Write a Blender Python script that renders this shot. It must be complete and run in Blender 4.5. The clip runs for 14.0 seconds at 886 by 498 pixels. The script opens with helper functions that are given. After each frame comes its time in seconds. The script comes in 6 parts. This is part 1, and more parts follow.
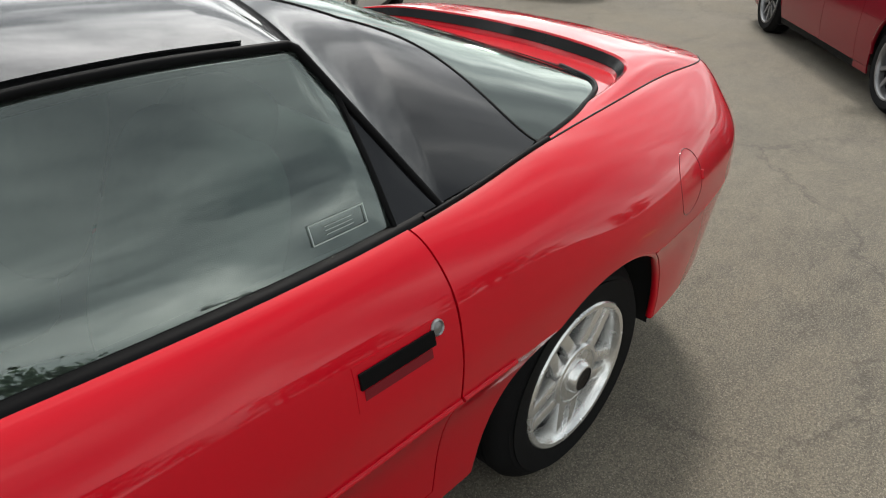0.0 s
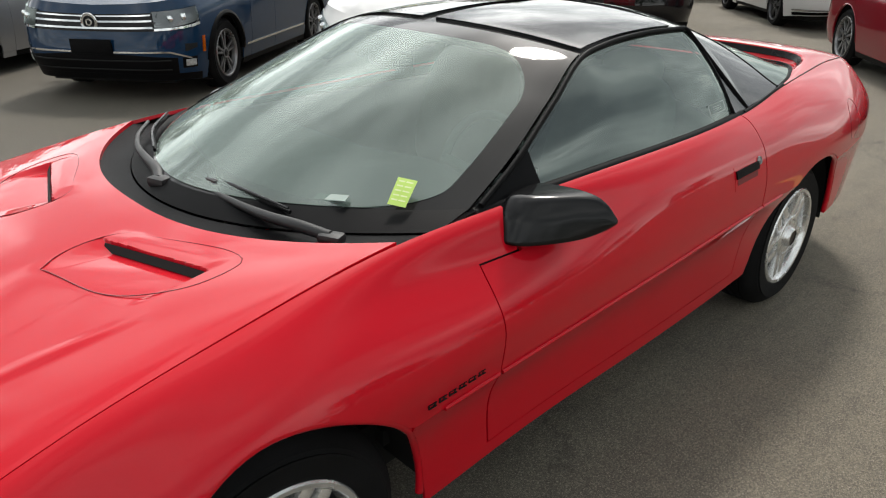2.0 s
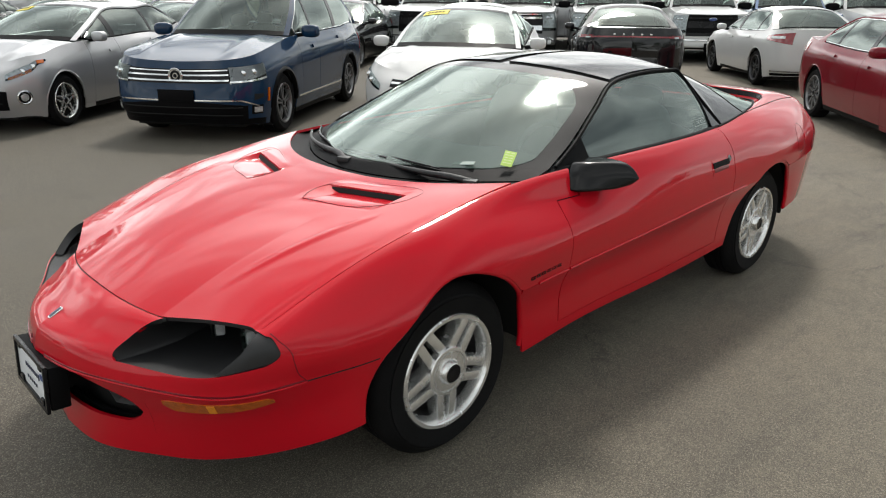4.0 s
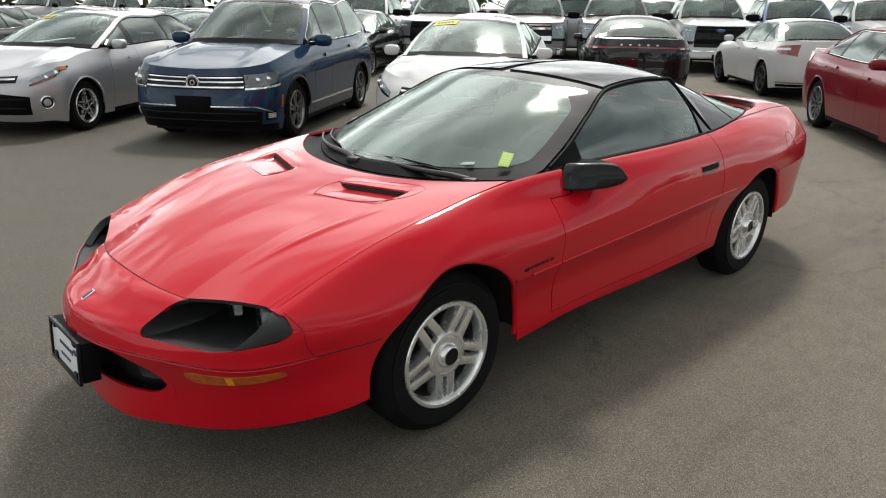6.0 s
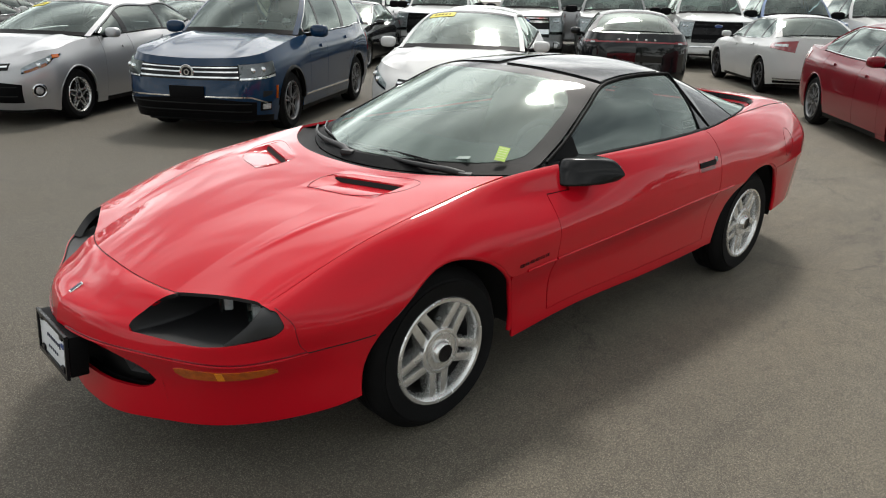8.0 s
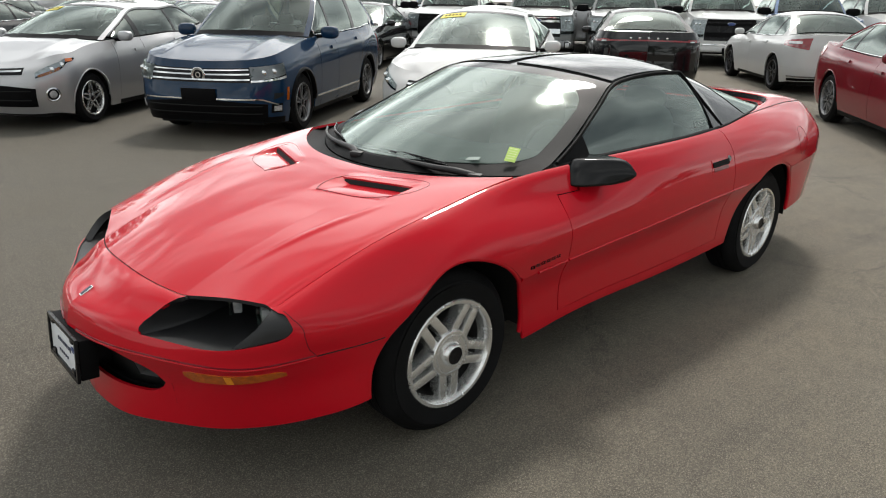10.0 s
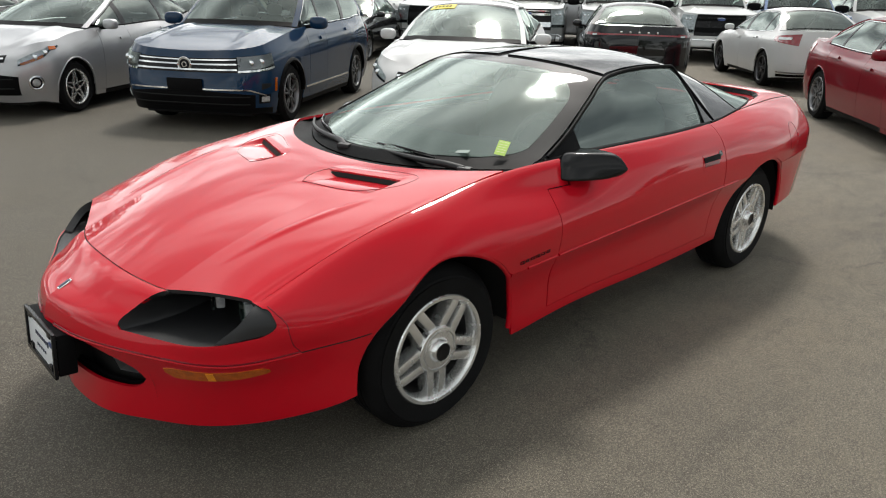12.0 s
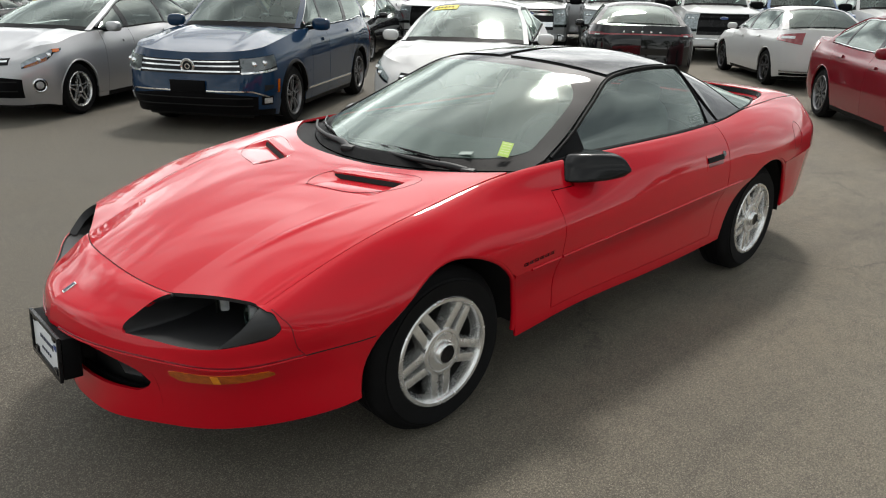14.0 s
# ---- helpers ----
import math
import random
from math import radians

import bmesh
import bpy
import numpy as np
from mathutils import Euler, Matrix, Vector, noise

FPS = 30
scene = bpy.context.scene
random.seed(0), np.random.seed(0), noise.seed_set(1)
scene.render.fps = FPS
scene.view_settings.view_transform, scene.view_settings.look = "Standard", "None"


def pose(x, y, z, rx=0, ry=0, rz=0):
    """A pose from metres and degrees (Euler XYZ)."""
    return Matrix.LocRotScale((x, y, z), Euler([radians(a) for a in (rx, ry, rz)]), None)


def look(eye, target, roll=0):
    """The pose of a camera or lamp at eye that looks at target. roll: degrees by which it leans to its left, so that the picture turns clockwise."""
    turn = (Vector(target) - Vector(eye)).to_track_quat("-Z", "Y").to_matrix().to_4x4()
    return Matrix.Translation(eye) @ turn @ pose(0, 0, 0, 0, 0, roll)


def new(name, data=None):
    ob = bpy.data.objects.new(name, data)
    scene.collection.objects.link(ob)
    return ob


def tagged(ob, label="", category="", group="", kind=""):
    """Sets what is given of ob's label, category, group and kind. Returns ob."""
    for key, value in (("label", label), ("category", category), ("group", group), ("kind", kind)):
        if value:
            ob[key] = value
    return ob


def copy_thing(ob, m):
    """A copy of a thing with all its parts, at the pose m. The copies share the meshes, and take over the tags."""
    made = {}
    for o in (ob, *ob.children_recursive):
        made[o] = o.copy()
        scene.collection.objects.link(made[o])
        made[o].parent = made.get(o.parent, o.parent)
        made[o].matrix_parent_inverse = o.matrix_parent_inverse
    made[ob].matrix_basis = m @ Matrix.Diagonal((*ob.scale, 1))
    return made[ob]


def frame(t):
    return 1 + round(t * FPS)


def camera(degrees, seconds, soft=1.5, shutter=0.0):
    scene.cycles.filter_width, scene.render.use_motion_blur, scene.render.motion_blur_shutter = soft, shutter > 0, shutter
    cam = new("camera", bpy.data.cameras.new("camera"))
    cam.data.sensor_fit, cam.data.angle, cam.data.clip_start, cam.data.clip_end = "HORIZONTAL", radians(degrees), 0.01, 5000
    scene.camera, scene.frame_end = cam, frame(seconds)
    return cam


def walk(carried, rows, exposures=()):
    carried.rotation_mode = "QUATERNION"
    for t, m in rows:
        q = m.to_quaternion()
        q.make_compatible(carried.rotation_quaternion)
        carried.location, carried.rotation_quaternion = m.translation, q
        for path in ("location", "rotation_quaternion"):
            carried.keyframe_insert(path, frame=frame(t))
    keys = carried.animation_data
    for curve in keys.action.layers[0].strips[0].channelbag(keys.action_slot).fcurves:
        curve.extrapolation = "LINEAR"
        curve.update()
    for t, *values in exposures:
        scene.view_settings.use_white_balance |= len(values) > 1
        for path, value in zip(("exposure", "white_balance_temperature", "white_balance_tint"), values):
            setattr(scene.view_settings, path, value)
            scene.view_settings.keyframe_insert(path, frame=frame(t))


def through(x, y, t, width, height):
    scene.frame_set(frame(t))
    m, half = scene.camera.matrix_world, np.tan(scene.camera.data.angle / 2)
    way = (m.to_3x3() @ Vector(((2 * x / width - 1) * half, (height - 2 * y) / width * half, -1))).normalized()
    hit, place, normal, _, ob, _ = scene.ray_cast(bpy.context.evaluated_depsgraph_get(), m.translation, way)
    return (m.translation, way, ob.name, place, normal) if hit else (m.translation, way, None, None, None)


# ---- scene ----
cam = camera(64.6, 14.0, soft=1.1)
PATH = [
    (0, (-1.223, 1.541, 1.527), (-2.522, 0.378, 0.548), 2.8),
    (0.5, (-0.781, 1.635, 1.522), (-2.195, 0.569, 0.594), 5.9),
    (1, (-0.307, 1.737, 1.525), (-1.643, 0.539, 0.641), 5.4),
    (1.5, (0.076, 1.781, 1.54), (-1.243, 0.524, 0.715), 5.3),
    (2, (0.486, 1.818, 1.562), (-0.775, 0.51, 0.726), 0.3),
    (2.5, (0.848, 1.927, 1.538), (-0.434, 0.667, 0.661), 2.6),
    (2.7, (0.971, 1.952, 1.541), (-0.323, 0.682, 0.698), 2.5),
    (4.8, (1.677, 2.576, 1.599), (0.361, 1.222, 0.941), 0.4),
    (5, (1.671, 2.578, 1.598), (0.353, 1.227, 0.937), 0.6),
    (5.5, (1.673, 2.576, 1.596), (0.38, 1.203, 0.932), 0.5),
    (6, (1.681, 2.57, 1.593), (0.38, 1.198, 0.94), 0.8),
    (6.5, (1.674, 2.558, 1.593), (0.375, 1.189, 0.93), 1.0),
    (7, (1.667, 2.551, 1.589), (0.358, 1.189, 0.933), 1.4),
    (7.5, (1.663, 2.548, 1.586), (0.349, 1.198, 0.914), 1.4),
    (8, (1.656, 2.546, 1.591), (0.349, 1.189, 0.919), 1.5),
    (10.5, (1.628, 2.531, 1.588), (0.35, 1.148, 0.915), 0.8),
    (11, (1.616, 2.521, 1.582), (0.34, 1.149, 0.882), 1.0),
    (11.5, (1.605, 2.513, 1.58), (0.317, 1.148, 0.889), 1.4),
    (12, (1.604, 2.507, 1.579), (0.303, 1.153, 0.89), 1.6),
    (12.5, (1.602, 2.506, 1.584), (0.297, 1.157, 0.894), 1.7),
    (13, (1.603, 2.505, 1.589), (0.305, 1.148, 0.899), 1.6),
    (13.5, (1.603, 2.504, 1.584), (0.295, 1.155, 0.897), 1.6),
    (14, (1.604, 2.502, 1.585), (0.309, 1.142, 0.896), 1.3),
]
walk(cam, [(t, look(eye, target, roll)) for t, eye, target, roll in PATH], [(0, 0.98), (0.5, 0.92), (1.0, 1.12), (1.5, 1.13), (2.0, 0.88), (2.5, 0.79), (5.0, 0.85), (6.5, 0.72), (14.0, 0.76)])

# ---- world and sun ----
SUN_DIR = Vector((-0.60, -0.41, 0.95)).normalized()
world = bpy.data.worlds.new("cloudy_sky")
scene.world = world
world.use_nodes = True
wn, wl = world.node_tree.nodes, world.node_tree.links
wn.clear()
w_out, w_bg = wn.new("ShaderNodeOutputWorld"), wn.new("ShaderNodeBackground")
w_sky = wn.new("ShaderNodeTexSky")
w_sky.sky_type, w_sky.sun_disc = "NISHITA", False
w_sky.sun_elevation = math.asin(SUN_DIR.z)
w_sky.sun_rotation = math.atan2(SUN_DIR.x, SUN_DIR.y)
w_sky.air_density, w_sky.dust_density = 1.0, 2.0
w_co, w_map = wn.new("ShaderNodeTexCoord"), wn.new("ShaderNodeMapping")
# the clouds lie on one level high over the lot
w_xyz, w_rise, w_low, w_flat = wn.new("ShaderNodeSeparateXYZ"), wn.new("ShaderNodeMath"), wn.new("ShaderNodeMath"), wn.new("ShaderNodeVectorMath")
w_low.operation, w_rise.operation, w_flat.operation = "MAXIMUM", "ADD", "DIVIDE"
w_low.inputs[1].default_value, w_rise.inputs[1].default_value = 0.0, 0.28
wl.new(w_co.outputs["Generated"], w_xyz.inputs[0])
wl.new(w_xyz.outputs[2], w_low.inputs[0])
wl.new(w_low.outputs[0], w_rise.inputs[0])
wl.new(w_co.outputs["Generated"], w_flat.inputs[0])
wl.new(w_rise.outputs[0], w_flat.inputs[1])
w_map.inputs["Scale"].default_value = (0.85, 1.25, 1.0)
w_map.inputs["Rotation"].default_value = (0, 0, 0.5)
w_map.inputs["Location"].default_value = (5.1, 3.3, 0.2)
w_noise = wn.new("ShaderNodeTexNoise")
w_noise.inputs["Scale"].default_value, w_noise.inputs["Detail"].default_value = 1.5, 7.0
w_noise.inputs["Roughness"].default_value, w_noise.inputs["Distortion"].default_value = 0.56, 0.35
w_cloud = wn.new("ShaderNodeValToRGB")
w_cloud.color_ramp.elements[0].position, w_cloud.color_ramp.elements[0].color = 0.34, (1.25, 1.33, 1.33, 1)
w_cloud.color_ramp.elements[1].position, w_cloud.color_ramp.elements[1].color = 0.75, (10.0, 9.9, 9.4, 1)
w_mid = w_cloud.color_ramp.elements.new(0.52)
w_mid.color = (3.5, 3.65, 3.55, 1)
w_mix = wn.new("ShaderNodeMix")
w_mix.data_type = "RGBA"
w_mix.inputs[0].default_value = 0.9
w_bg.inputs["Strength"].default_value = 0.130
wl.new(w_flat.outputs[0], w_map.inputs["Vector"])
wl.new(w_map.outputs[0], w_noise.inputs["Vector"])
wl.new(w_noise.outputs[0], w_cloud.inputs[0])
wl.new(w_sky.outputs[0], w_mix.inputs[6])
wl.new(w_cloud.outputs[0], w_mix.inputs[7])
w_dot, w_pow, w_glow, w_add = wn.new("ShaderNodeVectorMath"), wn.new("ShaderNodeMath"), wn.new("ShaderNodeMix"), wn.new("ShaderNodeMath")
w_dot.operation, w_pow.operation, w_add.operation = "DOT_PRODUCT", "POWER", "MAXIMUM"
w_dot.inputs[1].default_value = tuple(Vector((-0.58, -0.43, 0.90)).normalized())
w_add.inputs[1].default_value = 0.0
w_pow.inputs[1].default_value = 40.0
w_glow.data_type, w_glow.blend_type = "RGBA", "ADD"
w_glow.inputs[7].default_value = (7.0, 6.8, 6.5, 1)
wl.new(w_co.outputs["Generated"], w_dot.inputs[0])
wl.new(w_dot.outputs["Value"], w_add.inputs[0])
wl.new(w_add.outputs[0], w_pow.inputs[0])
w_veil = wn.new("ShaderNodeMath")
w_veil.operation = "MULTIPLY"
w_glow.clamp_factor = False
# the bright half of the cloud deck round the veiled sun
w_wide, w_vary, w_fac, w_half = wn.new("ShaderNodeMath"), wn.new("ShaderNodeMapRange"), wn.new("ShaderNodeMath"), wn.new("ShaderNodeMix")
w_wide.operation, w_fac.operation = "POWER", "MULTIPLY"
w_wide.inputs[1].default_value = 3.5
for k, v in zip(("From Min", "From Max", "To Min", "To Max"), (0.42, 0.62, 0.15, 1.6)):
    w_vary.inputs[k].default_value = v
w_half.data_type, w_half.blend_type, w_half.clamp_factor = "RGBA", "ADD", False
w_half.inputs[7].default_value = (7.6, 7.6, 7.5, 1)
w_dot2, w_pos2 = wn.new("ShaderNodeVectorMath"), wn.new("ShaderNodeMath")
w_dot2.operation, w_pos2.operation = "DOT_PRODUCT", "MAXIMUM"
w_dot2.inputs[1].default_value = tuple(Vector((-0.16, -0.84, 0.50)).normalized())
w_pos2.inputs[1].default_value = 0.0
wl.new(w_co.outputs["Generated"], w_dot2.inputs[0])
wl.new(w_dot2.outputs["Value"], w_pos2.inputs[0])
wl.new(w_pos2.outputs[0], w_wide.inputs[0])
wl.new(w_noise.outputs[0], w_vary.inputs[0])
wl.new(w_wide.outputs[0], w_fac.inputs[0])
wl.new(w_vary.outputs[0], w_fac.inputs[1])
wl.new(w_fac.outputs[0], w_half.inputs[0])
wl.new(w_pow.outputs[0], w_veil.inputs[0])
wl.new(w_vary.outputs[0], w_veil.inputs[1])
wl.new(w_veil.outputs[0], w_glow.inputs[0])
wl.new(w_mix.outputs[2], w_half.inputs[6])
wl.new(w_half.outputs[2], w_glow.inputs[6])
# pale haze low over the horizon
w_up, w_haze, w_low_sky = wn.new("ShaderNodeMath"), wn.new("ShaderNodeMath"), wn.new("ShaderNodeMix")
w_up.operation, w_haze.operation = "SUBTRACT", "POWER"
w_up.inputs[0].default_value, w_haze.inputs[1].default_value = 1.0, 5.0
w_low_sky.data_type, w_low_sky.blend_type, w_low_sky.clamp_factor = "RGBA", "ADD", False
w_low_sky.inputs[7].default_value = (2.4, 2.5, 2.4, 1)
wl.new(w_low.outputs[0], w_up.inputs[1])
wl.new(w_up.outputs[0], w_haze.inputs[0])
wl.new(w_haze.outputs[0], w_low_sky.inputs[0])
wl.new(w_glow.outputs[2], w_low_sky.inputs[6])
wl.new(w_low_sky.outputs[2], w_bg.inputs["Color"])
wl.new(w_bg.outputs[0], w_out.inputs["Surface"])
sun = new("sun", bpy.data.lights.new("sun", "SUN"))
sun.data.energy, sun.data.angle, sun.data.color = 1.45, radians(9), (1.0, 0.95, 0.88)
sun.matrix_world = look((0, 0, 30), Vector((0, 0, 30)) - SUN_DIR)


# ---- materials ----
def material(name):
    m = bpy.data.materials.new(name)
    m.use_nodes = True
    n, l = m.node_tree.nodes, m.node_tree.links
    return m, n, l, n["Principled BSDF"]


def noise_node(n, l, scale, detail=4.0, rough=0.55, coords="Object", stretch=None):
    co, tex = n.new("ShaderNodeTexCoord"), n.new("ShaderNodeTexNoise")
    tex.inputs["Scale"].default_value, tex.inputs["Detail"].default_value = scale, detail
    tex.inputs["Roughness"].default_value = rough
    if stretch:
        mp = n.new("ShaderNodeMapping")
        mp.inputs["Scale"].default_value = stretch
        l.new(co.outputs[coords], mp.inputs["Vector"])
        l.new(mp.outputs[0], tex.inputs["Vector"])
    else:
        l.new(co.outputs[coords], tex.inputs["Vector"])
    return tex


def ramp_node(n, l, source, low, high, c0=(0, 0, 0, 1), c1=(1, 1, 1, 1)):
    r = n.new("ShaderNodeValToRGB")
    e = r.color_ramp.elements
    e[0].position, e[0].color, e[1].position, e[1].color = low, c0, high, c1
    l.new(source, r.inputs[0])
    return r


def mix_node(n, l, factor, a, b, blend="MIX"):
    x = n.new("ShaderNodeMix")
    x.data_type, x.blend_type = "RGBA", blend
    for k, v in ((0, factor), (6, a), (7, b)):
        if hasattr(v, "links"):
            l.new(v, x.inputs[k])
        else:
            x.inputs[k].default_value = v
    return x.outputs[2]


def bump_node(n, l, height, strength, distance, target):
    b = n.new("ShaderNodeBump")
    b.inputs["Strength"].default_value, b.inputs["Distance"].default_value = strength, distance
    l.new(height, b.inputs["Height"])
    l.new(b.outputs[0], target)


def simple(name, colour, rough=0.5, metal=0.0, coat=0.0, vary=0.12, scale=6.0, bump=0.0, bump_scale=120.0, spec=0.5):
    m, n, l, p = material(name)
    big = noise_node(n, l, scale, 5)
    fine = noise_node(n, l, scale * 14, 3)
    c = (*colour, 1)
    dark, light = tuple(v * (1 - vary) for v in colour) + (1,), tuple(min(1, v * (1 + vary)) for v in colour) + (1,)
    a = ramp_node(n, l, big.outputs[0], 0.3, 0.7, dark, light)
    l.new(mix_node(n, l, 0.25, a.outputs[0], ramp_node(n, l, fine.outputs[0], 0.3, 0.7, dark, c).outputs[0]), p.inputs["Base Color"])
    r = ramp_node(n, l, big.outputs[0], 0.25, 0.75, (max(0, rough - 0.05),) * 3 + (1,), (min(1, rough + 0.06),) * 3 + (1,))
    l.new(r.outputs[0], p.inputs["Roughness"])
    p.inputs["Metallic"].default_value, p.inputs["Coat Weight"].default_value = metal, coat
    p.inputs["Coat Roughness"].default_value = 0.04
    p.inputs["Specular IOR Level"].default_value = spec
    if bump:
        bump_node(n, l, noise_node(n, l, bump_scale, 2).outputs[0], bump, 0.002, p.inputs["Normal"])
    return m


def paint(name, colour, metal=0.0, dust=0.06, flake=0.0, coat_rough=0.03, coat_ior=1.45, peel=0.05):
    m, n, l, p = material(name)
    big = noise_node(n, l, 1.7, 6)
    dusty = ramp_node(n, l, big.outputs[0], 0.42, 0.8, (0, 0, 0, 1), (dust, dust, dust, 1))
    base = mix_node(n, l, dusty.outputs[0], (*colour, 1), (0.42, 0.38, 0.33, 1))
    if flake:
        fl = noise_node(n, l, 900, 1)
        base = mix_node(n, l, ramp_node(n, l, fl.outputs[0], 0.45, 0.75).outputs[0], base, tuple(min(1, v * (1 + flake) + 0.003) for v in colour) + (1,))
    l.new(base, p.inputs["Base Color"])
    p.inputs["Metallic"].default_value = metal
    p.inputs["Roughness"].default_value = 0.42
    p.inputs["Specular IOR Level"].default_value = 0.05 if metal == 0 else 0.5
    p.inputs["Coat Weight"].default_value = 1.0
    p.inputs["Coat IOR"].default_value = coat_ior
    cr = ramp_node(n, l, big.outputs[0], 0.35, 0.8, (coat_rough,) * 3 + (1,), (coat_rough * 1.5 + 0.012,) * 3 + (1,))
    l.new(cr.outputs[0], p.inputs["Coat Roughness"])
    skin = noise_node(n, l, 55, 2)
    bump_node(n, l, skin.outputs[0], peel, 0.0015, p.inputs["Coat Normal"])
    return m


def glass(name, tint, gloss=1.5, through=0.5, blur=0.015, haze_film=0.0):
    m, n, l, p = material(name)
    n.remove(p)
    out = n["Material Output"]
    tr, gl, mx, fr = n.new("ShaderNodeBsdfTransparent"), n.new("ShaderNodeBsdfGlossy"), n.new("ShaderNodeMixShader"), n.new("ShaderNodeFresnel")
    tr.inputs[0].default_value = tuple(v * through for v in tint) + (1,)
    gl.inputs["Roughness"].default_value = blur
    gl.inputs["Color"].default_value = (0.88, 0.98, 0.93, 1)
    fr.inputs["IOR"].default_value = gloss
    l.new(fr.outputs[0], mx.inputs[0])
    l.new(tr.outputs[0], mx.inputs[1])
    l.new(gl.outputs[0], mx.inputs[2])
    if haze_film:
        # dust film, thickened and tinted to paint in mirrored sky and lit cabin
        dust, veil = n.new("ShaderNodeBsdfDiffuse"), n.new("ShaderNodeMixShader")
        dust.inputs[0].default_value = (0.48, 0.57, 0.53, 1)
        haze_vary = noise_node(n, l, 1.6, 3, 0.5)
        fr2 = n.new("ShaderNodeMapRange")
        for k, v in zip(("From Min", "From Max", "To Min", "To Max"), (0.3, 0.7, haze_film * 0.85, haze_film * 1.15)):
            fr2.inputs[k].default_value = v
        l.new(haze_vary.outputs[0], fr2.inputs[0])
        l.new(fr2.outputs[0], veil.inputs[0])
        l.new(mx.outputs[0], veil.inputs[1])
        l.new(dust.outputs[0], veil.inputs[2])
        l.new(veil.outputs[0], out.inputs["Surface"])
        return m
    l.new(mx.outputs[0], out.inputs["Surface"])
    return m


RED = paint("red_paint", (0.50, 0.002, 0.012), dust=0.004, coat_rough=0.006, coat_ior=1.35, peel=0.015)
BLACK_PAINT = paint("black_paint", (0.005, 0.005, 0.006), dust=0.006, coat_rough=0.012, coat_ior=1.48, peel=0.02)
DARK_RED = paint("dark_red_paint", (0.150, 0.002, 0.009), flake=0.4, dust=0.01, coat_ior=1.36)
BLUE = paint("blue_paint", (0.003, 0.022, 0.058), flake=0.5, dust=0.005, coat_ior=1.4)
SILVER = paint("silver_paint", (0.40, 0.40, 0.41), metal=0.65, flake=0.35)
WHITE = paint("white_paint", (0.56, 0.56, 0.555), dust=0.04)
GREY = paint("grey_paint", (0.16, 0.165, 0.165), metal=0.6, flake=0.5)
TRUCK_BLUE = paint("truck_blue_paint", (0.06, 0.11, 0.22), metal=0.5, flake=0.4)
GLASS = glass("tinted_glass", (0.66, 0.84, 0.76), 1.85, 0.78, 0.075, haze_film=0.16)
CAR_GLASS = glass("parked_car_glass", (0.62, 0.78, 0.72), 1.7, 0.6, 0.10, haze_film=0.03)
SIDE_GLASS = glass("side_glass", (0.66, 0.84, 0.76), 2.3, 0.75, 0.02, haze_film=0.03)
GLASS_DARK = glass("dark_glass", (0.45, 0.55, 0.52), 1.85, 0.25, 0.07)
LENS = glass("lamp_lens", (0.9, 0.93, 0.95), 1.5, 0.9)
RUBBER = simple("tyre_rubber", (0.0065, 0.0065, 0.007), 0.75, vary=0.4, scale=9, bump=0.4, bump_scale=260, spec=0.12)
TRIM = simple("black_trim", (0.0045, 0.0045, 0.005), 0.5, vary=0.3, bump=0.2, bump_scale=400, spec=0.06)
TRIM_GLOSS = simple("gloss_black_trim", (0.008, 0.008, 0.009), 0.25, vary=0.2, spec=0.22)
WORN_BLACK = simple("worn_black_plastic", (0.008, 0.008, 0.009), 0.5, vary=0.35, scale=14, bump=0.3, bump_scale=300)
DARK = simple("dark_void", (0.006, 0.006, 0.006), 0.9, vary=0.2)
ALLOY = simple("cast_alloy", (0.78, 0.78, 0.77), 0.24, metal=0.8, vary=0.05, scale=18)
ALLOY_MID = simple("graphite_alloy", (0.24, 0.24, 0.245), 0.3, metal=0.7, vary=0.3)
ALLOY_DARK = simple("dark_alloy", (0.09, 0.09, 0.095), 0.35, metal=0.8, vary=0.2)
CHROME = simple("chrome", (0.78, 0.79, 0.80), 0.1, metal=1.0, vary=0.05)
AMBER_BRIGHT = simple("amber_glint", (0.95, 0.30, 0.01), 0.15, coat=0.8, vary=0.2, scale=60)
AMBER = simple("amber_lens", (0.50, 0.10, 0.003), 0.2, coat=0.8, vary=0.3, scale=45)
RED_LENS = simple("red_lens", (0.24, 0.006, 0.012), 0.12, coat=1.0, vary=0.25, scale=5)
LAMP_SILVER = simple("lamp_reflector", (0.58, 0.59, 0.60), 0.18, metal=0.4, vary=0.5, scale=24)
FRIT = paint("black_glass_border", (0.004, 0.004, 0.0045), dust=0.004, coat_rough=0.03, coat_ior=1.24, peel=0.01)
MIRROR_BLACK = simple("mirror_black", (0.0045, 0.0045, 0.005), 0.16, vary=0.3, spec=0.30)
PLATE_WHITE = simple("plate_white", (0.74, 0.75, 0.77), 0.4, vary=0.05)
PLATE_INK = simple("plate_ink", (0.05, 0.055, 0.09), 0.5)
PLATE_BLUE = simple("plate_blue", (0.03, 0.06, 0.2), 0.4)
WORN_YELLOW = simple("worn_yellow_paint", (0.42, 0.30, 0.10), 0.8, vary=0.35, scale=20)
STICKER = simple("yellow_green_sticker", (0.52, 0.72, 0.16), 0.5, vary=0.06)
STICKER_INK = simple("sticker_ink", (0.72, 0.78, 0.45), 0.5)
YELLOW = simple("yellow_vinyl", (0.75, 0.62, 0.03), 0.5, vary=0.06)
SEAT_CLOTH = simple("grey_cloth", (0.22, 0.225, 0.22), 0.95, vary=0.2, bump=0.4, bump_scale=500)
DASH = simple("dash_plastic", (0.27, 0.28, 0.275), 0.7, vary=0.2, bump=0.3, bump_scale=500)
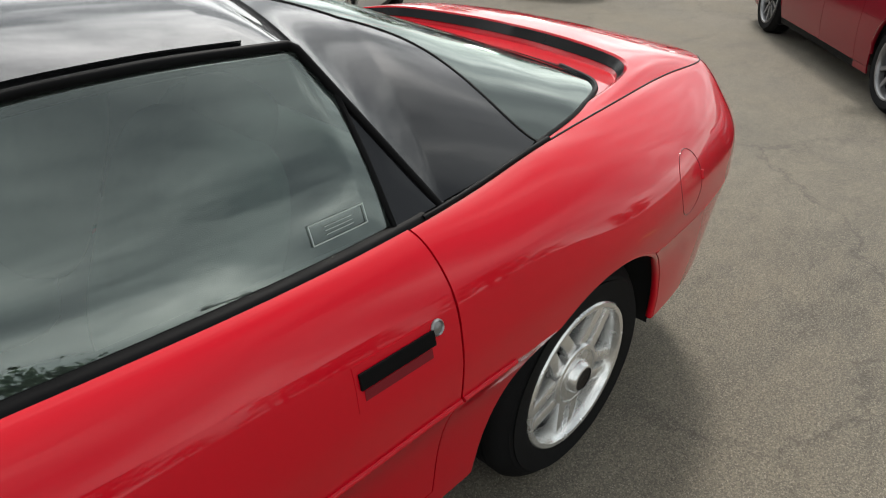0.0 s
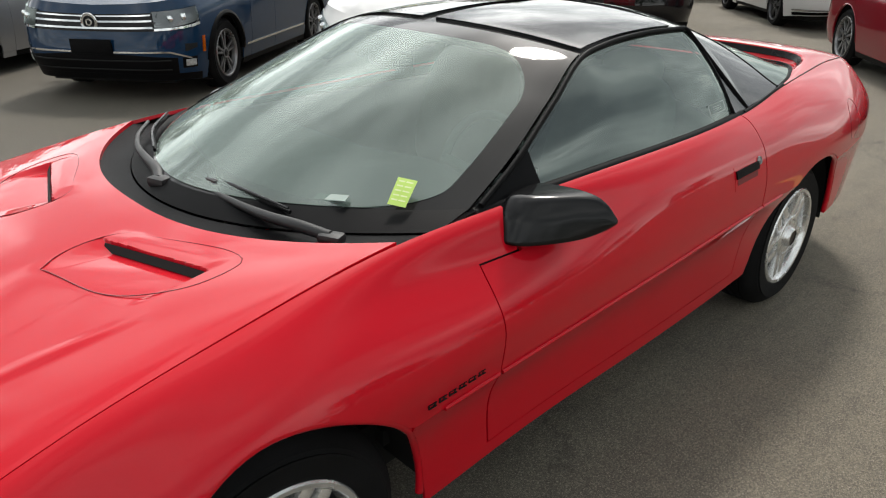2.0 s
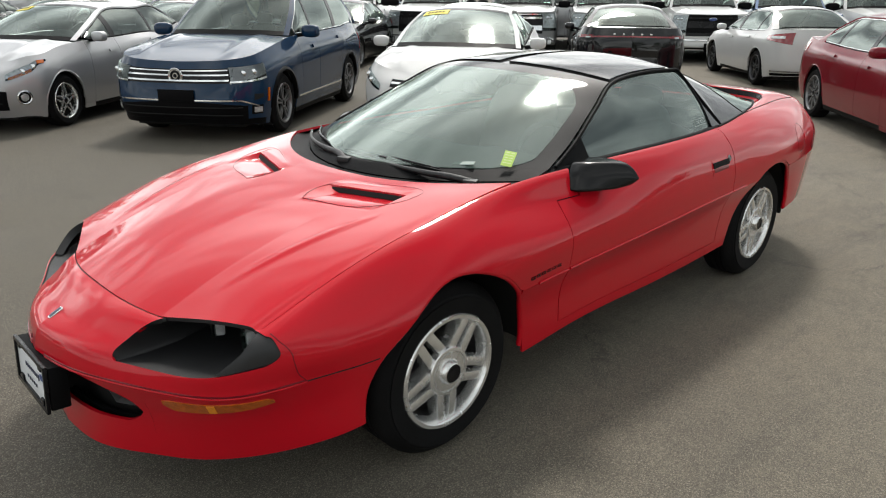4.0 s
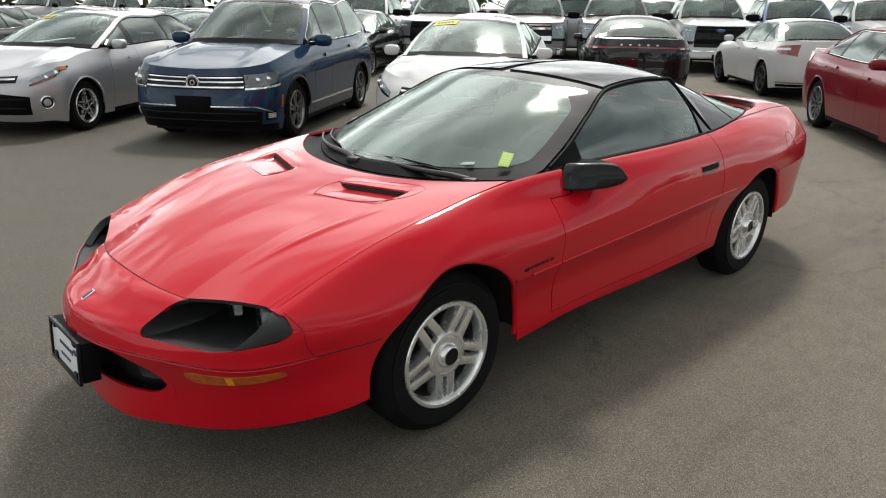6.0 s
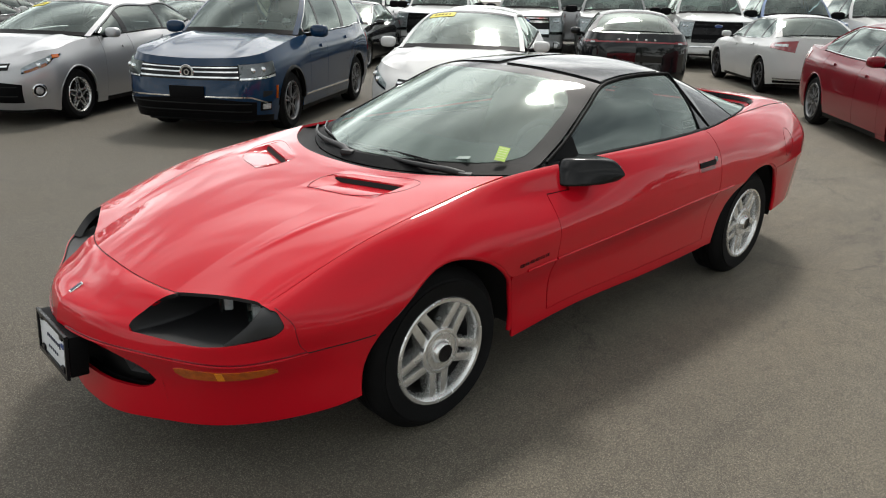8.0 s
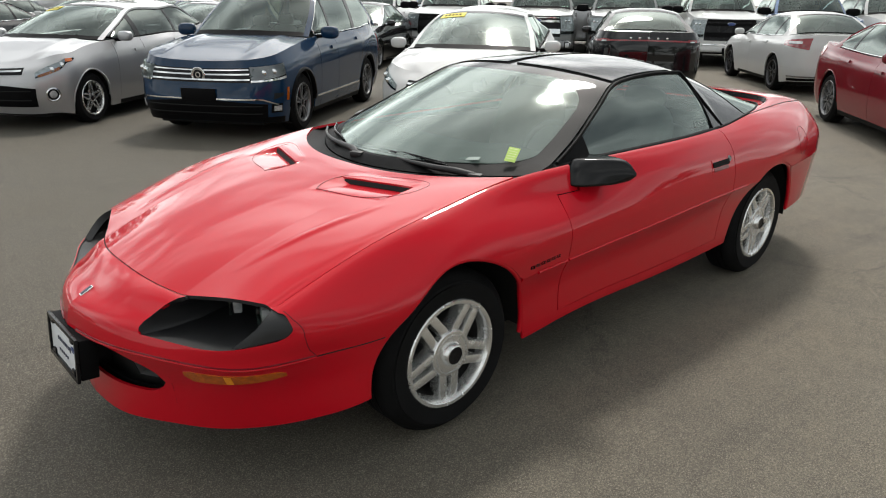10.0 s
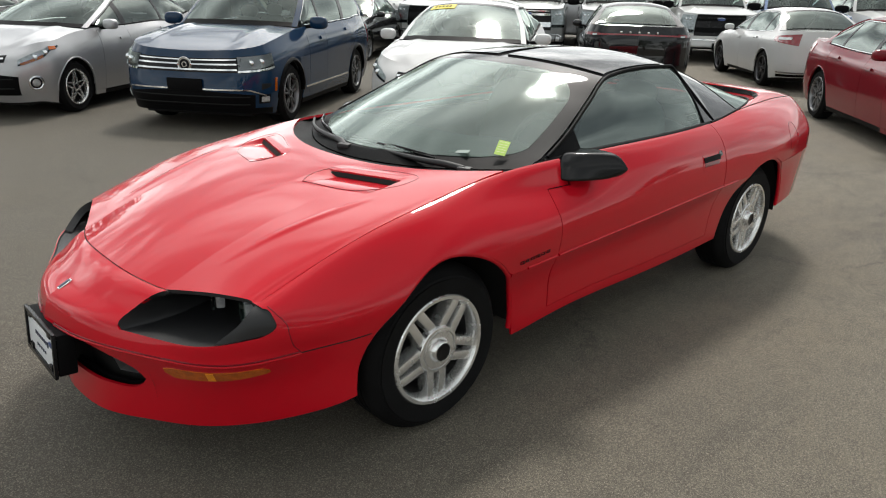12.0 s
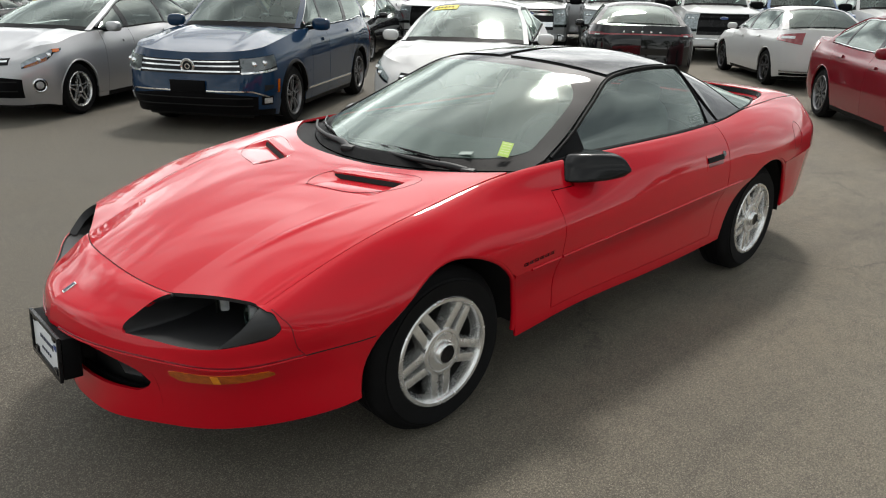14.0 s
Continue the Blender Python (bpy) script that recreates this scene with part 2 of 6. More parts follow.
ETCH = simple("etched_label", (0.30, 0.36, 0.33), 0.6)
BARK = simple("bark", (0.10, 0.075, 0.05), 0.9, vary=0.4, scale=12, bump=0.8, bump_scale=40)
LEAF = simple("leaves", (0.05, 0.085, 0.03), 0.7, vary=0.5, scale=2)
POLE = simple("galvanised_steel", (0.32, 0.33, 0.33), 0.5, metal=0.6)


def asphalt():
    m, n, l, p = material("asphalt")
    patch = noise_node(n, l, 0.25, 8, 0.6)
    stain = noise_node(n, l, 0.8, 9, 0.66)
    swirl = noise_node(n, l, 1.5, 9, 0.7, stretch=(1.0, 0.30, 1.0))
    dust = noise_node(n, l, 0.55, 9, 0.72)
    grit = noise_node(n, l, 105, 5, 0.8)
    fleck = noise_node(n, l, 190, 3, 0.7)
    mottle = noise_node(n, l, 9, 7, 0.75)
    c = ramp_node(n, l, patch.outputs[0], 0.3, 0.72, (0.128, 0.116, 0.097, 1), (0.195, 0.175, 0.144, 1)).outputs[0]
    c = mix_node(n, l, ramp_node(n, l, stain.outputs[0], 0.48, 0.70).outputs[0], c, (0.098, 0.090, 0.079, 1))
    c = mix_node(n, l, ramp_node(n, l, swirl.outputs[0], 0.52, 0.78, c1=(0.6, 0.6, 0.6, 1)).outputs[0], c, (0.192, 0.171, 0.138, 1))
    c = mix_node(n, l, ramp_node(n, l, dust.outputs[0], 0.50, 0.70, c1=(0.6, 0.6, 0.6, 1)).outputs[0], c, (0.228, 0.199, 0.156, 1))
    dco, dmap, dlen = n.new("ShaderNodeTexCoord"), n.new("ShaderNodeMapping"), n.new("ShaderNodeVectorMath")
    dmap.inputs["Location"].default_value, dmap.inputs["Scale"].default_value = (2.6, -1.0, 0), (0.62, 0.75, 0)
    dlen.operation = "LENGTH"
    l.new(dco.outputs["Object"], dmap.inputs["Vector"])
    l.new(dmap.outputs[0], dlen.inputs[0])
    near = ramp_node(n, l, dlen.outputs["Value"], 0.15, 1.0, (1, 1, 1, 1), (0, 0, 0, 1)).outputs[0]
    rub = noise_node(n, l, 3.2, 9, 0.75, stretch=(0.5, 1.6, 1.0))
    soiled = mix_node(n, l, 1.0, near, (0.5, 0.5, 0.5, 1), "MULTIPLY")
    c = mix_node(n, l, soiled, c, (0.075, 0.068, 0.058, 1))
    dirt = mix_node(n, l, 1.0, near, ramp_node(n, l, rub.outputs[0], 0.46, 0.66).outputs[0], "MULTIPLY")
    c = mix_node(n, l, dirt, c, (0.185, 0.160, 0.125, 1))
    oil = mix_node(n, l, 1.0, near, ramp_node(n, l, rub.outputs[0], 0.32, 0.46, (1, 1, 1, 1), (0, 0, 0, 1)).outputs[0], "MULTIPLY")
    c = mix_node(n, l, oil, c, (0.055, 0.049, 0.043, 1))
    # asphalt darker on one side of a ragged border, deepened to paint parked-car shade
    tone, tco, tdot = noise_node(n, l, 0.35, 6, 0.65), n.new("ShaderNodeTexCoord"), n.new("ShaderNodeVectorMath")
    tdot.operation = "DOT_PRODUCT"
    tdot.inputs[1].default_value = (0.12, -0.2, 0)
    l.new(tco.outputs["Object"], tdot.inputs[0])
    shift = n.new("ShaderNodeMath")
    l.new(tdot.outputs["Value"], shift.inputs[0])
    l.new(tone.outputs[0], shift.inputs[1])
    c = mix_node(n, l, ramp_node(n, l, shift.outputs[0], 0.15, 0.75, c1=(0.75, 0.75, 0.75, 1)).outputs[0], c, (0.060, 0.056, 0.050, 1))
    # tyre arcs
    sweep = noise_node(n, l, 2.6, 8, 0.68, stretch=(0.25, 1.6, 1.0))
    c = mix_node(n, l, ramp_node(n, l, sweep.outputs[0], 0.54, 0.68, c1=(0.5, 0.5, 0.5, 1)).outputs[0], c, (0.070, 0.065, 0.058, 1))
    c = mix_node(n, l, ramp_node(n, l, mottle.outputs[0], 0.45, 0.66, c1=(0.45, 0.45, 0.45, 1)).outputs[0], c, (0.090, 0.083, 0.073, 1))
    c = mix_node(n, l, ramp_node(n, l, grit.outputs[0], 0.44, 0.62, c1=(0.62, 0.62, 0.62, 1)).outputs[0], c, (0.055, 0.051, 0.046, 1))
    stones, sco, grey = n.new("ShaderNodeTexVoronoi"), n.new("ShaderNodeTexCoord"), n.new("ShaderNodeSeparateColor")
    stones.inputs["Scale"].default_value = 190
    l.new(sco.outputs["Object"], stones.inputs["Vector"])
    l.new(stones.outputs["Color"], grey.inputs[0])
    c = mix_node(n, l, ramp_node(n, l, grey.outputs[0], 0.0, 0.4, (0.42, 0.42, 0.42, 1), (0, 0, 0, 1)).outputs[0], c, (0.045, 0.042, 0.038, 1))
    c = mix_node(n, l, ramp_node(n, l, grey.outputs[0], 0.74, 1.0, c1=(0.42, 0.42, 0.42, 1)).outputs[0], c, (0.30, 0.275, 0.24, 1))
    c = mix_node(n, l, ramp_node(n, l, fleck.outputs[0], 0.56, 0.66, c1=(0.78, 0.78, 0.78, 1)).outputs[0], c, (0.38, 0.345, 0.295, 1))
    c = mix_node(n, l, 1.0, c, (1.02, 1.0, 0.93, 1), "MULTIPLY")
    co, warp, vor = n.new("ShaderNodeTexCoord"), noise_node(n, l, 1.3, 7, 0.7), n.new("ShaderNodeTexVoronoi")
    vor.feature = "DISTANCE_TO_EDGE"
    vor.inputs["Scale"].default_value = 0.42
    warped = n.new("ShaderNodeMix")
    warped.data_type, warped.blend_type = "RGBA", "LINEAR_LIGHT"
    warped.inputs[0].default_value = 0.45
    l.new(co.outputs["Object"], warped.inputs[6])
    l.new(warp.outputs[1], warped.inputs[7])
    l.new(warped.outputs[2], vor.inputs["Vector"])
    crack = ramp_node(n, l, vor.outputs[0], 0.001, 0.007, (1, 1, 1, 1), (0, 0, 0, 1))
    where = ramp_node(n, l, noise_node(n, l, 0.45, 3).outputs[0], 0.44, 0.58)
    mask = mix_node(n, l, 1.0, crack.outputs[0], where.outputs[0], "MULTIPLY")
    part_mask = mix_node(n, l, 1.0, mask, (0.45, 0.45, 0.45, 1), "MULTIPLY")
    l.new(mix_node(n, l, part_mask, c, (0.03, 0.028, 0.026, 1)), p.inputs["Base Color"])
    l.new(ramp_node(n, l, dust.outputs[0], 0.3, 0.7, (0.74, 0.74, 0.74, 1), (0.92, 0.92, 0.92, 1)).outputs[0], p.inputs["Roughness"])
    p.inputs["Specular IOR Level"].default_value = 0.32
    h = mix_node(n, l, 0.5, grit.outputs[0], fleck.outputs[0])
    h = mix_node(n, l, part_mask, h, (0, 0, 0, 1))
    bump_node(n, l, h, 0.8, 0.008, p.inputs["Normal"])
    return m


ASPHALT = asphalt()


# ---- mesh tools ----
def link(name, verts, faces, mat, parent=None, label="", smooth=True, flat_angle=0.0):
    me = bpy.data.meshes.new(name)
    me.from_pydata([tuple(map(float, v)) for v in verts], [], faces)
    me.update()
    ob = new(name, me)
    me.materials.append(mat)
    if smooth:
        me.polygons.foreach_set("use_smooth", [True] * len(me.polygons))
        if flat_angle:
            me.set_sharp_from_angle(angle=radians(flat_angle))
    if parent:
        ob.parent = parent
    if label:
        ob["label"] = label
    return ob


def part(name, bm, mat, parent, label="", smooth=True, flat_angle=35):
    me = bpy.data.meshes.new(name)
    bmesh.ops.recalc_face_normals(bm, faces=bm.faces)
    bm.to_mesh(me)
    bm.free()
    me.materials.append(mat)
    ob = new(name, me)
    if smooth:
        me.polygons.foreach_set("use_smooth", [True] * len(me.polygons))
        me.set_sharp_from_angle(angle=radians(flat_angle))
    if parent:
        ob.parent = parent
    if label:
        ob["label"] = label
    return ob


def thing(name, label, category, m, group="", kind=""):
    ob = new(name)
    ob.empty_display_size = 0.1
    ob.matrix_world = m
    return tagged(ob, label, category, group, kind)


def mirror(ob):
    """The same part on the other side of its thing."""
    me = ob.data.copy()
    me.transform(Matrix.Diagonal((1, -1, 1, 1)))
    me.flip_normals()
    o = new(ob.name.split(".")[0], me)
    o.parent = ob.parent
    if "label" in ob:
        o["label"] = ob["label"]
    return o


def natural(knots, points):
    """The natural cubic curve through the points at the knots, as a function of the place."""
    k, p = np.asarray(knots, float), np.asarray(points, float)
    flat = p.ndim == 1
    p = p[:, None] if flat else p
    n, h = len(k), np.diff(k)
    a, b = np.eye(n), np.zeros_like(p)
    for i in range(1, n - 1):
        a[i, i - 1:i + 2] = h[i - 1], 2 * (h[i - 1] + h[i]), h[i]
        b[i] = 6 * ((p[i + 1] - p[i]) / h[i] - (p[i] - p[i - 1]) / h[i - 1])
    m = np.linalg.solve(a, b)

    def at(x):
        x = np.clip(np.asarray(x, float), k[0], k[-1])
        i = np.clip(np.searchsorted(k, x, side="right") - 1, 0, n - 2)
        w = h[i][..., None]
        f = ((x - k[i]) / h[i])[..., None]
        g = 1 - f
        out = g * p[i] + f * p[i + 1] + ((g**3 - g) * m[i] + (f**3 - f) * m[i + 1]) * w * w / 6
        return out[..., 0] if flat else out
    return at


def smooth(x, knots, values):
    return natural(knots, values)(x)


def hermite(a, b, c, d, f):
    """From b to c by f, with tangents that weigh the uneven steps between the four points."""
    h0, h1, h2 = (np.maximum(np.linalg.norm(q - p, axis=-1, keepdims=True), 1e-5) for p, q in ((a, b), (b, c), (c, d)))
    m0 = ((b - a) / h0 * h1 + (c - b) / h1 * h0) / (h0 + h1) * h1
    m1 = ((c - b) / h1 * h2 + (d - c) / h2 * h1) / (h1 + h2) * h1
    return (2 * f**3 - 3 * f**2 + 1) * b + (f**3 - 2 * f**2 + f) * m0 + (3 * f**2 - 2 * f**3) * c + (f**3 - f**2) * m1


def spline(points, u):
    """A smooth curve through the points, at the places u counted in points."""
    p = np.asarray(points, float)
    p = np.vstack([2 * p[0] - p[1], p, 2 * p[-1] - p[-2]])
    u = np.clip(np.asarray(u, float), 0, len(p) - 3 - 1e-9)
    i = u.astype(int)
    return hermite(p[i], p[i + 1], p[i + 2], p[i + 3], (u - i)[:, None])


class Skin:
    """A body side: level lines from the middle of the front round the side to the middle of the rear."""

    def __init__(self, levels, wheels=(), radius=0.385, hub=0.33, corner=None, rolled=False):
        self.levels = [np.asarray(lv, float) for lv in levels]
        self.nu, self.nv = len(self.levels[0]) - 1, len(levels) - 1
        self.wheels, self.radius, self.hub, self.rolled = wheels, radius, hub, rolled
        steps = np.mean([np.linalg.norm(np.diff(lv, axis=0), axis=1) for lv in self.levels], axis=0)
        self.knots = np.concatenate([[0], np.cumsum(steps)])
        self.lines = [natural(self.knots, lv) for lv in self.levels]
        if corner:
            level, at = corner
            one, two = natural(self.knots[:at + 1], self.levels[level][:at + 1]), natural(self.knots[at:], self.levels[level][at:])
            self.lines[level] = lambda place: np.where((place < self.knots[at])[..., None], one(place), two(place))

    def at(self, u, v):
        u, v = np.broadcast_arrays(np.asarray(u, float), np.asarray(v, float))
        shape, u, v = u.shape, u.ravel(), v.ravel()
        place = np.interp(u, np.arange(self.nu + 1), self.knots)
        rows = np.stack([line(place) for line in self.lines])
        over = rows[-1:] - rows[-2:-1]
        if self.rolled:
            flat = over * np.array([1, 1, 0])
            over = flat * np.linalg.norm(over, axis=-1, keepdims=True) / np.maximum(np.linalg.norm(flat, axis=-1, keepdims=True), 1e-4) * 0.5
        rows = np.concatenate([2 * rows[:1] - rows[1:2], rows, rows[-1:] + over])
        v = np.clip(v, 0, self.nv - 1e-9)
        i, k = v.astype(int), np.arange(len(u))
        a, b, c, d = rows[i, k], rows[i + 1, k], rows[i + 2, k], rows[i + 3, k]
        if self.rolled:
            a, d = np.where((i == 2)[:, None], 2 * b - c, a), np.where((i == 1)[:, None], 2 * c - b, d)
        out = hermite(a, b, c, d, (v - i)[:, None])
        return out.reshape(*shape, 3)

    def u_of(self, x, v=2.0):
        """The column whose point on level v lies at x, along the side."""
        us = np.linspace(2.5, self.nu - 2.5, 900)
        xs = self.at(us, np.full_like(us, v))[:, 0]
        return float(np.interp(-x, -xs, us))

    def v_of(self, u, z):
        lo, hi = np.zeros(len(u)), np.full(len(u), float(self.nv))
        for _ in range(26):
            mid = (lo + hi) / 2
            below = self.at(u, mid)[:, 2] < z
            lo, hi = np.where(below, mid, lo), np.where(below, hi, mid)
        return (lo + hi) / 2

    def floor_v(self, u):
        """The lowest level of the sheet at column u: the wheel arches cut into it."""
        x = self.at(u, np.full(len(u), 1.0))[:, 0]
        v = np.zeros(len(u))
        for w in self.wheels:
            d = np.abs(x - w)
            z = self.hub + np.sqrt(np.clip(self.radius**2 - d**2, 0, None))
            inside = (d < self.radius)
            v = np.where(inside, np.maximum(v, self.v_of(u, z)), v)
        return v

    def columns(self, u0, u1, step=0.09):
        us = list(np.linspace(u0, u1, max(3, int((u1 - u0) / step) + 2)))
        for w in self.wheels:
            for a in np.linspace(0, math.pi, 33):
                c = self.u_of(w + self.radius * 0.9995 * math.cos(a), 1.0)
                if u0 < c < u1:
                    us.append(c)
        return np.unique(np.round(us, 5))

    def normal(self, u, v):
        e = 0.02
        du = self.at(np.minimum(u + e, self.nu), v) - self.at(np.maximum(u - e, 0), v)
        dv = self.at(u, np.minimum(v + e, self.nv)) - self.at(u, np.maximum(v - e, 0))
        nn = np.cross(du, dv)
        return nn / np.maximum(np.linalg.norm(nn, axis=-1, keepdims=True), 1e-9)


def sheet(name, grid, mat, parent, label="", depth=0.012, normal_sign=1, flat_angle=50):
    """A panel from a grid of points, with edges that turn inwards by depth."""
    g = np.asarray(grid, float)
    a, b = g.shape[:2]
    verts = list(g.reshape(-1, 3))
    faces = []
    for i in range(a - 1):
        for j in range(b - 1):
            q = (i * b + j, (i + 1) * b + j, (i + 1) * b + j + 1, i * b + j + 1)
            faces.append(q if normal_sign > 0 else q[::-1])
    if depth:
        gu, gv = np.gradient(g, axis=0), np.gradient(g, axis=1)
        nn = np.cross(gu, gv) * normal_sign
        nn /= np.maximum(np.linalg.norm(nn, axis=-1, keepdims=True), 1e-9)
        ring = [(i, 0) for i in range(a)] + [(a - 1, j) for j in range(1, b)] + [(i, b - 1) for i in range(a - 2, -1, -1)] + [(0, j) for j in range(b - 2, 0, -1)]
        base = len(verts)
        for i, j in ring:
            verts.append(g[i, j] - nn[i, j] * depth)
        k = len(ring)
        for s in range(k):
            p, q = ring[s], ring[(s + 1) % k]
            f = (p[0] * b + p[1], q[0] * b + q[1], base + (s + 1) % k, base + s)
            faces.append(f[::-1] if normal_sign > 0 else f)
    return link(name, verts, faces, mat, parent, label, flat_angle=flat_angle)


def side_panel(skin, name, u0, u1, v0, v1, mat, parent, label="", gap=0.0025, rows=26, depth=0.012, v_top=None, offset=0.0, v_low=None):
    """A panel of the body side between columns u0, u1 and levels v0, v1, narrowed by half the gap all round."""
    us = skin.columns(u0, u1)
    if gap:
        for end, sgn in ((0, 1), (-1, -1)):
            w = np.linalg.norm(skin.at(us[end:][:1], 2.5) - skin.at(us[end:][:1] + 0.01 * sgn, 2.5)) / 0.01
            us[end] += sgn * min(gap / max(w, 1e-4), abs(us[end] - us[end + sgn]) * 0.6)
    top_v = np.full(len(us), float(v1)) if v_top is None else v_top(us)
    us = us[skin.floor_v(us) < top_v - .004]
    lo = np.maximum(skin.floor_v(us), v0)
    if v_low is not None:
        lo = np.maximum(lo, v_low(us))
    hi = np.full(len(us), float(v1)) if v_top is None else v_top(us)
    lo = np.minimum(lo, hi - 1e-3)
    f = np.linspace(0, 1, rows)
    vv = lo[:, None] + (hi - lo)[:, None] * f[None, :]
    uu = np.repeat(us[:, None], rows, 1)
    g = skin.at(uu, vv)
    if gap:
        g[:, -1] += (g[:, -2] - g[:, -1]) * np.clip(gap / np.maximum(np.linalg.norm(g[:, -1] - g[:, -2], axis=-1), 1e-4), 0, 0.45)[:, None]
    if offset:
        g = g + skin.normal(uu, vv) * offset
    return sheet(name, g, mat, parent, label, depth, 1)


def patch(skin, name, u0, u1, v0, v1, mat, parent, label="", offset=0.004, depth=0.01, n=(10, 6), shape=None):
    """A piece that lies on the body side and follows its form. shape(s) gives the low and high share at s."""
    s, r = np.linspace(0, 1, n[0]), np.linspace(0, 1, n[1])
    uu = np.repeat((u0 + (u1 - u0) * s)[:, None], n[1], 1)
    if shape:
        lohi = np.array([shape(x) for x in s])
        rr = lohi[:, :1] + (lohi[:, 1:] - lohi[:, :1]) * r[None, :]
    else:
        rr = np.repeat(r[None, :], n[0], 0)
    vv = v0 + (v1 - v0) * rr
    g = skin.at(uu, vv) + skin.normal(uu, vv) * offset
    return sheet(name, g, mat, parent, label, depth + offset, 1)


def lathe(profile, steps=48, axis="y"):
    """Verts and faces of a profile of (radius, offset) turned round the y axis."""
    verts, faces = [], []
    k = len(profile)
    for i in range(steps):
        a = 2 * math.pi * i / steps
        for r, o in profile:
            verts.append((r * math.cos(a), o, r * math.sin(a)))
    for i in range(steps):
        for j in range(k - 1):
            a, b = i * k + j, ((i + 1) % steps) * k + j
            faces.append((a, a + 1, b + 1, b))
    return verts, faces


def box_bm(bm, size, m, bevel=0.0, taper=1.0):
    r = bmesh.ops.create_cube(bm, size=1.0)
    for v in r["verts"]:
        v.co = Vector((v.co.x * size[0], v.co.y * size[1], v.co.z * size[2]))
        if v.co.x > 0:
            v.co.y, v.co.z = v.co.y * taper, v.co.z * taper
    if bevel:
        ed = list({e for v in r["verts"] for e in v.link_edges})
        rr = bmesh.ops.bevel(bm, geom=ed, offset=bevel, segments=2, profile=0.6, affect="EDGES")
        vs = set(rr["verts"]) | {v for v in r["verts"] if v.is_valid}
    else:
        vs = r["verts"]
    bmesh.ops.transform(bm, matrix=m, verts=list(vs))


def box(name, size, m, mat, parent, label="", bevel=0.006, taper=1.0):
    bm = bmesh.new()
    box_bm(bm, size, m, bevel, taper)
    return part(name, bm, mat, parent, label)


def blob(name, size, m, mat, parent, label="", power=2.6, n=(22, 14)):
    """A rounded body between an ellipsoid and a box."""
    verts, faces = [], []
    a, b = n

    def s(c):
        return math.copysign(abs(c) ** (2 / power), c)
    for j in range(b + 1):
        ph = -math.pi / 2 + math.pi * j / b
        for i in range(a):
            th = 2 * math.pi * i / a
            verts.append(m @ Vector((size[0] / 2 * s(math.cos(ph)) * s(math.cos(th)), size[1] / 2 * s(math.cos(ph)) * s(math.sin(th)), size[2] / 2 * s(math.sin(ph)))))
    for j in range(b):
        for i in range(a):
            faces.append((j * a + i, j * a + (i + 1) % a, (j + 1) * a + (i + 1) % a, (j + 1) * a + i))
    return link(name, verts, faces, mat, parent, label, flat_angle=60)


def tube(name, points, radius, mat, parent, label="", sides=8, smooth_steps=0):
    """A rod along the points; radius may be one number or one a point."""
    p = np.asarray(points, float)
    if smooth_steps:
        p = spline(p, np.linspace(0, len(p) - 1, smooth_steps))
    rad = np.interp(np.linspace(0, 1, len(p)), np.linspace(0, 1, np.size(radius)), np.atleast_1d(radius))
    tan = np.gradient(p, axis=0)
    tan /= np.linalg.norm(tan, axis=1, keepdims=True)
    ref = np.array([0.13, 0.2, 1.0]) if abs(tan[:, 2]).mean() < 0.8 else np.array([1.0, 0.2, 0.1])
    verts, faces = [], []
    for q, t, r in zip(p, tan, rad):
        s = np.cross(t, ref)
        s /= np.linalg.norm(s)
        w = np.cross(s, t)
        for i in range(sides):
            a = 2 * math.pi * i / sides
            verts.append(q + r * (math.cos(a) * s + math.sin(a) * w))
    for j in range(len(p) - 1):
        for i in range(sides):
            faces.append((j * sides + i, j * sides + (i + 1) % sides, (j + 1) * sides + (i + 1) % sides, (j + 1) * sides + i))
    faces += [tuple(range(sides))[::-1], tuple((len(p) - 1) * sides + i for i in range(sides))]
    return link(name, verts, faces, mat, parent, label, flat_angle=60)


def tyre_profile(r, rim, w):
    h = w / 2
    return [(rim, -h * 0.82), (rim + 0.01, -h * 0.95), ((r + rim) / 2 + 0.01, -h), (r - 0.035, -h * 0.94), (r - 0.012, -h * 0.80), (r, -h * 0.66), (r, -h * 0.36), (r - 0.007, -h * 0.34), (r - 0.007, -h * 0.29), (r, -h * 0.27), (r, -0.006), (r - 0.007, -0.004),
            (r - 0.007, 0.004), (r, 0.006), (r, h * 0.27), (r - 0.007, h * 0.29), (r - 0.007, h * 0.34), (r, h * 0.36), (r, h * 0.52), (r - 0.008, h * 0.66), (r - 0.022, h * 0.80), (r - 0.036, h * 0.89), (r - 0.038, h * 0.92), (r - 0.048, h * 0.95), ((r + rim) / 2 + 0.01, h), ((r + rim) / 2, h * 0.985),
            (rim + 0.02, h * 0.96), (rim + 0.008, h * 0.93), (rim - 0.004, h * 0.84)]


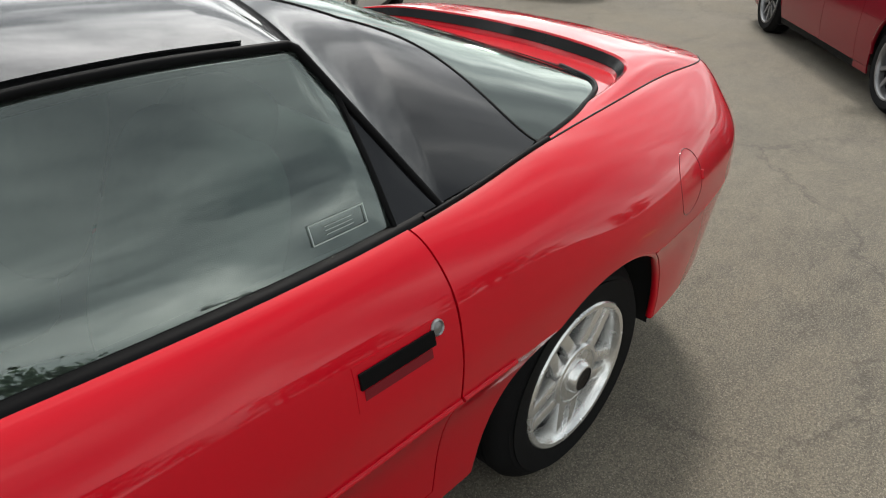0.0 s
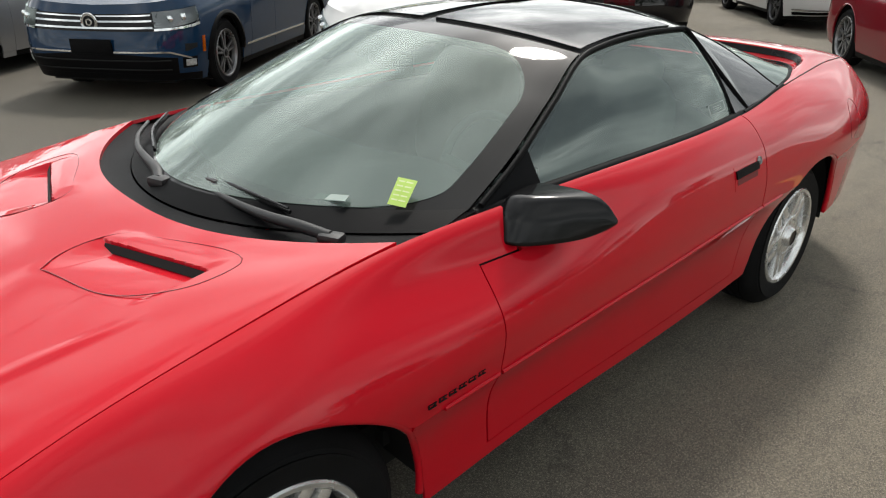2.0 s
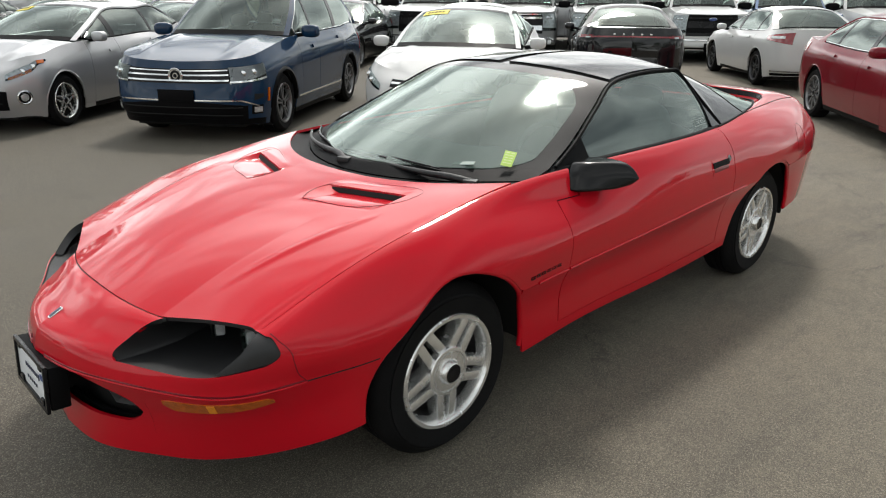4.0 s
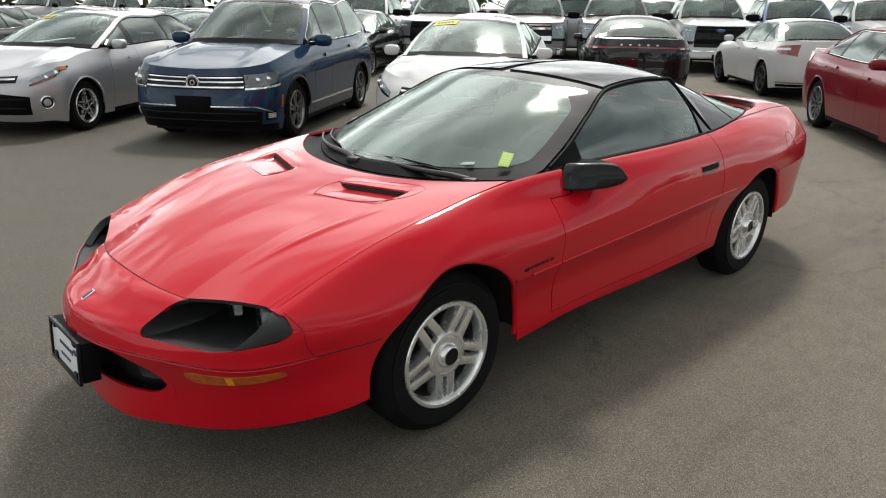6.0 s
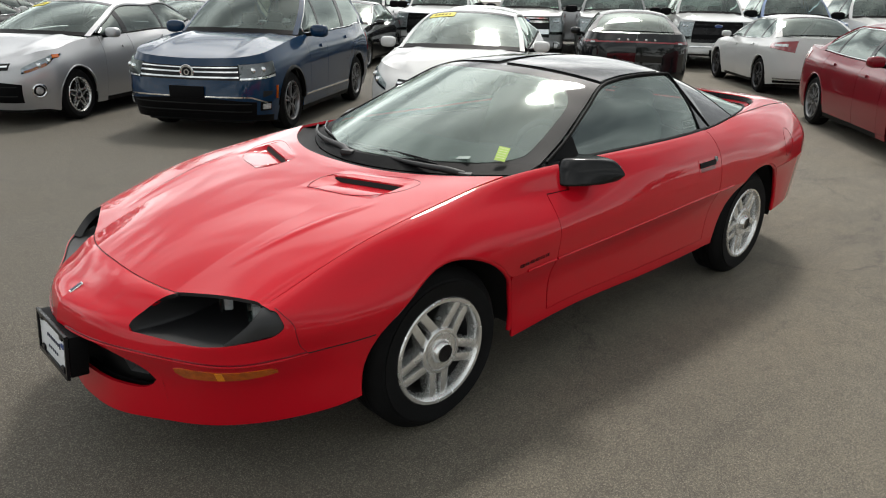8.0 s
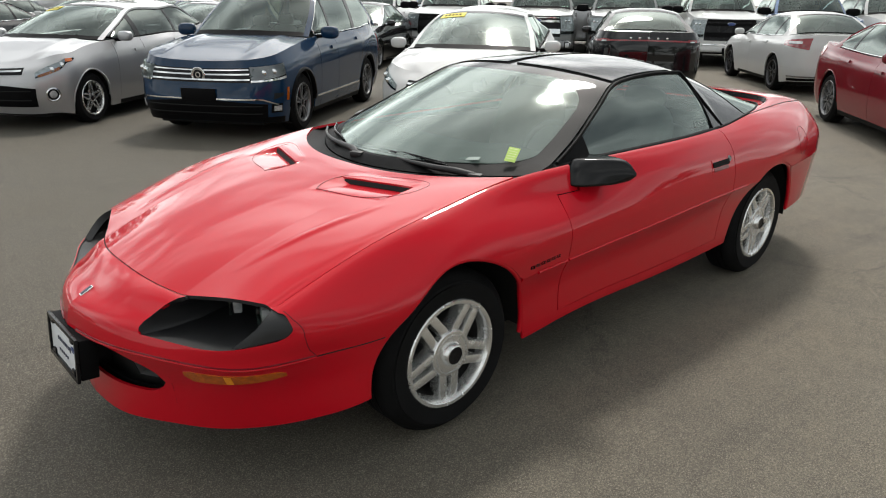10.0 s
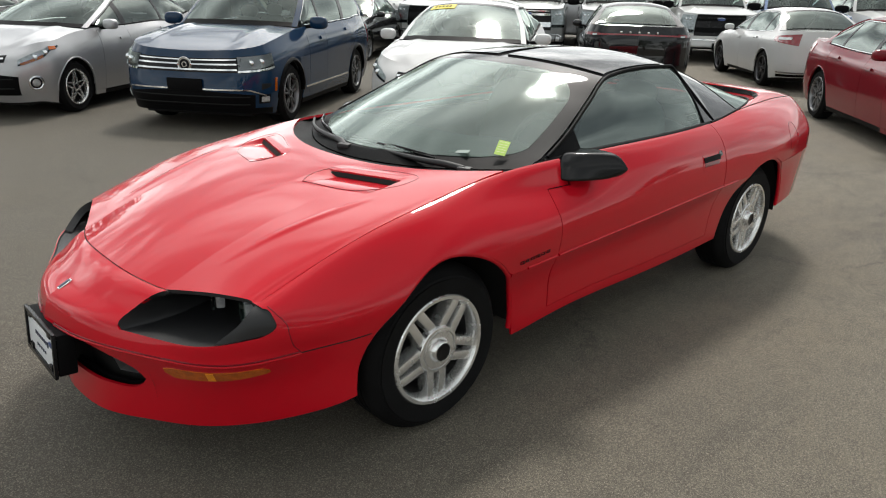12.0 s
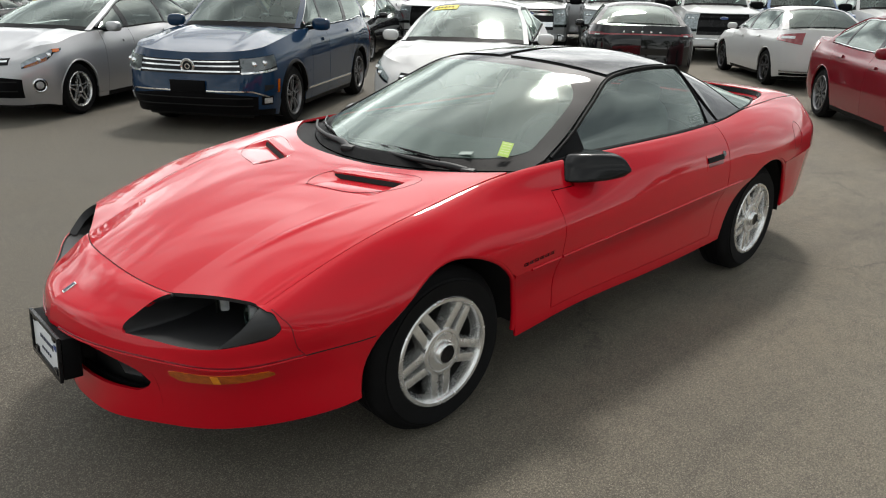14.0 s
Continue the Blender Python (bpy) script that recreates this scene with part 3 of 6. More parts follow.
def wheel(parent, centre, r, rim, w, style, finish, flip=False, meshes={}):
    """A wheel with its outer face towards +y: tyre, rim, spokes, hub cap. Meshes are shared by alike wheels."""
    key = (round(r, 3), round(rim, 3), round(w, 3), style, finish.name)
    turn = math.pi if flip else 0.0
    hold = new("wheel")
    hold.empty_display_size = 0.1
    hold.parent = parent
    hold.matrix_local = Matrix.Translation(centre) @ Matrix.Rotation(turn, 4, "Z")
    if key in meshes:
        for nm, me in meshes[key]:
            o = new(nm, me)
            o.parent = hold
        return hold
    h = w / 2
    made = [link("tyre", *lathe(tyre_profile(r, rim, w), 64), RUBBER, hold, flat_angle=30)]
    made.append(link("rim", *lathe([(rim - 0.001, h * 0.80), (rim + 0.006, h * 0.93), (rim + 0.002, h * 0.98), (rim - 0.010, h * 0.97), (rim - 0.016, h * 0.90), (rim - 0.020, h * 0.72), (rim - 0.025, h * 0.45)], 64), finish, hold, flat_angle=35))
    # barrel and disc coloured black for the shade behind the spokes
    made.append(link("barrel", *lathe([(rim - 0.025, h * 0.45), (rim - 0.03, h * 0.2), (rim - 0.04, -h * 0.8)], 48), DARK, hold))
    made.append(link("brake_disc", *lathe([(rim * 0.97, -h * 0.55), (rim * 0.35, -h * 0.5), (0.001, -h * 0.5)], 32), DARK, hold))
    bm = bmesh.new()
    face = h * 0.80
    if style == "split":
        for k in range(5):
            a = 2 * math.pi * k / 5 - math.pi / 2
            for side in (-1, 1):
                m = Matrix.Rotation(-a, 4, "Y") @ Matrix.Translation((rim * 0.62, face - 0.028, side * rim * 0.138)) @ Matrix.Rotation(radians(side * 3), 4, "Y")
                box_bm(bm, (rim * 0.84, 0.064, rim * 0.182), m, 0.012)
        count = 5
    else:
        count = {"five": 5, "ten": 10, "twin": 5, "six": 6, "seven": 7}[style]
        for k in range(count):
            a = 2 * math.pi * k / count + math.pi / 2
            sides = (-1, 1) if style in ("twin", "five") else (0,)
            for side in sides:
                m = Matrix.Rotation(-a, 4, "Y") @ Matrix.Translation((rim * 0.58, face - 0.016, side * rim * 0.11)) @ Matrix.Rotation(radians(side * (-9 if style == "twin" else 9)), 4, "Y")
                box_bm(bm, (rim * 0.86, 0.026, rim * (0.105 if sides != (0,) else 0.15)), m, 0.005, 0.85)
    made.append(part("spokes", bm, finish, hold))
    made.append(link("hub", *lathe([(rim * 0.44, face - 0.02), (rim * 0.435, face + 0.008), (rim * 0.42, face + 0.012), (rim * 0.375, face + 0.013), (rim * 0.365, face + 0.007), (rim * 0.35, face + 0.007), (rim * 0.34, face + 0.013), (rim * 0.23, face + 0.012), (rim * 0.215, face + 0.022), (rim * 0.185, face + 0.032), (rim * 0.165, face + 0.034)] if style == "split" else
                            [(rim * 0.26, face - 0.02), (rim * 0.25, face + 0.002), (rim * 0.17, face + 0.004), (rim * 0.16, face + 0.002)], 40), finish, hold, flat_angle=30))
    cap_r = rim * (0.165 if style == "split" else 0.16)
    made.append(link("centre_cap", *lathe([(cap_r, face + (0.032 if style == "split" else 0.0)), (cap_r * 0.8, face + (0.030 if style == "split" else 0.006)), (0.0005, face + (0.030 if style == "split" else 0.008))], 28), TRIM_GLOSS, hold, "black centre cap"))
    bm = bmesh.new()
    for k in range(0 if style == "split" else count):
        a = 2 * math.pi * (k + 0.5) / count + math.pi / 2
        r2 = bmesh.ops.create_cone(bm, segments=8, radius1=rim * 0.045, radius2=rim * 0.04, depth=0.012, cap_ends=True)
        bmesh.ops.transform(bm, matrix=Matrix.Rotation(-a, 4, "Y") @ Matrix.Translation((rim * 0.26, face - 0.002, 0)) @ Matrix.Rotation(radians(90), 4, "X"), verts=r2["verts"])
    if style == "split":
        bm.free()
    else:
        made.append(part("wheel_nuts", bm, ALLOY_DARK, hold))
    meshes[key] = [(o.name.split(".")[0], o.data) for o in made]
    return hold


# ---- the ground ----
def build_ground():
    """One sheet, finer near the cars, with slight unevenness."""
    xs = np.unique(np.concatenate([np.linspace(-700, 700, 15), np.linspace(-40, 40, 41)]))
    verts = [(x, y, 0.0) for x in xs for y in xs]
    k = len(xs)
    faces = [(i * k + j, (i + 1) * k + j, (i + 1) * k + j + 1, i * k + j + 1) for i in range(k - 1) for j in range(k - 1)]
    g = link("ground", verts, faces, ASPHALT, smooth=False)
    tagged(g, "weathered grey asphalt lot with hairline cracks and tyre scuffs", "ground", kind="structure")


build_ground()

# ---- the red coupe ----
# Level lines: nose middle, round the corner, along the side, round the tail, tail middle.
HERO_BOTTOM = [(1.03, 0, .20), (1.0, .22, .20), (.905, .40, .205), (.80, .56, .215), (.63, .715, .24), (.50, .795, .265), (.385, .845, .295), (0, .83, .26), (-.405, .833, .255), (-.65, .841, .281), (-1.3, .842, .285),
               (-2.0, .84, .292), (-2.16, .838, .295), (-2.55, .84, .30), (-2.9, .855, .35), (-3.25, .815, .37), (-3.50, .73, .385), (-3.67, .58, .39), (-3.75, .34, .39), (-3.78, 0, .39)]
HERO_LOWER = [(1.035, 0, .36), (1.0, .22, .36), (.917, .41, .37), (.834, .572, .38), (.686, .718, .40), (.525, .797, .42), (.385, .852, .44), (0, .868, .48), (-.4, .862, .50), (-.63, .863, .512), (-1.3, .870, .545),
              (-2.0, .878, .575), (-2.18, .879, .58), (-2.55, .882, .595), (-2.9, .876, .59), (-3.26, .835, .60), (-3.52, .75, .605), (-3.71, .60, .605), (-3.80, .35, .605), (-3.83, 0, .605)]
HERO_CREASE = [(1.085, 0, .49), (1.045, .22, .49), (.96, .425, .49), (.875, .60, .495), (.735, .755, .502), (.56, .815, .512), (.385, .868, .525), (0, .894, .55), (-.4, .890, .567), (-.63, .891, .577), (-1.3, .901, .608),
               (-2.0, .907, .64), (-2.18, .908, .645), (-2.55, .910, .66), (-2.9, .893, .672), (-3.26, .845, .68), (-3.52, .76, .685), (-3.73, .60, .685), (-3.83, .35, .685), (-3.86, 0, .685)]
HERO_MID = [(1.065, 0, .56), (1.03, .20, .555), (.963, .365, .551), (.889, .535, .551), (.797, .705, .570), (.655, .795, .596), (.385, .876, .60), (0, .906, .66), (-.4, .902, .69), (-.63, .897, .71), (-1.3, .900, .735),
            (-2.0, .903, .75), (-2.18, .905, .755), (-2.55, .912, .775), (-2.9, .893, .78), (-3.26, .83, .785), (-3.53, .745, .785), (-3.71, .58, .785), (-3.80, .34, .785), (-3.83, 0, .785)]
HERO_SHOULDER = [(.985, 0, .603), (.968, .19, .60), (.895, .385, .598), (.83, .545, .606), (.762, .705, .622), (.668, .775, .642), (.385, .825, .69), (0, .832, .797), (-.4, .800, .847), (-.63, .806, .845), (-1.3, .855, .865),
                 (-2.0, .862, .872), (-2.18, .862, .88), (-2.55, .858, .888), (-2.9, .835, .888), (-3.28, .765, .885), (-3.54, .675, .88), (-3.69, .53, .875), (-3.77, .30, .875), (-3.79, 0, .875)]
HERO_TOP = [(.865, 0, .662), (.857, .20, .66), (.809, .395, .648), (.752, .55, .656), (.692, .68, .668), (.655, .722, .677), (.385, .735, .778), (0, .737, .866), (-.40, .735, .922), (-.63, .748, .935), (-1.3, .778, .945),
            (-1.98, .776, .957), (-2.16, .757, .963), (-2.44, .725, .985), (-2.87, .665, .988), (-3.3, .605, .978), (-3.57, .560, .962), (-3.71, .42, .952), (-3.755, .22, .950), (-3.765, 0, .950)]
HERO = Skin([HERO_BOTTOM, HERO_LOWER, HERO_CREASE, HERO_MID, HERO_SHOULDER, HERO_TOP], (0.0, -2.55), 0.392, 0.33, (5, 5), True)

# Roof and glass: the middle line and the edge line (top of the side windows, sail panel, hatch edge).
ROOF_MID = [(-.235, 0, .925), (-.52, 0, 1.055), (-.86, 0, 1.183), (-1.17, 0, 1.280), (-1.36, 0, 1.300), (-1.62, 0, 1.306), (-1.90, 0, 1.298), (-2.06, 0, 1.282), (-2.22, 0, 1.250), (-2.38, 0, 1.205), (-2.55, 0, 1.150), (-2.78, 0, 1.078), (-2.98, 0, 1.012), (-3.06, 0, .985)]
ROOF_EDGE = [(-.66, .738, .943), (-.83, .705, 1.015), (-1.07, .638, 1.128), (-1.29, .572, 1.222), (-1.42, .555, 1.238), (-1.64, .548, 1.250), (-1.927, .545, 1.244), (-2.011, .650, 1.100), (-2.095, .752, .956), (-2.26, .740, .966), (-2.435, .720, .978), (-2.72, .650, .990), (-2.95, .535, .988), (-3.04, .36, .984)]


def roof_at(s, t):
    """A point of the roof shell: s counted along its length in knots, t from the middle (0) to the edge (1)."""
    s, t = np.broadcast_arrays(np.asarray(s, float), np.asarray(t, float))
    shape, s, t = s.shape, s.ravel(), t.ravel()
    c = spline(ROOF_MID, s)
    e = np.where((s < 6)[:, None], spline(ROOF_EDGE[:7], s), np.where((s < 8)[:, None], spline(ROOF_EDGE[6:9], s - 6), spline(ROOF_EDGE[8:], s - 8)))
    at_ = np.abs(t)
    p = smooth(s, [0, 3, 5, 7, 9, 11, 13], [2.1, 2.3, 2.4, 2.7, 2.9, 2.8, 2.6])
    px = smooth(s, [0, 3, 6, 13], [1.9, 2.0, 2.0, 2.4])
    out = np.stack([c[:, 0] + (e[:, 0] - c[:, 0]) * at_**px, e[:, 1] * t, c[:, 2] + (e[:, 2] - c[:, 2]) * at_**p], 1)
    return out.reshape(*shape, 3)


def roof_piece(name, s0, s1, t0, t1, mat, parent, label="", n=(28, 30), lift=0.0, depth=0.01, gap=0.0):
    """A piece of the roof shell; t0 and t1 may be functions of s."""
    s = np.linspace(s0 + gap * 2, s1 - gap * 2, n[0])
    a = np.array([t0(x) if callable(t0) else t0 for x in s])[:, None] + gap
    b = np.array([t1(x) if callable(t1) else t1 for x in s])[:, None] - gap
    tt = a + (b - a) * np.linspace(0, 1, n[1])[None, :]
    g = roof_at(np.repeat(s[:, None], n[1], 1), tt)
    g[..., 2] += lift
    return sheet(name, g, mat, parent, label, depth, -1)


def lamp_brow(u):
    """How far the hood's front edge arches back and up over the headlamp opening, over the columns u."""
    s = np.sin(np.clip((np.asarray(u, float) - 1.95) / 2.55, 0, 1) * math.pi).clip(0) ** .62
    return s[:, None] * np.array((-.020, 0, .0155))


def hood_at(r, q):
    """A point of the hood: r 0 at the front seam to 1 at the cowl, q across from the middle (0) to the seam (1)."""
    r, q = np.broadcast_arrays(np.asarray(r, float), np.asarray(q, float))
    shape, r, q = r.shape, r.ravel(), q.ravel()
    aq = np.abs(q)
    fu = smooth(aq, [0, .27, .54, .75, .93, 1], [0, 1, 2, 3, 4, 5])
    front, side = HERO.at(fu, 5.0) + lamp_brow(fu), HERO.at(5 + 3.06 * r, 5.0)
    corner_f, corner_s = HERO.at([0.0, 5.0], 5.0), HERO.at([5.0, 8.06], 5.0)
    mid_x = .865 - .99 * r
    mid = np.stack([mid_x, 0 * r, smooth(mid_x, [-.45, -.2, 0, .25, .5, .7, .865], [.915, .908, .893, .858, .800, .735, .662])], 1)
    rear = np.stack([-.125 - .30 * aq**2.6, .73 * aq, .905 + .022 * aq**2], 1)
    a = np.stack([aq**2.2, aq, aq**2.2], 1)
    fade, rise = ((1 - r) ** 2)[:, None], (r**3)[:, None]
    p = (1 - a) * mid + a * side + fade * (front - (1 - a) * corner_f[0] - a * corner_f[1]) + rise * (rear - (1 - a) * np.array((-.125, 0, .905)) - a * corner_s[1])
    x, y, z = p.T
    ridge = np.exp(-((np.abs(y) - (.52 - .19 * (x - .28))) / .016) ** 2) * np.clip((x - .06) / .2, 0, 1) * np.clip((.66 - x) / .25, 0, 1)
    return np.stack([x, np.sign(q) * np.abs(y), z + .0045 * ridge], 1).reshape(*shape, 3)


HOOD_NET = hood_at(np.repeat(np.linspace(.45, 1, 160)[:, None], 160, 1), np.repeat(np.linspace(.1, .95, 160)[None, :], 160, 0)).reshape(-1, 3)


def hood_z(x, y):
    """The height of the hood over x and y, round the vents."""
    d = (HOOD_NET[:, 0] - x) ** 2 + (HOOD_NET[:, 1] - y) ** 2
    k = np.argsort(d)[:4]
    w = 1 / (d[k] + 1e-9)
    return float((HOOD_NET[k, 2] * w).sum() / w.sum())


def hero_car():
    car = thing("coupe", "glossy red two-door sports coupe with black roof and silver alloy wheels", "car", pose(0, 0, 0))
    S = HERO
    u_arch_f, u_arch_r = S.u_of(.385, 1.0), S.u_of(-.405, 1.0)
    u_door0, u_door1 = S.u_of(-.606), S.u_of(-2.005)
    u_rear = S.u_of(-2.86)
    u_h1, u_h2 = 2.0, 5.13

    u_tip, v_tip = 5.09, 3.65

    def lamp_low(us):
        """Lower edge of the headlamp opening: level, then rounded up to the outer tip."""
        e = np.clip((us - 4.72) / (u_tip - 4.72), 0, 1)
        return 2.97 + (v_tip - 2.97) * (1 - np.sqrt(np.clip(1 - e**2.4, 0, 1)))

    def lamp_high(us):
        """Upper edge of the headlamp opening: the hood seam, then rounded down to the outer tip."""
        return v_tip + (5 - v_tip) * np.clip((u_tip - us) / .54, 0, 1) ** (1 / 4.5)

    def lamp_outer(vs):
        """Outer edge of the headlamp opening over the levels."""
        low = 4.72 + (u_tip - 4.72) * np.clip(1 - (1 - np.clip((vs - 2.97) / (v_tip - 2.97), 0, 1)) ** 2, 0, 1) ** (1 / 2.4)
        return np.where(vs < v_tip, low, u_tip - .54 * np.clip((vs - v_tip) / (5 - v_tip), 0, 1) ** 4.5)

    both = []
    # front fascia: the nose between the lamps, the band under the lamps, the sides to the arches
    vv = np.concatenate([np.linspace(2.0, 3.0, 10), np.linspace(3.06, 5.0, 26)])
    ue = u_h1 - .16 * np.sin(np.clip((vv - 3) / 2, 0, 1) * math.pi) ** .8
    uu = np.linspace(0, 1, 30)[:, None] * ue[None, :]
    both.append(sheet("front_bumper", S.at(uu, np.repeat(vv[None, :], 30, 0)), RED, car, "", .012, 1))
    us = np.concatenate([np.linspace(u_h1, 4.7, 40), u_tip - .39 * (1 - np.linspace(.04, 1, 30)) ** 2])
    lo, hi = np.full_like(us, 2.0), lamp_low(us)
    vg = lo[:, None] + (hi - lo)[:, None] * np.linspace(0, 1, 26)[None, :]
    both.append(sheet("front_bumper", S.at(np.repeat(us[:, None], 26, 1), vg), RED, car, "", .003, 1))
    vv = np.concatenate([np.linspace(2.0, v_tip, 26), np.linspace(v_tip, 5.0, 40)[1:]])
    ua = np.where(vv < v_tip, u_tip, lamp_outer(vv))
    both.append(sheet("front_bumper", S.at(ua[None, :] + (u_h2 - ua)[None, :] * np.linspace(0, 1, 14)[:, None], np.repeat(vv[None, :], 14, 0)), RED, car, "", .003, 1))
    u_m = 2.02

    def mouth_low(us):
        return .71 + .29 * np.clip((us - 1.55) / (u_m - 1.55), 0, 1) ** 2.5

    def mouth_top(us):
        return np.interp(us, [0, .9, 1.3, 1.7, 1.9, u_m], [1.97, 1.97, 1.80, 1.52, 1.32, 1.02])
    both.append(side_panel(S, "front_bumper", 0, u_m, 0.0, .62, RED, car, gap=0, v_top=mouth_low))
    both.append(side_panel(S, "front_bumper", 0, u_m, 0.7, 2.0, RED, car, gap=0, v_low=mouth_top, rows=10))
    both.append(side_panel(S, "front_bumper", u_m, S.u_of(.2, 1.0), 0.0, 2.0, RED, car, gap=0))
    # fender, door, quarter
    u_foot = S.u_of(-.735, 4.0)
    both.append(side_panel(S, "front_fender", u_h2, u_door0 - .004, 2.0, 3.96, RED, car, gap=0))
    both.append(side_panel(S, "front_fender", u_h2, u_foot, 3.96, 5.0, RED, car, gap=0, rows=16))
    both.append(side_panel(S, "front_fender", S.u_of(-.2, 1.0), u_door0, 0.0, 2.0, RED, car))
    door = side_panel(S, "door", u_door0, u_door1, 0.20, 3.95, RED, car, gap=0.003, rows=40)
    both.append(door)
    both.append(side_panel(S, "door_shoulder", u_foot + .02, u_door1 - .012, 3.925, 5.0, RED, car, gap=0, rows=16))
    both.append(side_panel(S, "rocker", u_arch_r, S.u_of(-2.165, 1.0), 0.0, .19, RED, car, gap=0, rows=6))
    u_pull = S.u_of(-2.60)
    both.append(side_panel(S, "quarter_panel", u_door1, S.nu, 2.0, 5.0, RED, car, rows=40))
    both.append(side_panel(S, "quarter_panel", u_door1, u_pull, 0.0, 2.0, RED, car, gap=0.001))
    both.append(side_panel(S, "rear_bumper", u_pull, S.nu, 0.0, 1.97, RED, car, gap=0))
    # the dark shell behind the seams
    both.append(side_panel(S, "inner_shell", u_arch_r, S.nu, 0.1, 4.95, DARK, car, gap=0, depth=0, offset=-0.014))
    both.append(side_panel(S, "inner_shell", 5.05, u_arch_r, 2.05, 4.95, DARK, car, gap=0, depth=0, offset=-0.014))
    # mouth behind the plate
    both.append(patch(S, "grille_opening", 0, u_m + .15, .45, 2.05, DARK, car, offset=-0.075, depth=0.0, n=(12, 6)))
    both.append(patch(S, "grille_lip", 0, u_m, .40, .72, TRIM, car, offset=-0.03, depth=0.04, n=(12, 4)))
    both.append(patch(S, "fog_lamp", 1.45, 1.86, 1.05, 1.50, LENS, car, "clear fog lamp in the grille mouth", offset=-0.040, n=(8, 6)))
    both.append(patch(S, "fog_reflector", 1.47, 1.84, 1.08, 1.47, ALLOY_MID, car, offset=-0.052, n=(8, 6)))
    # turn signal in the bumper
    both.append(patch(S, "turn_signal", 2.60, 4.32, 1.34, 1.71, AMBER, car, "amber turn signal lens", offset=0.003, n=(22, 6),
                      shape=lambda s: (0.45 * max(0, 1 - s / .10) + .35 * max(0, (s - .55) / .45) ** 2, 1 - .35 * max(0, (s - .92) / .08) ** 2 - .15 * max(0, 1 - s / .08))))
    # glint of the bulb, painted as a brighter spot over the lens
    both.append(patch(S, "signal_glint", 3.38, 3.50, 1.36, 1.68, AMBER_BRIGHT, car, "brighter amber spot on the lens, painted glint of the bulb", offset=0.0045, depth=0.002, n=(6, 5)))
    both.append(patch(S, "signal_surround", 2.57, 4.36, 1.22, 1.79, DARK_RED, car, offset=-0.001, depth=0.004, n=(22, 6)))
    # seams along the crease of the front fascia
    both.append(tube("bumper_seam", S.at(np.linspace(4.92, S.u_of(.348, 2.0), 24), np.full(24, 2.0)) + np.array([0, .0002, 0]), .0022, DARK, car, sides=6))
    us = np.linspace(.3, 4.92, 70)
    # shade above the lip, put in as a thin dark red rod
    both.append(tube("crease_shade", S.at(us, np.full(70, 2.05)), .0028, DARK_RED, car, sides=6))
    both.append(tube("fascia_lip", S.at(us, np.full(70, 1.965)), .0042, RED, car, sides=8))
    vv = np.linspace(4.55, 2.0, 26)
    both.append(tube("bumper_seam", S.at(smooth(vv, [2.0, 2.19, 2.98, 3.57, 3.97, 4.55], [4.92, 4.96, 5.15, 5.18, 5.15, 5.06]), vv), .0018, DARK_RED, car, sides=6))
    # wheel wells
    for wx in S.wheels:
        arc = np.linspace(-.05, math.pi + .05, 34)
        well = [[(wx + (S.radius + .03) * math.cos(a), y, .325 + (S.radius + .03) * math.sin(a)) for y in (.40, .60, .825)] for a in arc]
        both.append(sheet("wheel_well", well, DARK, car, depth=0))
    both.append(box("wheel_liner", (.20, .16, .26), pose(-3.10, .715, .49), DARK, car))
    for wx in S.wheels:
        a = np.linspace(-.25, math.pi + .25, 46)
        us = np.array([S.u_of(wx + S.radius * math.cos(t), 1.0) for t in a])
        zs = .325 + S.radius * np.sin(a)
        keep = zs > .29
        vv = S.v_of(us[keep], zs[keep])
        both.append(tube("arch_lip", S.at(us[keep], vv) + np.array([0, -.012, 0]), 0.011, RED, car, sides=8))
    # molding line along the side
    both.append(tube("side_molding", S.at(np.linspace(u_arch_r + .05, u_door0 - .03, 30), np.full(30, 2.0)) + np.array([0, .001, 0]), .0062, RED, car, sides=10))
    both.append(tube("side_molding", S.at(np.linspace(u_door0 + .02, u_door1 - .02, 30), np.full(30, 2.0)) + np.array([0, .001, 0]), .0062, RED, car, sides=10))
    both.append(tube("side_molding", S.at(np.linspace(u_door1 + .02, S.u_of(-2.17) - .02, 30), np.full(30, 2.0)) + np.array([0, .001, 0]), .0062, RED, car, sides=10))
    # door handle and lock
    hz = S.v_of(np.array([S.u_of(-1.860)]), np.array([.812]))[0]
    hu0, hu1 = S.u_of(-1.772, hz), S.u_of(-1.938, hz)
    both.append(patch(S, "handle_recess", hu0 - .012, hu1 + .012, hz - .42, hz + .20, RED, car, offset=0.0012, depth=0.003, n=(10, 6)))
    both.append(patch(S, "door_handle", hu0, hu1, hz - .13, hz + .08, TRIM, car, "black flap door handle", offset=0.006, n=(12, 6)))
    # shade of the hollow below the handle, laid on as a dark red patch
    both.append(patch(S, "pocket_shade", hu0 + .01, hu1 - .01, hz - .30, hz - .16, DARK_RED, car, offset=0.0022, depth=0.003, n=(10, 4)))
    lk = S.at(np.array([S.u_of(-1.950, hz)]), np.array([hz + .07]))[0]
    vs, fs = lathe([(.0155, -.004), (.0155, .003), (.013, .006), (.011, .003), (.006, .004), (.0005, .005)], 24)
    lock_m = Matrix.Translation(lk) @ Matrix.Rotation(radians(18), 4, "X")
    both.append(link("door_lock", [lock_m @ Vector(v) for v in vs], fs, ALLOY_MID, car, "round metal door lock", flat_angle=30))
    # fuel flap
    fu = S.u_of(-2.93, 3.2)
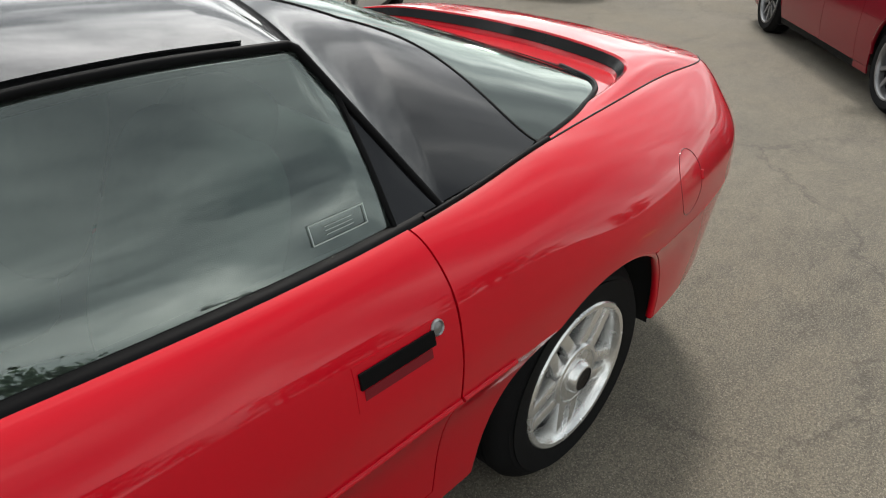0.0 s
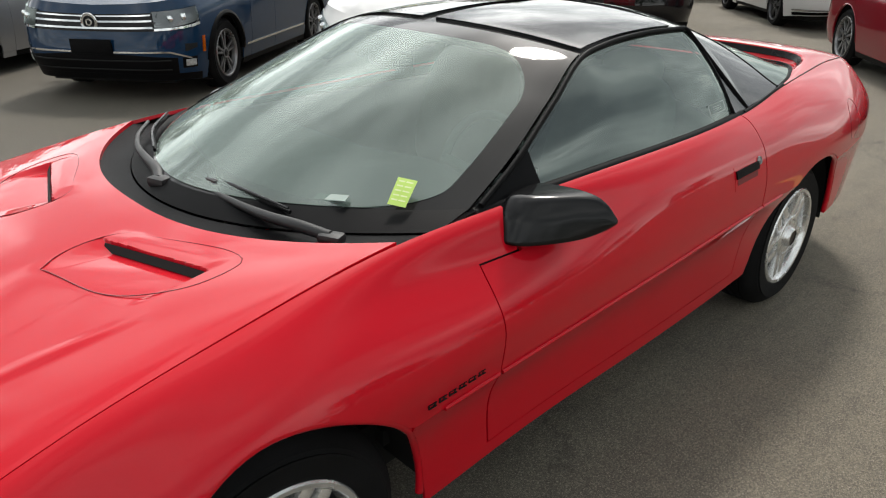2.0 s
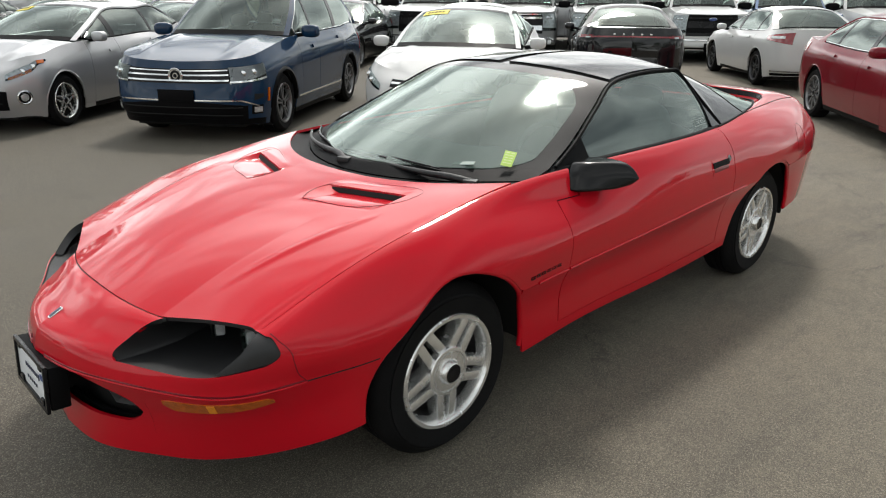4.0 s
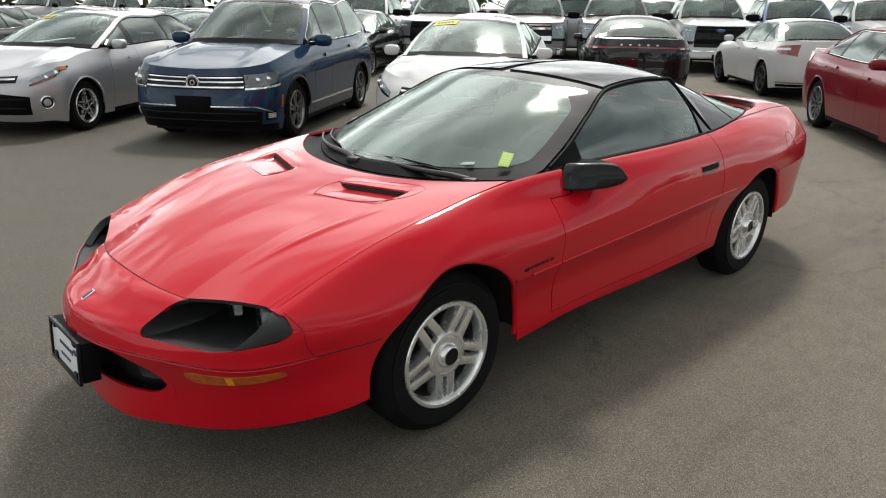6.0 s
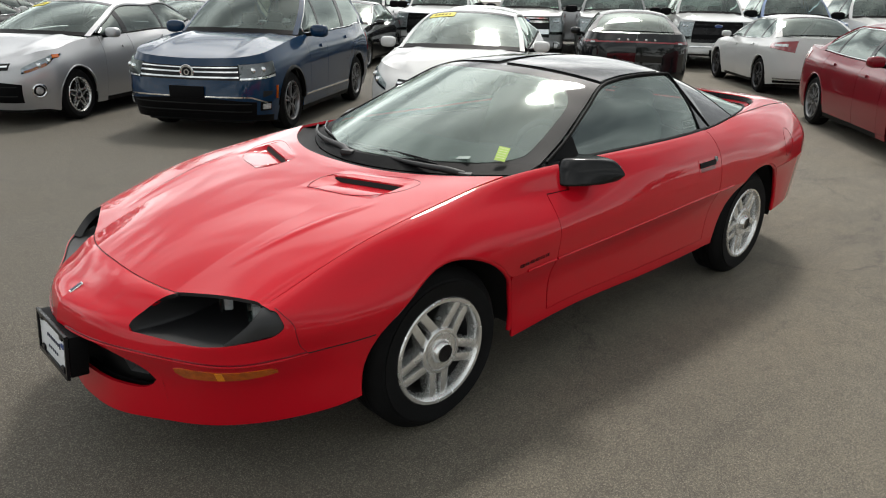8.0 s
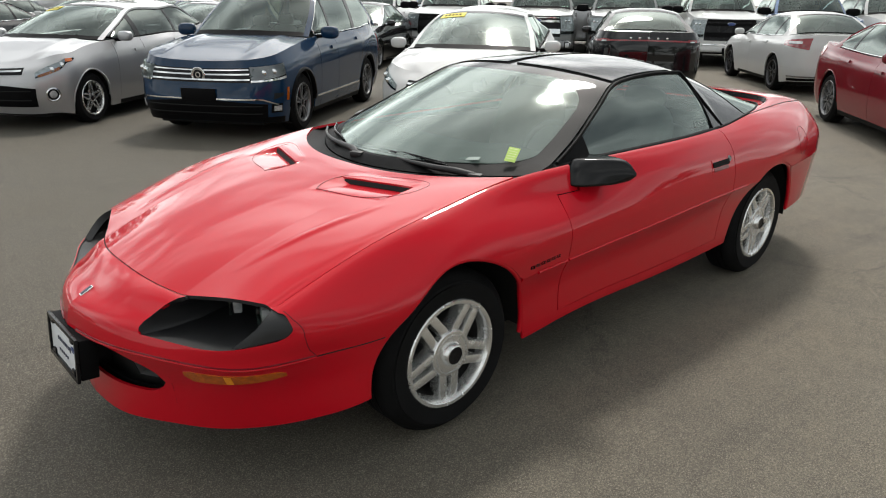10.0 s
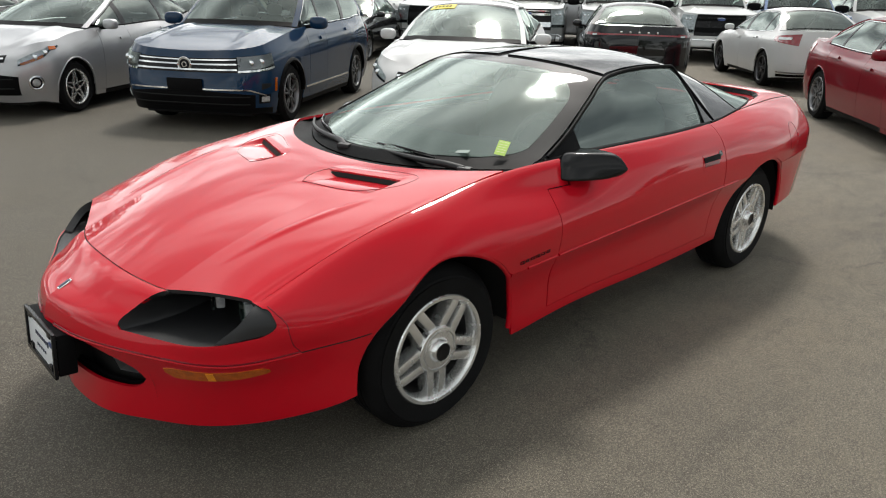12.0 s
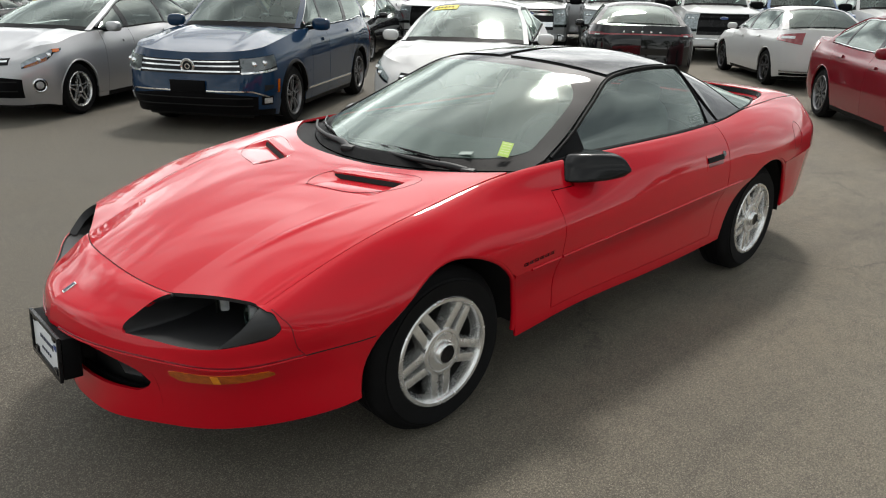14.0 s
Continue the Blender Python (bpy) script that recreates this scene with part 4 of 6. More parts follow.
    ring = [S.at(np.array([S.u_of(-2.93 + .078 * math.cos(a), 3.2)]), S.v_of(np.array([fu]), np.array([.80 + .082 * math.sin(a)])))[0] for a in np.linspace(0, 2 * math.pi, 41)]
    tube("fuel_flap_seam", np.array(ring) + np.array([0, -.0004, 0]), 0.0016, DARK_RED, car, sides=6)
    tube("fuel_flap_tab", [S.at(np.array([S.u_of(-3.012, 3.2)]), S.v_of(np.array([fu]), np.array([.80 + dz])))[0] for dz in (-.012, .012)], 0.007, RED, car, sides=8)
    # tail lamps
    both.append(patch(S, "tail_lamp", 17.0, 19.0, 2.15, 3.3, RED_LENS, car, "dark red tail lamp", offset=0.003, n=(14, 6)))
    both.append(patch(S, "side_marker", S.u_of(-3.45), S.u_of(-3.60), 1.25, 1.6, RED_LENS, car, offset=0.003, n=(8, 4)))
    # belly: unseen trays added to block light under the nose, then the underbody
    box("light_block_tray", (.70, 1.06, .02), pose(.36, 0, .225), DARK, car)
    box("light_block_tray", (.23, .50, .02), pose(.832, 0, .222), DARK, car)
    box("underbody", (3.7, 1.3, .16), pose(-1.45, 0, .32), DARK, car)

    # headlamp buckets
    us = np.concatenate([np.linspace(u_h1, 4.7, 36), u_tip - .39 * (1 - np.linspace(.04, 1, 24)) ** 2])
    top = S.at(us, lamp_high(us)) + lamp_brow(us)
    low = S.at(us, lamp_low(us))
    grid = []
    for i in range(len(us)):
        a, b = low[i], top[i]
        hgt = max(b[2] - a[2], 0.003)
        full = min(1.0, hgt / .06)
        back = np.array([b[0] - .19 * full, b[1] - .04 * full, b[2] - .045 - .25 * hgt])
        f1 = a + (back - a) * .25 + np.array([0, 0, -.022]) * full
        f2 = a + (back - a) * .65 + np.array([0, 0, -.028]) * full
        row = [a, a + np.array([-.006, -.003, -.008]) * full, f1, f2, back + np.array([0, 0, -.015]) * full, back + np.array([-.005, 0, .25 * hgt]), b + np.array([-.05 * full, 0, -.006]), b + np.array([0, 0, -.012 * full]), b]
        grid.append(row)
    both.append(sheet("headlamp_bucket", np.array(grid), WORN_BLACK, car, "black recessed headlamp bucket", depth=0, normal_sign=1, flat_angle=40))
    vq = np.linspace(3.02, 4.985, 24)
    right = lamp_outer(vq)
    left_u = np.minimum(np.interp(vq, [3, 5], [3.92, 4.72]), right - .01)
    ff = np.linspace(0, 1, 16)
    fu_ = left_u[None, :] + (right - left_u)[None, :] * ff[:, None]
    both.append(sheet("headlamp_corner", S.at(fu_, np.repeat(vq[None, :], 16, 0)) - S.normal(fu_, np.repeat(vq[None, :], 16, 0)) * .004, WORN_BLACK, car, "flat black outer corner of the headlamp opening", .03, 1))
    # inboard cheek of the bucket
    vq = np.linspace(3.0, 5.0, 20)
    edge_in = S.at(u_h1 - .16 * np.sin((vq - 3) / 2 * math.pi) ** .8, vq)
    sec = np.array(grid[0])
    at_sec = lambda f: np.array([np.interp(f * (len(sec) - 1), range(len(sec)), sec[:, k]) for k in range(3)])
    cheek = []
    for k, p0 in enumerate(edge_in):
        tgt = at_sec(k / 19)
        cheek.append([p0 + (tgt - p0) * f + np.array([0, 0, -.012 * math.sin(math.pi * f)]) for f in np.linspace(0, 1, 7)])
    both.append(sheet("bucket_cheek", np.array(cheek), WORN_BLACK, car, "", 0, -1))
    for yy, w in ((.485, .105), (.625, .085)):
        x0 = float(np.interp(yy, [.40, .72], [.690, .625]))
        m = pose(x0, yy, .624, 0, 0, -24)
        both.append(box("headlamp", (.03, w, .05), m, LAMP_SILVER, car, "rectangular clear headlamp", bevel=.008))
        both.append(box("headlamp_lens", (.012, w + .004, .054), m @ Matrix.Translation((.024, 0, 0)), LENS, car, bevel=.004))
    for o in both:
        mirror(o)

    # hood with its two vents cut in
    rr = np.concatenate([[0, .004, .012, .03, .06], np.linspace(.09, .60, 50)[:-1], np.linspace(.60, 1, 110)])
    qq = np.linspace(-.996, .996, 261)
    g = hood_at(np.repeat(rr[:, None], len(qq), 1), np.repeat(qq[None, :], len(rr), 0))
    g[0, np.abs(qq) < .54, 0] -= .004
    X, Y = g[..., 0], np.abs(g[..., 1])
    # vent: a ramp that dips rearwards to a slot
    xs0 = .02 - .30 * np.clip((Y - .20), 0, 1)
    inside = np.clip((Y - .165) / .07, 0, 1) * np.clip((.515 - Y) / .02, 0, 1)
    ramp = np.clip((xs0 + .17 - X) / .17, 0, 1) * (X > xs0 - .006)
    g[..., 2] -= .024 * inside * ramp**1.3
    lip = np.exp(-((X - (xs0 - .035)) / .03) ** 2) * inside
    g[..., 2] += .003 * lip
    sheet("hood", g, RED, car, "red hood with two sunken vents", .012, -1, flat_angle=24)
    for sgn in (-1, 1):
        ys = np.linspace(.195, .505, 12)
        pts_lo, pts_hi = [], []
        for y in ys:
            x = .02 - .30 * (y - .20) - .002
            z = hood_z(x, y)
            pts_lo.append((x + .010, sgn * y, z - .0215))
            pts_hi.append((x - .001, sgn * y, z - .004))
        gg = np.array([pts_lo, pts_hi])
        sheet("vent_slot", gg, DARK, car, "dark slot of a hood vent", 0, sgn)
        # seam round the vent
        loop = []
        for x, y in ((.165, .205), (.075, .47), (-.045, .545), (-.135, .545), (-.075, .29), (-.02, .185), (.12, .175), (.165, .205)):
            loop.append((x, y))
        lp = np.array(loop)
        ring = spline(lp, np.linspace(0, len(lp) - 1, 70))
        lx, ly = ring[:, 0], ring[:, 1]
        lz = np.array([hood_z(x, y) for x, y in ring])
        tube("vent_frame_seam", np.stack([lx, sgn * ly, lz], 1), .0013, DARK_RED, car, sides=5)
    # dark channel under the hood's edge
    for sgn in (-1, 1):
        e = HERO.at(np.linspace(5.05, 8.05, 60), 5.0) * np.array([1, sgn, 1]) + np.array([0, 0, -.012])
        tube("hood_gap", e, .0055, DARK, car, sides=6)
    e = HERO.at(np.linspace(0, 2.05, 24), 5.0)
    e = np.concatenate([e[::-1] * np.array([1, -1, 1]), e[1:]]) + np.array([-.002, 0, -.006])
    tube("hood_gap", e, .0055, DARK, car, sides=6)
    # emblem on the nose
    thing_part_plate(car)
    # cowl and windscreen
    tt = np.linspace(-1, 1, 61)
    a = hood_at(np.full(61, 1.0), tt) + np.array([.002, 0, -.012])
    b = roof_at(np.full(61, .02), tt * .985) + np.array([0, 0, .0])
    c = a * .45 + b * .55 + np.array([0, 0, -.017])
    sheet("cowl", np.stack([a, a * .75 + b * .25 + np.array([0, 0, -.018]), c + np.array([.004, 0, -.005])]), TRIM, car, "black plastic cowl panel", .02, -1)
    sheet("windscreen_border", np.stack([c, c * .5 + b * .5 + np.array([0, 0, .001]), b]), TRIM, car, "black printed border of the windscreen", .004, -1)
    roof_piece("windscreen_border", -.0, .06, -.97, .97, FRIT, car, "black printed border of the windscreen", lift=-.002)
    def ws_side(s):
        k = min(1.0, max(0.0, 1 - (s - .05) / .42))
        k2 = max(0.0, (s - 1.75) / .93)
        return .900 - .17 * (1 - math.sqrt(max(0, 1 - k**2.2))) - .30 * (1 - math.sqrt(max(0, 1 - min(1, k2) ** 2)))
    roof_piece("windscreen", .05, 2.68, lambda s: -ws_side(s), ws_side, GLASS, car, "sloping tinted windscreen reflecting cloudy sky", lift=.0015, depth=.004, n=(60, 40))
    for sgn in (-1, 1):
        lo, hi = (lambda s: ws_side(s) - .004, .985) if sgn > 0 else (-.985, lambda s: .004 - ws_side(s))
        roof_piece("windscreen_border", .02, 2.96, lo, hi, FRIT, car, n=(60, 10))
        # sail panel
        def seam(s):
            return float(smooth(s, [6.55, 7.2, 8.0, 8.6, 9.2, 9.8, 10.05], [.42, .43, .46, .51, .64, .92, .992]))
        if sgn > 0:
            roof_piece("sail_panel", 6.55, 10.05, seam, .995, BLACK_PAINT, car, "gloss black sail panel", n=(50, 18), gap=.003)
        else:
            roof_piece("sail_panel", 6.55, 10.05, -.995, lambda s: -seam(s), BLACK_PAINT, car, "gloss black sail panel", n=(50, 18), gap=.003)
        sv = np.linspace(6.9, 10.02, 50)
        tube("hatch_gap", roof_at(sv, np.array([seam(v) for v in sv]) - .003) * np.array([1, sgn, 1]), .003, DARK, car, sides=6)
        # lift-out roof panel
        lo, hi = (.055, .975) if sgn > 0 else (-.975, -.055)
        roof_piece("roof_panel", 3.12, 5.72, lo, hi, BLACK_PAINT, car, "gloss black lift-out roof panel", lift=.004, gap=.004)
    roof_piece("windscreen_border", 2.60, 2.96, -.98, .98, FRIT, car, n=(8, 40))
    roof_piece("roof_frame", 2.90, 6.62, -.98, .98, BLACK_PAINT, car, "black roof frame with centre bar", lift=-.006)

    def seam2(s):
        return float(smooth(s, [6.55, 7.2, 8.0, 8.6, 9.2, 9.8, 10.05], [.42, .43, .46, .51, .64, .92, .992])) - .005
    roof_piece("hatch_glass", 6.6, 12.95, lambda s: -seam2(s), seam2, GLASS_DARK, car, "large curved hatch glass", n=(60, 40), lift=-.001)
    roof_piece("hatch_border", 6.6, 7.0, lambda s: -seam2(s), seam2, TRIM_GLOSS, car, n=(8, 30), lift=.001)
    roof_piece("hatch_border", 12.2, 13, -.985, .985, TRIM_GLOSS, car, n=(8, 30), lift=.001)
    for sgn in (1, -1):
        tube("hatch_seal", roof_at(np.linspace(10.0, 13.0, 30), np.full(30, .99)) * np.array([1, sgn, 1]), .008, TRIM, car, sides=6)
    # dark lining under the roof
    roof_piece("headliner", 2.95, 6.7, -.97, .97, SEAT_CLOTH, car, lift=-.03, depth=0)

    # side windows
    for sgn in (1, -1):
        xs = np.concatenate([np.linspace(-.905, -1.915, 36), np.linspace(-1.922, -1.968, 6)])
        su = np.array([float(np.interp(-x, [.66, .83, 1.07, 1.29, 1.42, 1.64, 1.915, 2.01, 2.106], range(9))) for x in xs])
        te = roof_at(su, np.ones(len(su)))
        ub = np.array([S.u_of(x, 5.0) for x in xs])
        be = S.at(ub, np.full(len(ub), 5.0))
        be = be + np.array([0, -.018, .004])
        f = np.linspace(0, 1, 14)
        gg = be[:, None] + (te - be)[:, None] * f[None, :, None]
        tall = (te[:, 2] - be[:, 2])[:, None] / .29
        gg[..., 1] += .026 * np.clip(tall, .1, 1.2) ** 1.7 * np.sin(np.pi * f)[None, :] - .006
        gg[..., 1] *= sgn
        sheet("side_window", gg, SIDE_GLASS, car, "tinted side window reflecting clouds", .004, sgn)
        if sgn > 0:
            def on_glass(x, f):
                return np.array([smooth(f * 13, range(14), gg[int(np.argmin(np.abs(xs - x))), :, k]) for k in range(3)]) + np.array([0, .0035, .001])
            ends = (-1.795, -1.905)
            for f0, f1 in ((.085, .092), (.185, .192)):
                sheet("glass_label", [[on_glass(x, f) for f in (f0, f1)] for x in np.linspace(*ends, 5)], ETCH, car, depth=0)
            for x in ends:
                sheet("glass_label", [[on_glass(x, f) + np.array([dx, 0, 0]) for f in (.085, .192)] for dx in (.001, -.001)], ETCH, car, depth=0)
            for f0 in (.115, .135, .155):
                sheet("glass_label", [[on_glass(x, f) for f in (f0, f0 + .004)] for x in (-1.815, -1.885)], ETCH, car, depth=0)
        # black plate ahead of the window
        xs1 = np.linspace(-.665, -.90, 14)
        su1 = np.array([float(np.interp(-x, [.66, .83, 1.07], [0, 1, 2])) for x in xs1])
        te1 = roof_at(su1, np.ones(14))
        be1 = S.at(np.array([S.u_of(x, 5.0) for x in xs1]), np.full(14, 5.0)) + np.array([0, -.010, .004])
        te1[:, 2] = np.maximum(te1[:, 2], be1[:, 2] + .003)
        g1 = be1[:, None] + (te1 - be1)[:, None] * np.linspace(0, 1, 6)[None, :, None]
        g1[..., 1] *= sgn
        sheet("corner_plate", g1, TRIM, car, "black plate behind the door mirror", .006, sgn)
        # black corner behind the window
        xs2 = np.linspace(-1.964, -2.104, 12)
        su2 = np.array([float(np.interp(-x, [1.915, 2.01, 2.106], [6, 7, 8])) for x in xs2])
        te2 = roof_at(su2, np.ones(12))
        be2 = S.at(np.array([S.u_of(x, 5.0) for x in xs2]), np.full(12, 5.0)) + np.array([0, -.014, .004])
        gg = be2[:, None] + (te2 - be2)[:, None] * np.linspace(0, 1, 6)[None, :, None]
        gg[..., 1] *= sgn
        sheet("corner_trim", gg, BLACK_PAINT, car, "gloss black corner trim", .006, sgn)
        divider = [be[-1] * np.array([1, sgn, 1]), gg[0, -1]]
        bow = (np.array(divider[0]) + np.array(divider[1])) / 2 + np.array([.002, .010 * sgn, 0])
        tube("window_seal", [divider[0], bow, divider[1]], .006, TRIM, car, sides=6, smooth_steps=10)
        # seals
        e = roof_at(np.linspace(.12, 8.0, 90), np.ones(90)) * np.array([1, sgn, 1])
        tube("window_seal", e + np.array([0, .004 * sgn, -.004]), .0085, TRIM, car, "black rubber window seal", sides=8)
        inner = roof_at(np.linspace(.9, 6.2, 60), np.ones(60)) * np.array([1, sgn, 1]) + np.array([-.012, -.004 * sgn, -.026])
        tube("window_seal", inner, .007, TRIM_GLOSS, car, sides=8)
        ubs = np.linspace(S.u_of(-.66, 5.0), S.u_of(-2.04, 5.0), 50)
        bs = S.at(ubs, np.full(50, 5.0))
        strip = np.stack([bs + np.array([0, .002, -.004]), bs + np.array([0, -.003, .003]), bs + np.array([0, -.010, .007]), bs + np.array([0, -.024, .007])], 1) * np.array([1, sgn, 1])
        sheet("belt_seal", strip, TRIM, car, "matt black belt seal", 0, sgn)
        us_g = np.linspace(S.u_of(-2.03, 5.0), 13.1, 24)
        tube("sail_gasket", (S.at(us_g, np.full(24, 5.0)) + np.array([0, -.004, .002])) * np.array([1, sgn, 1]), .006, TRIM, car, sides=8)
        us_d = np.linspace(13.1, 16.3, 40)
        tube("deck_seam", (S.at(us_d, np.full(40, 5.0)) + np.array([0, .001, .0005])) * np.array([1, sgn, 1]), .0024, DARK, car, sides=6)
        # door mirror
        mirror_shell(car, sgn)

    # deck, spoiler
    uu = np.linspace(13.0, 19.0, 50)
    O = S.at(uu, np.full(50, 5.0))
    kn = [13.0, 14.0, 14.6, 15.2, 16.0, 17.0, 19.0]
    ridge_i = np.stack([smooth(uu, kn, [-2.47, -2.80, -3.0, -3.13, -3.20, -3.245, -3.265]), smooth(uu, kn, [.712, .632, .588, .53, .42, .24, 0]), smooth(uu, kn, [.988, .997, 1.006, 1.012, 1.016, 1.018, 1.018])], 1)
    drop = np.stack([smooth(uu, kn, [-2.468, -2.79, -2.98, -3.105, -3.175, -3.22, -3.24]), smooth(uu, kn, [.711, .622, .570, .510, .40, .228, 0]), smooth(uu, kn, [.985, .985, .975, .970, .968, .966, .966])], 1)
    floor_p = np.stack([smooth(uu, kn, [-2.46, -2.72, -2.87, -2.98, -3.03, -3.055, -3.06]), smooth(uu, kn, [.708, .635, .565, .48, .36, .20, 0]), smooth(uu, kn, [.983, .980, .974, .970, .968, .966, .966])], 1)
    up = np.array([0, 0, 1.0])
    arch = np.interp(uu, [13, 14.5, 16, 19], [0, .004, .012, .014])[:, None]
    mids = [O + (ridge_i - O) * f + up * arch * math.sin(math.pi * f) * 1.3 for f in (.12, .3, .5, .7, .88)]
    sp = np.stack([O + np.array([0, 0, .001])] + mids + [ridge_i, ridge_i * .6 + drop * .4 + up * .004, drop, floor_p], 1)
    left = sheet("rear_deck", sp, RED, car, "red rear deck with ducktail spoiler", 0, 1, flat_angle=40)
    mirror(left)
    k0 = int(np.argmin(np.abs(uu - 14.4)))
    # shade under the overhanging lip, put in as a black strip
    shade_strip = np.stack([ridge_i[k0:] * .85 + drop[k0:] * .15, ridge_i[k0:] * .25 + drop[k0:] * .75], 1) + np.array([.004, -.004, .003])
    mirror(sheet("spoiler_shade", shade_strip, TRIM_GLOSS, car, "black strip that paints the shade under the spoiler lip", 0, 1))
    sheet("spoiler_shade", shade_strip, TRIM_GLOSS, car, "black strip that paints the shade under the spoiler lip", 0, 1)
    interior(car)
    for wx, wr in ((0.0, 0), (-2.576, 0)):
        wheel(car, (wx, .737, .328), .328, .213, .210, "split", ALLOY)
        wheel(car, (wx, -.737, .328), .328, .213, .210, "split", ALLOY, flip=True)
    wipers(car)
    # fender badge: worn black letter bars
    for k in range(6):
        x = -.372 - .032 * k
        u = S.u_of(x, 2.4)
        p = S.at(np.array([u]), S.v_of(np.array([u]), np.array([.603])))[0]
        bm = bmesh.new()
        for dz, w in ((.0048, .024), (-.0048, .024)):
            box_bm(bm, (w, .003, .0026), pose(p[0], p[1] + .002, p[2] + dz + .002 * k), .0)
        box_bm(bm, (.0032, .003, .0115), pose(p[0] + (.009 if k % 2 else -.007), p[1] + .002, p[2] + .002 * k), .0)
        box_bm(bm, (.0032, .003, .0115), pose(p[0] + (-.004 if k % 2 else .011), p[1] + .002, p[2] + .002 * k), .0)
        part("badge_letter", bm, TRIM_GLOSS, car, "black letter bars of the fender badge", smooth=False)
    # stickers on the windscreen
    q = np.array([(-.508, .600, .951), (-.535, .635, .944), (-.597, .611, .990), (-.567, .574, .998)]) + np.array([.006, .0, .010])
    sheet("inspection_sticker", np.array([[q[0], q[3]], [q[1], q[2]]]), STICKER, car, "yellow-green paper sticker inside the windscreen", .001, 1)
    bm = bmesh.new()
    for k in range(5):
        f0 = .15 + .17 * k
        a, b = q[0] + (q[3] - q[0]) * f0, q[1] + (q[2] - q[1]) * f0
        for g0, g1 in ((.12, .45), (.52, .88)):
            vs = [a + (b - a) * g0, a + (b - a) * g1, a + (b - a) * g1 + (q[3] - q[0]) * .05, a + (b - a) * g0 + (q[3] - q[0]) * .05]
            bm.faces.new([bm.verts.new(v + np.array([.002, .002, .003])) for v in vs])
    part("sticker_print", bm, STICKER_INK, car, smooth=False)


def thing_part_plate(car):
    """Nose emblem and the dealer plate in its black frame."""
    box("nose_emblem", (.052, .022, .008), pose(1.005, 0, .595, 0, 27, 0), CHROME, car, "small metal bow emblem", bevel=.003)
    box("emblem_inlay", (.044, .015, .009), pose(1.005, 0, .596, 0, 27, 0), PLATE_INK, car, bevel=.002)
    # dealer plate and bracket
    c = pose(1.108, 0, .412, 0, -4, 0)
    box("plate_bracket", (.06, .325, .150), c @ Matrix.Translation((-.036, 0, .0)), TRIM, car, "black plate bracket", bevel=.006)
    plate = box("dealer_plate", (.004, .300, .140), c @ Matrix.Translation((-.003, 0, 0)), PLATE_WHITE, car, "white dealer plate with blue mark", bevel=.001)
    bm = bmesh.new()
    for sy, sz, w, h in ((0, .073, .320, .014), (0, -.074, .320, .018), (.155, 0, .014, .145), (-.155, 0, .014, .145)):
        box_bm(bm, (.012, w, h), c @ Matrix.Translation((.001, sy, sz)), .002)
    for sy in (-.11, .11):
        for sz in (-.056, .060):
            box_bm(bm, (.010, .03, .018), c @ Matrix.Translation((.001, sy, sz)), .003)
    part("plate_frame", bm, TRIM_GLOSS, car, "black plate frame")
    bm = bmesh.new()
    for k in range(8):
        box_bm(bm, (.002, .009, .020 if k == 0 else .013), c @ Matrix.Translation((.001, .080 - .019 * k, .014)), 0)
    part("plate_print", bm, PLATE_INK, car, "printed bars", smooth=False)
    bm = bmesh.new()
    for k in range(5):
        box_bm(bm, (.002, .010, .010), c @ Matrix.Translation((.001, .045 - .022 * k, -.028)), 0)
    part("plate_print", bm, PLATE_INK, car, "printed bars", smooth=False)
    blob("plate_mark", (.002, .040, .022), c @ Matrix.Translation((.001, .112, .026)), PLATE_BLUE, car, power=2)


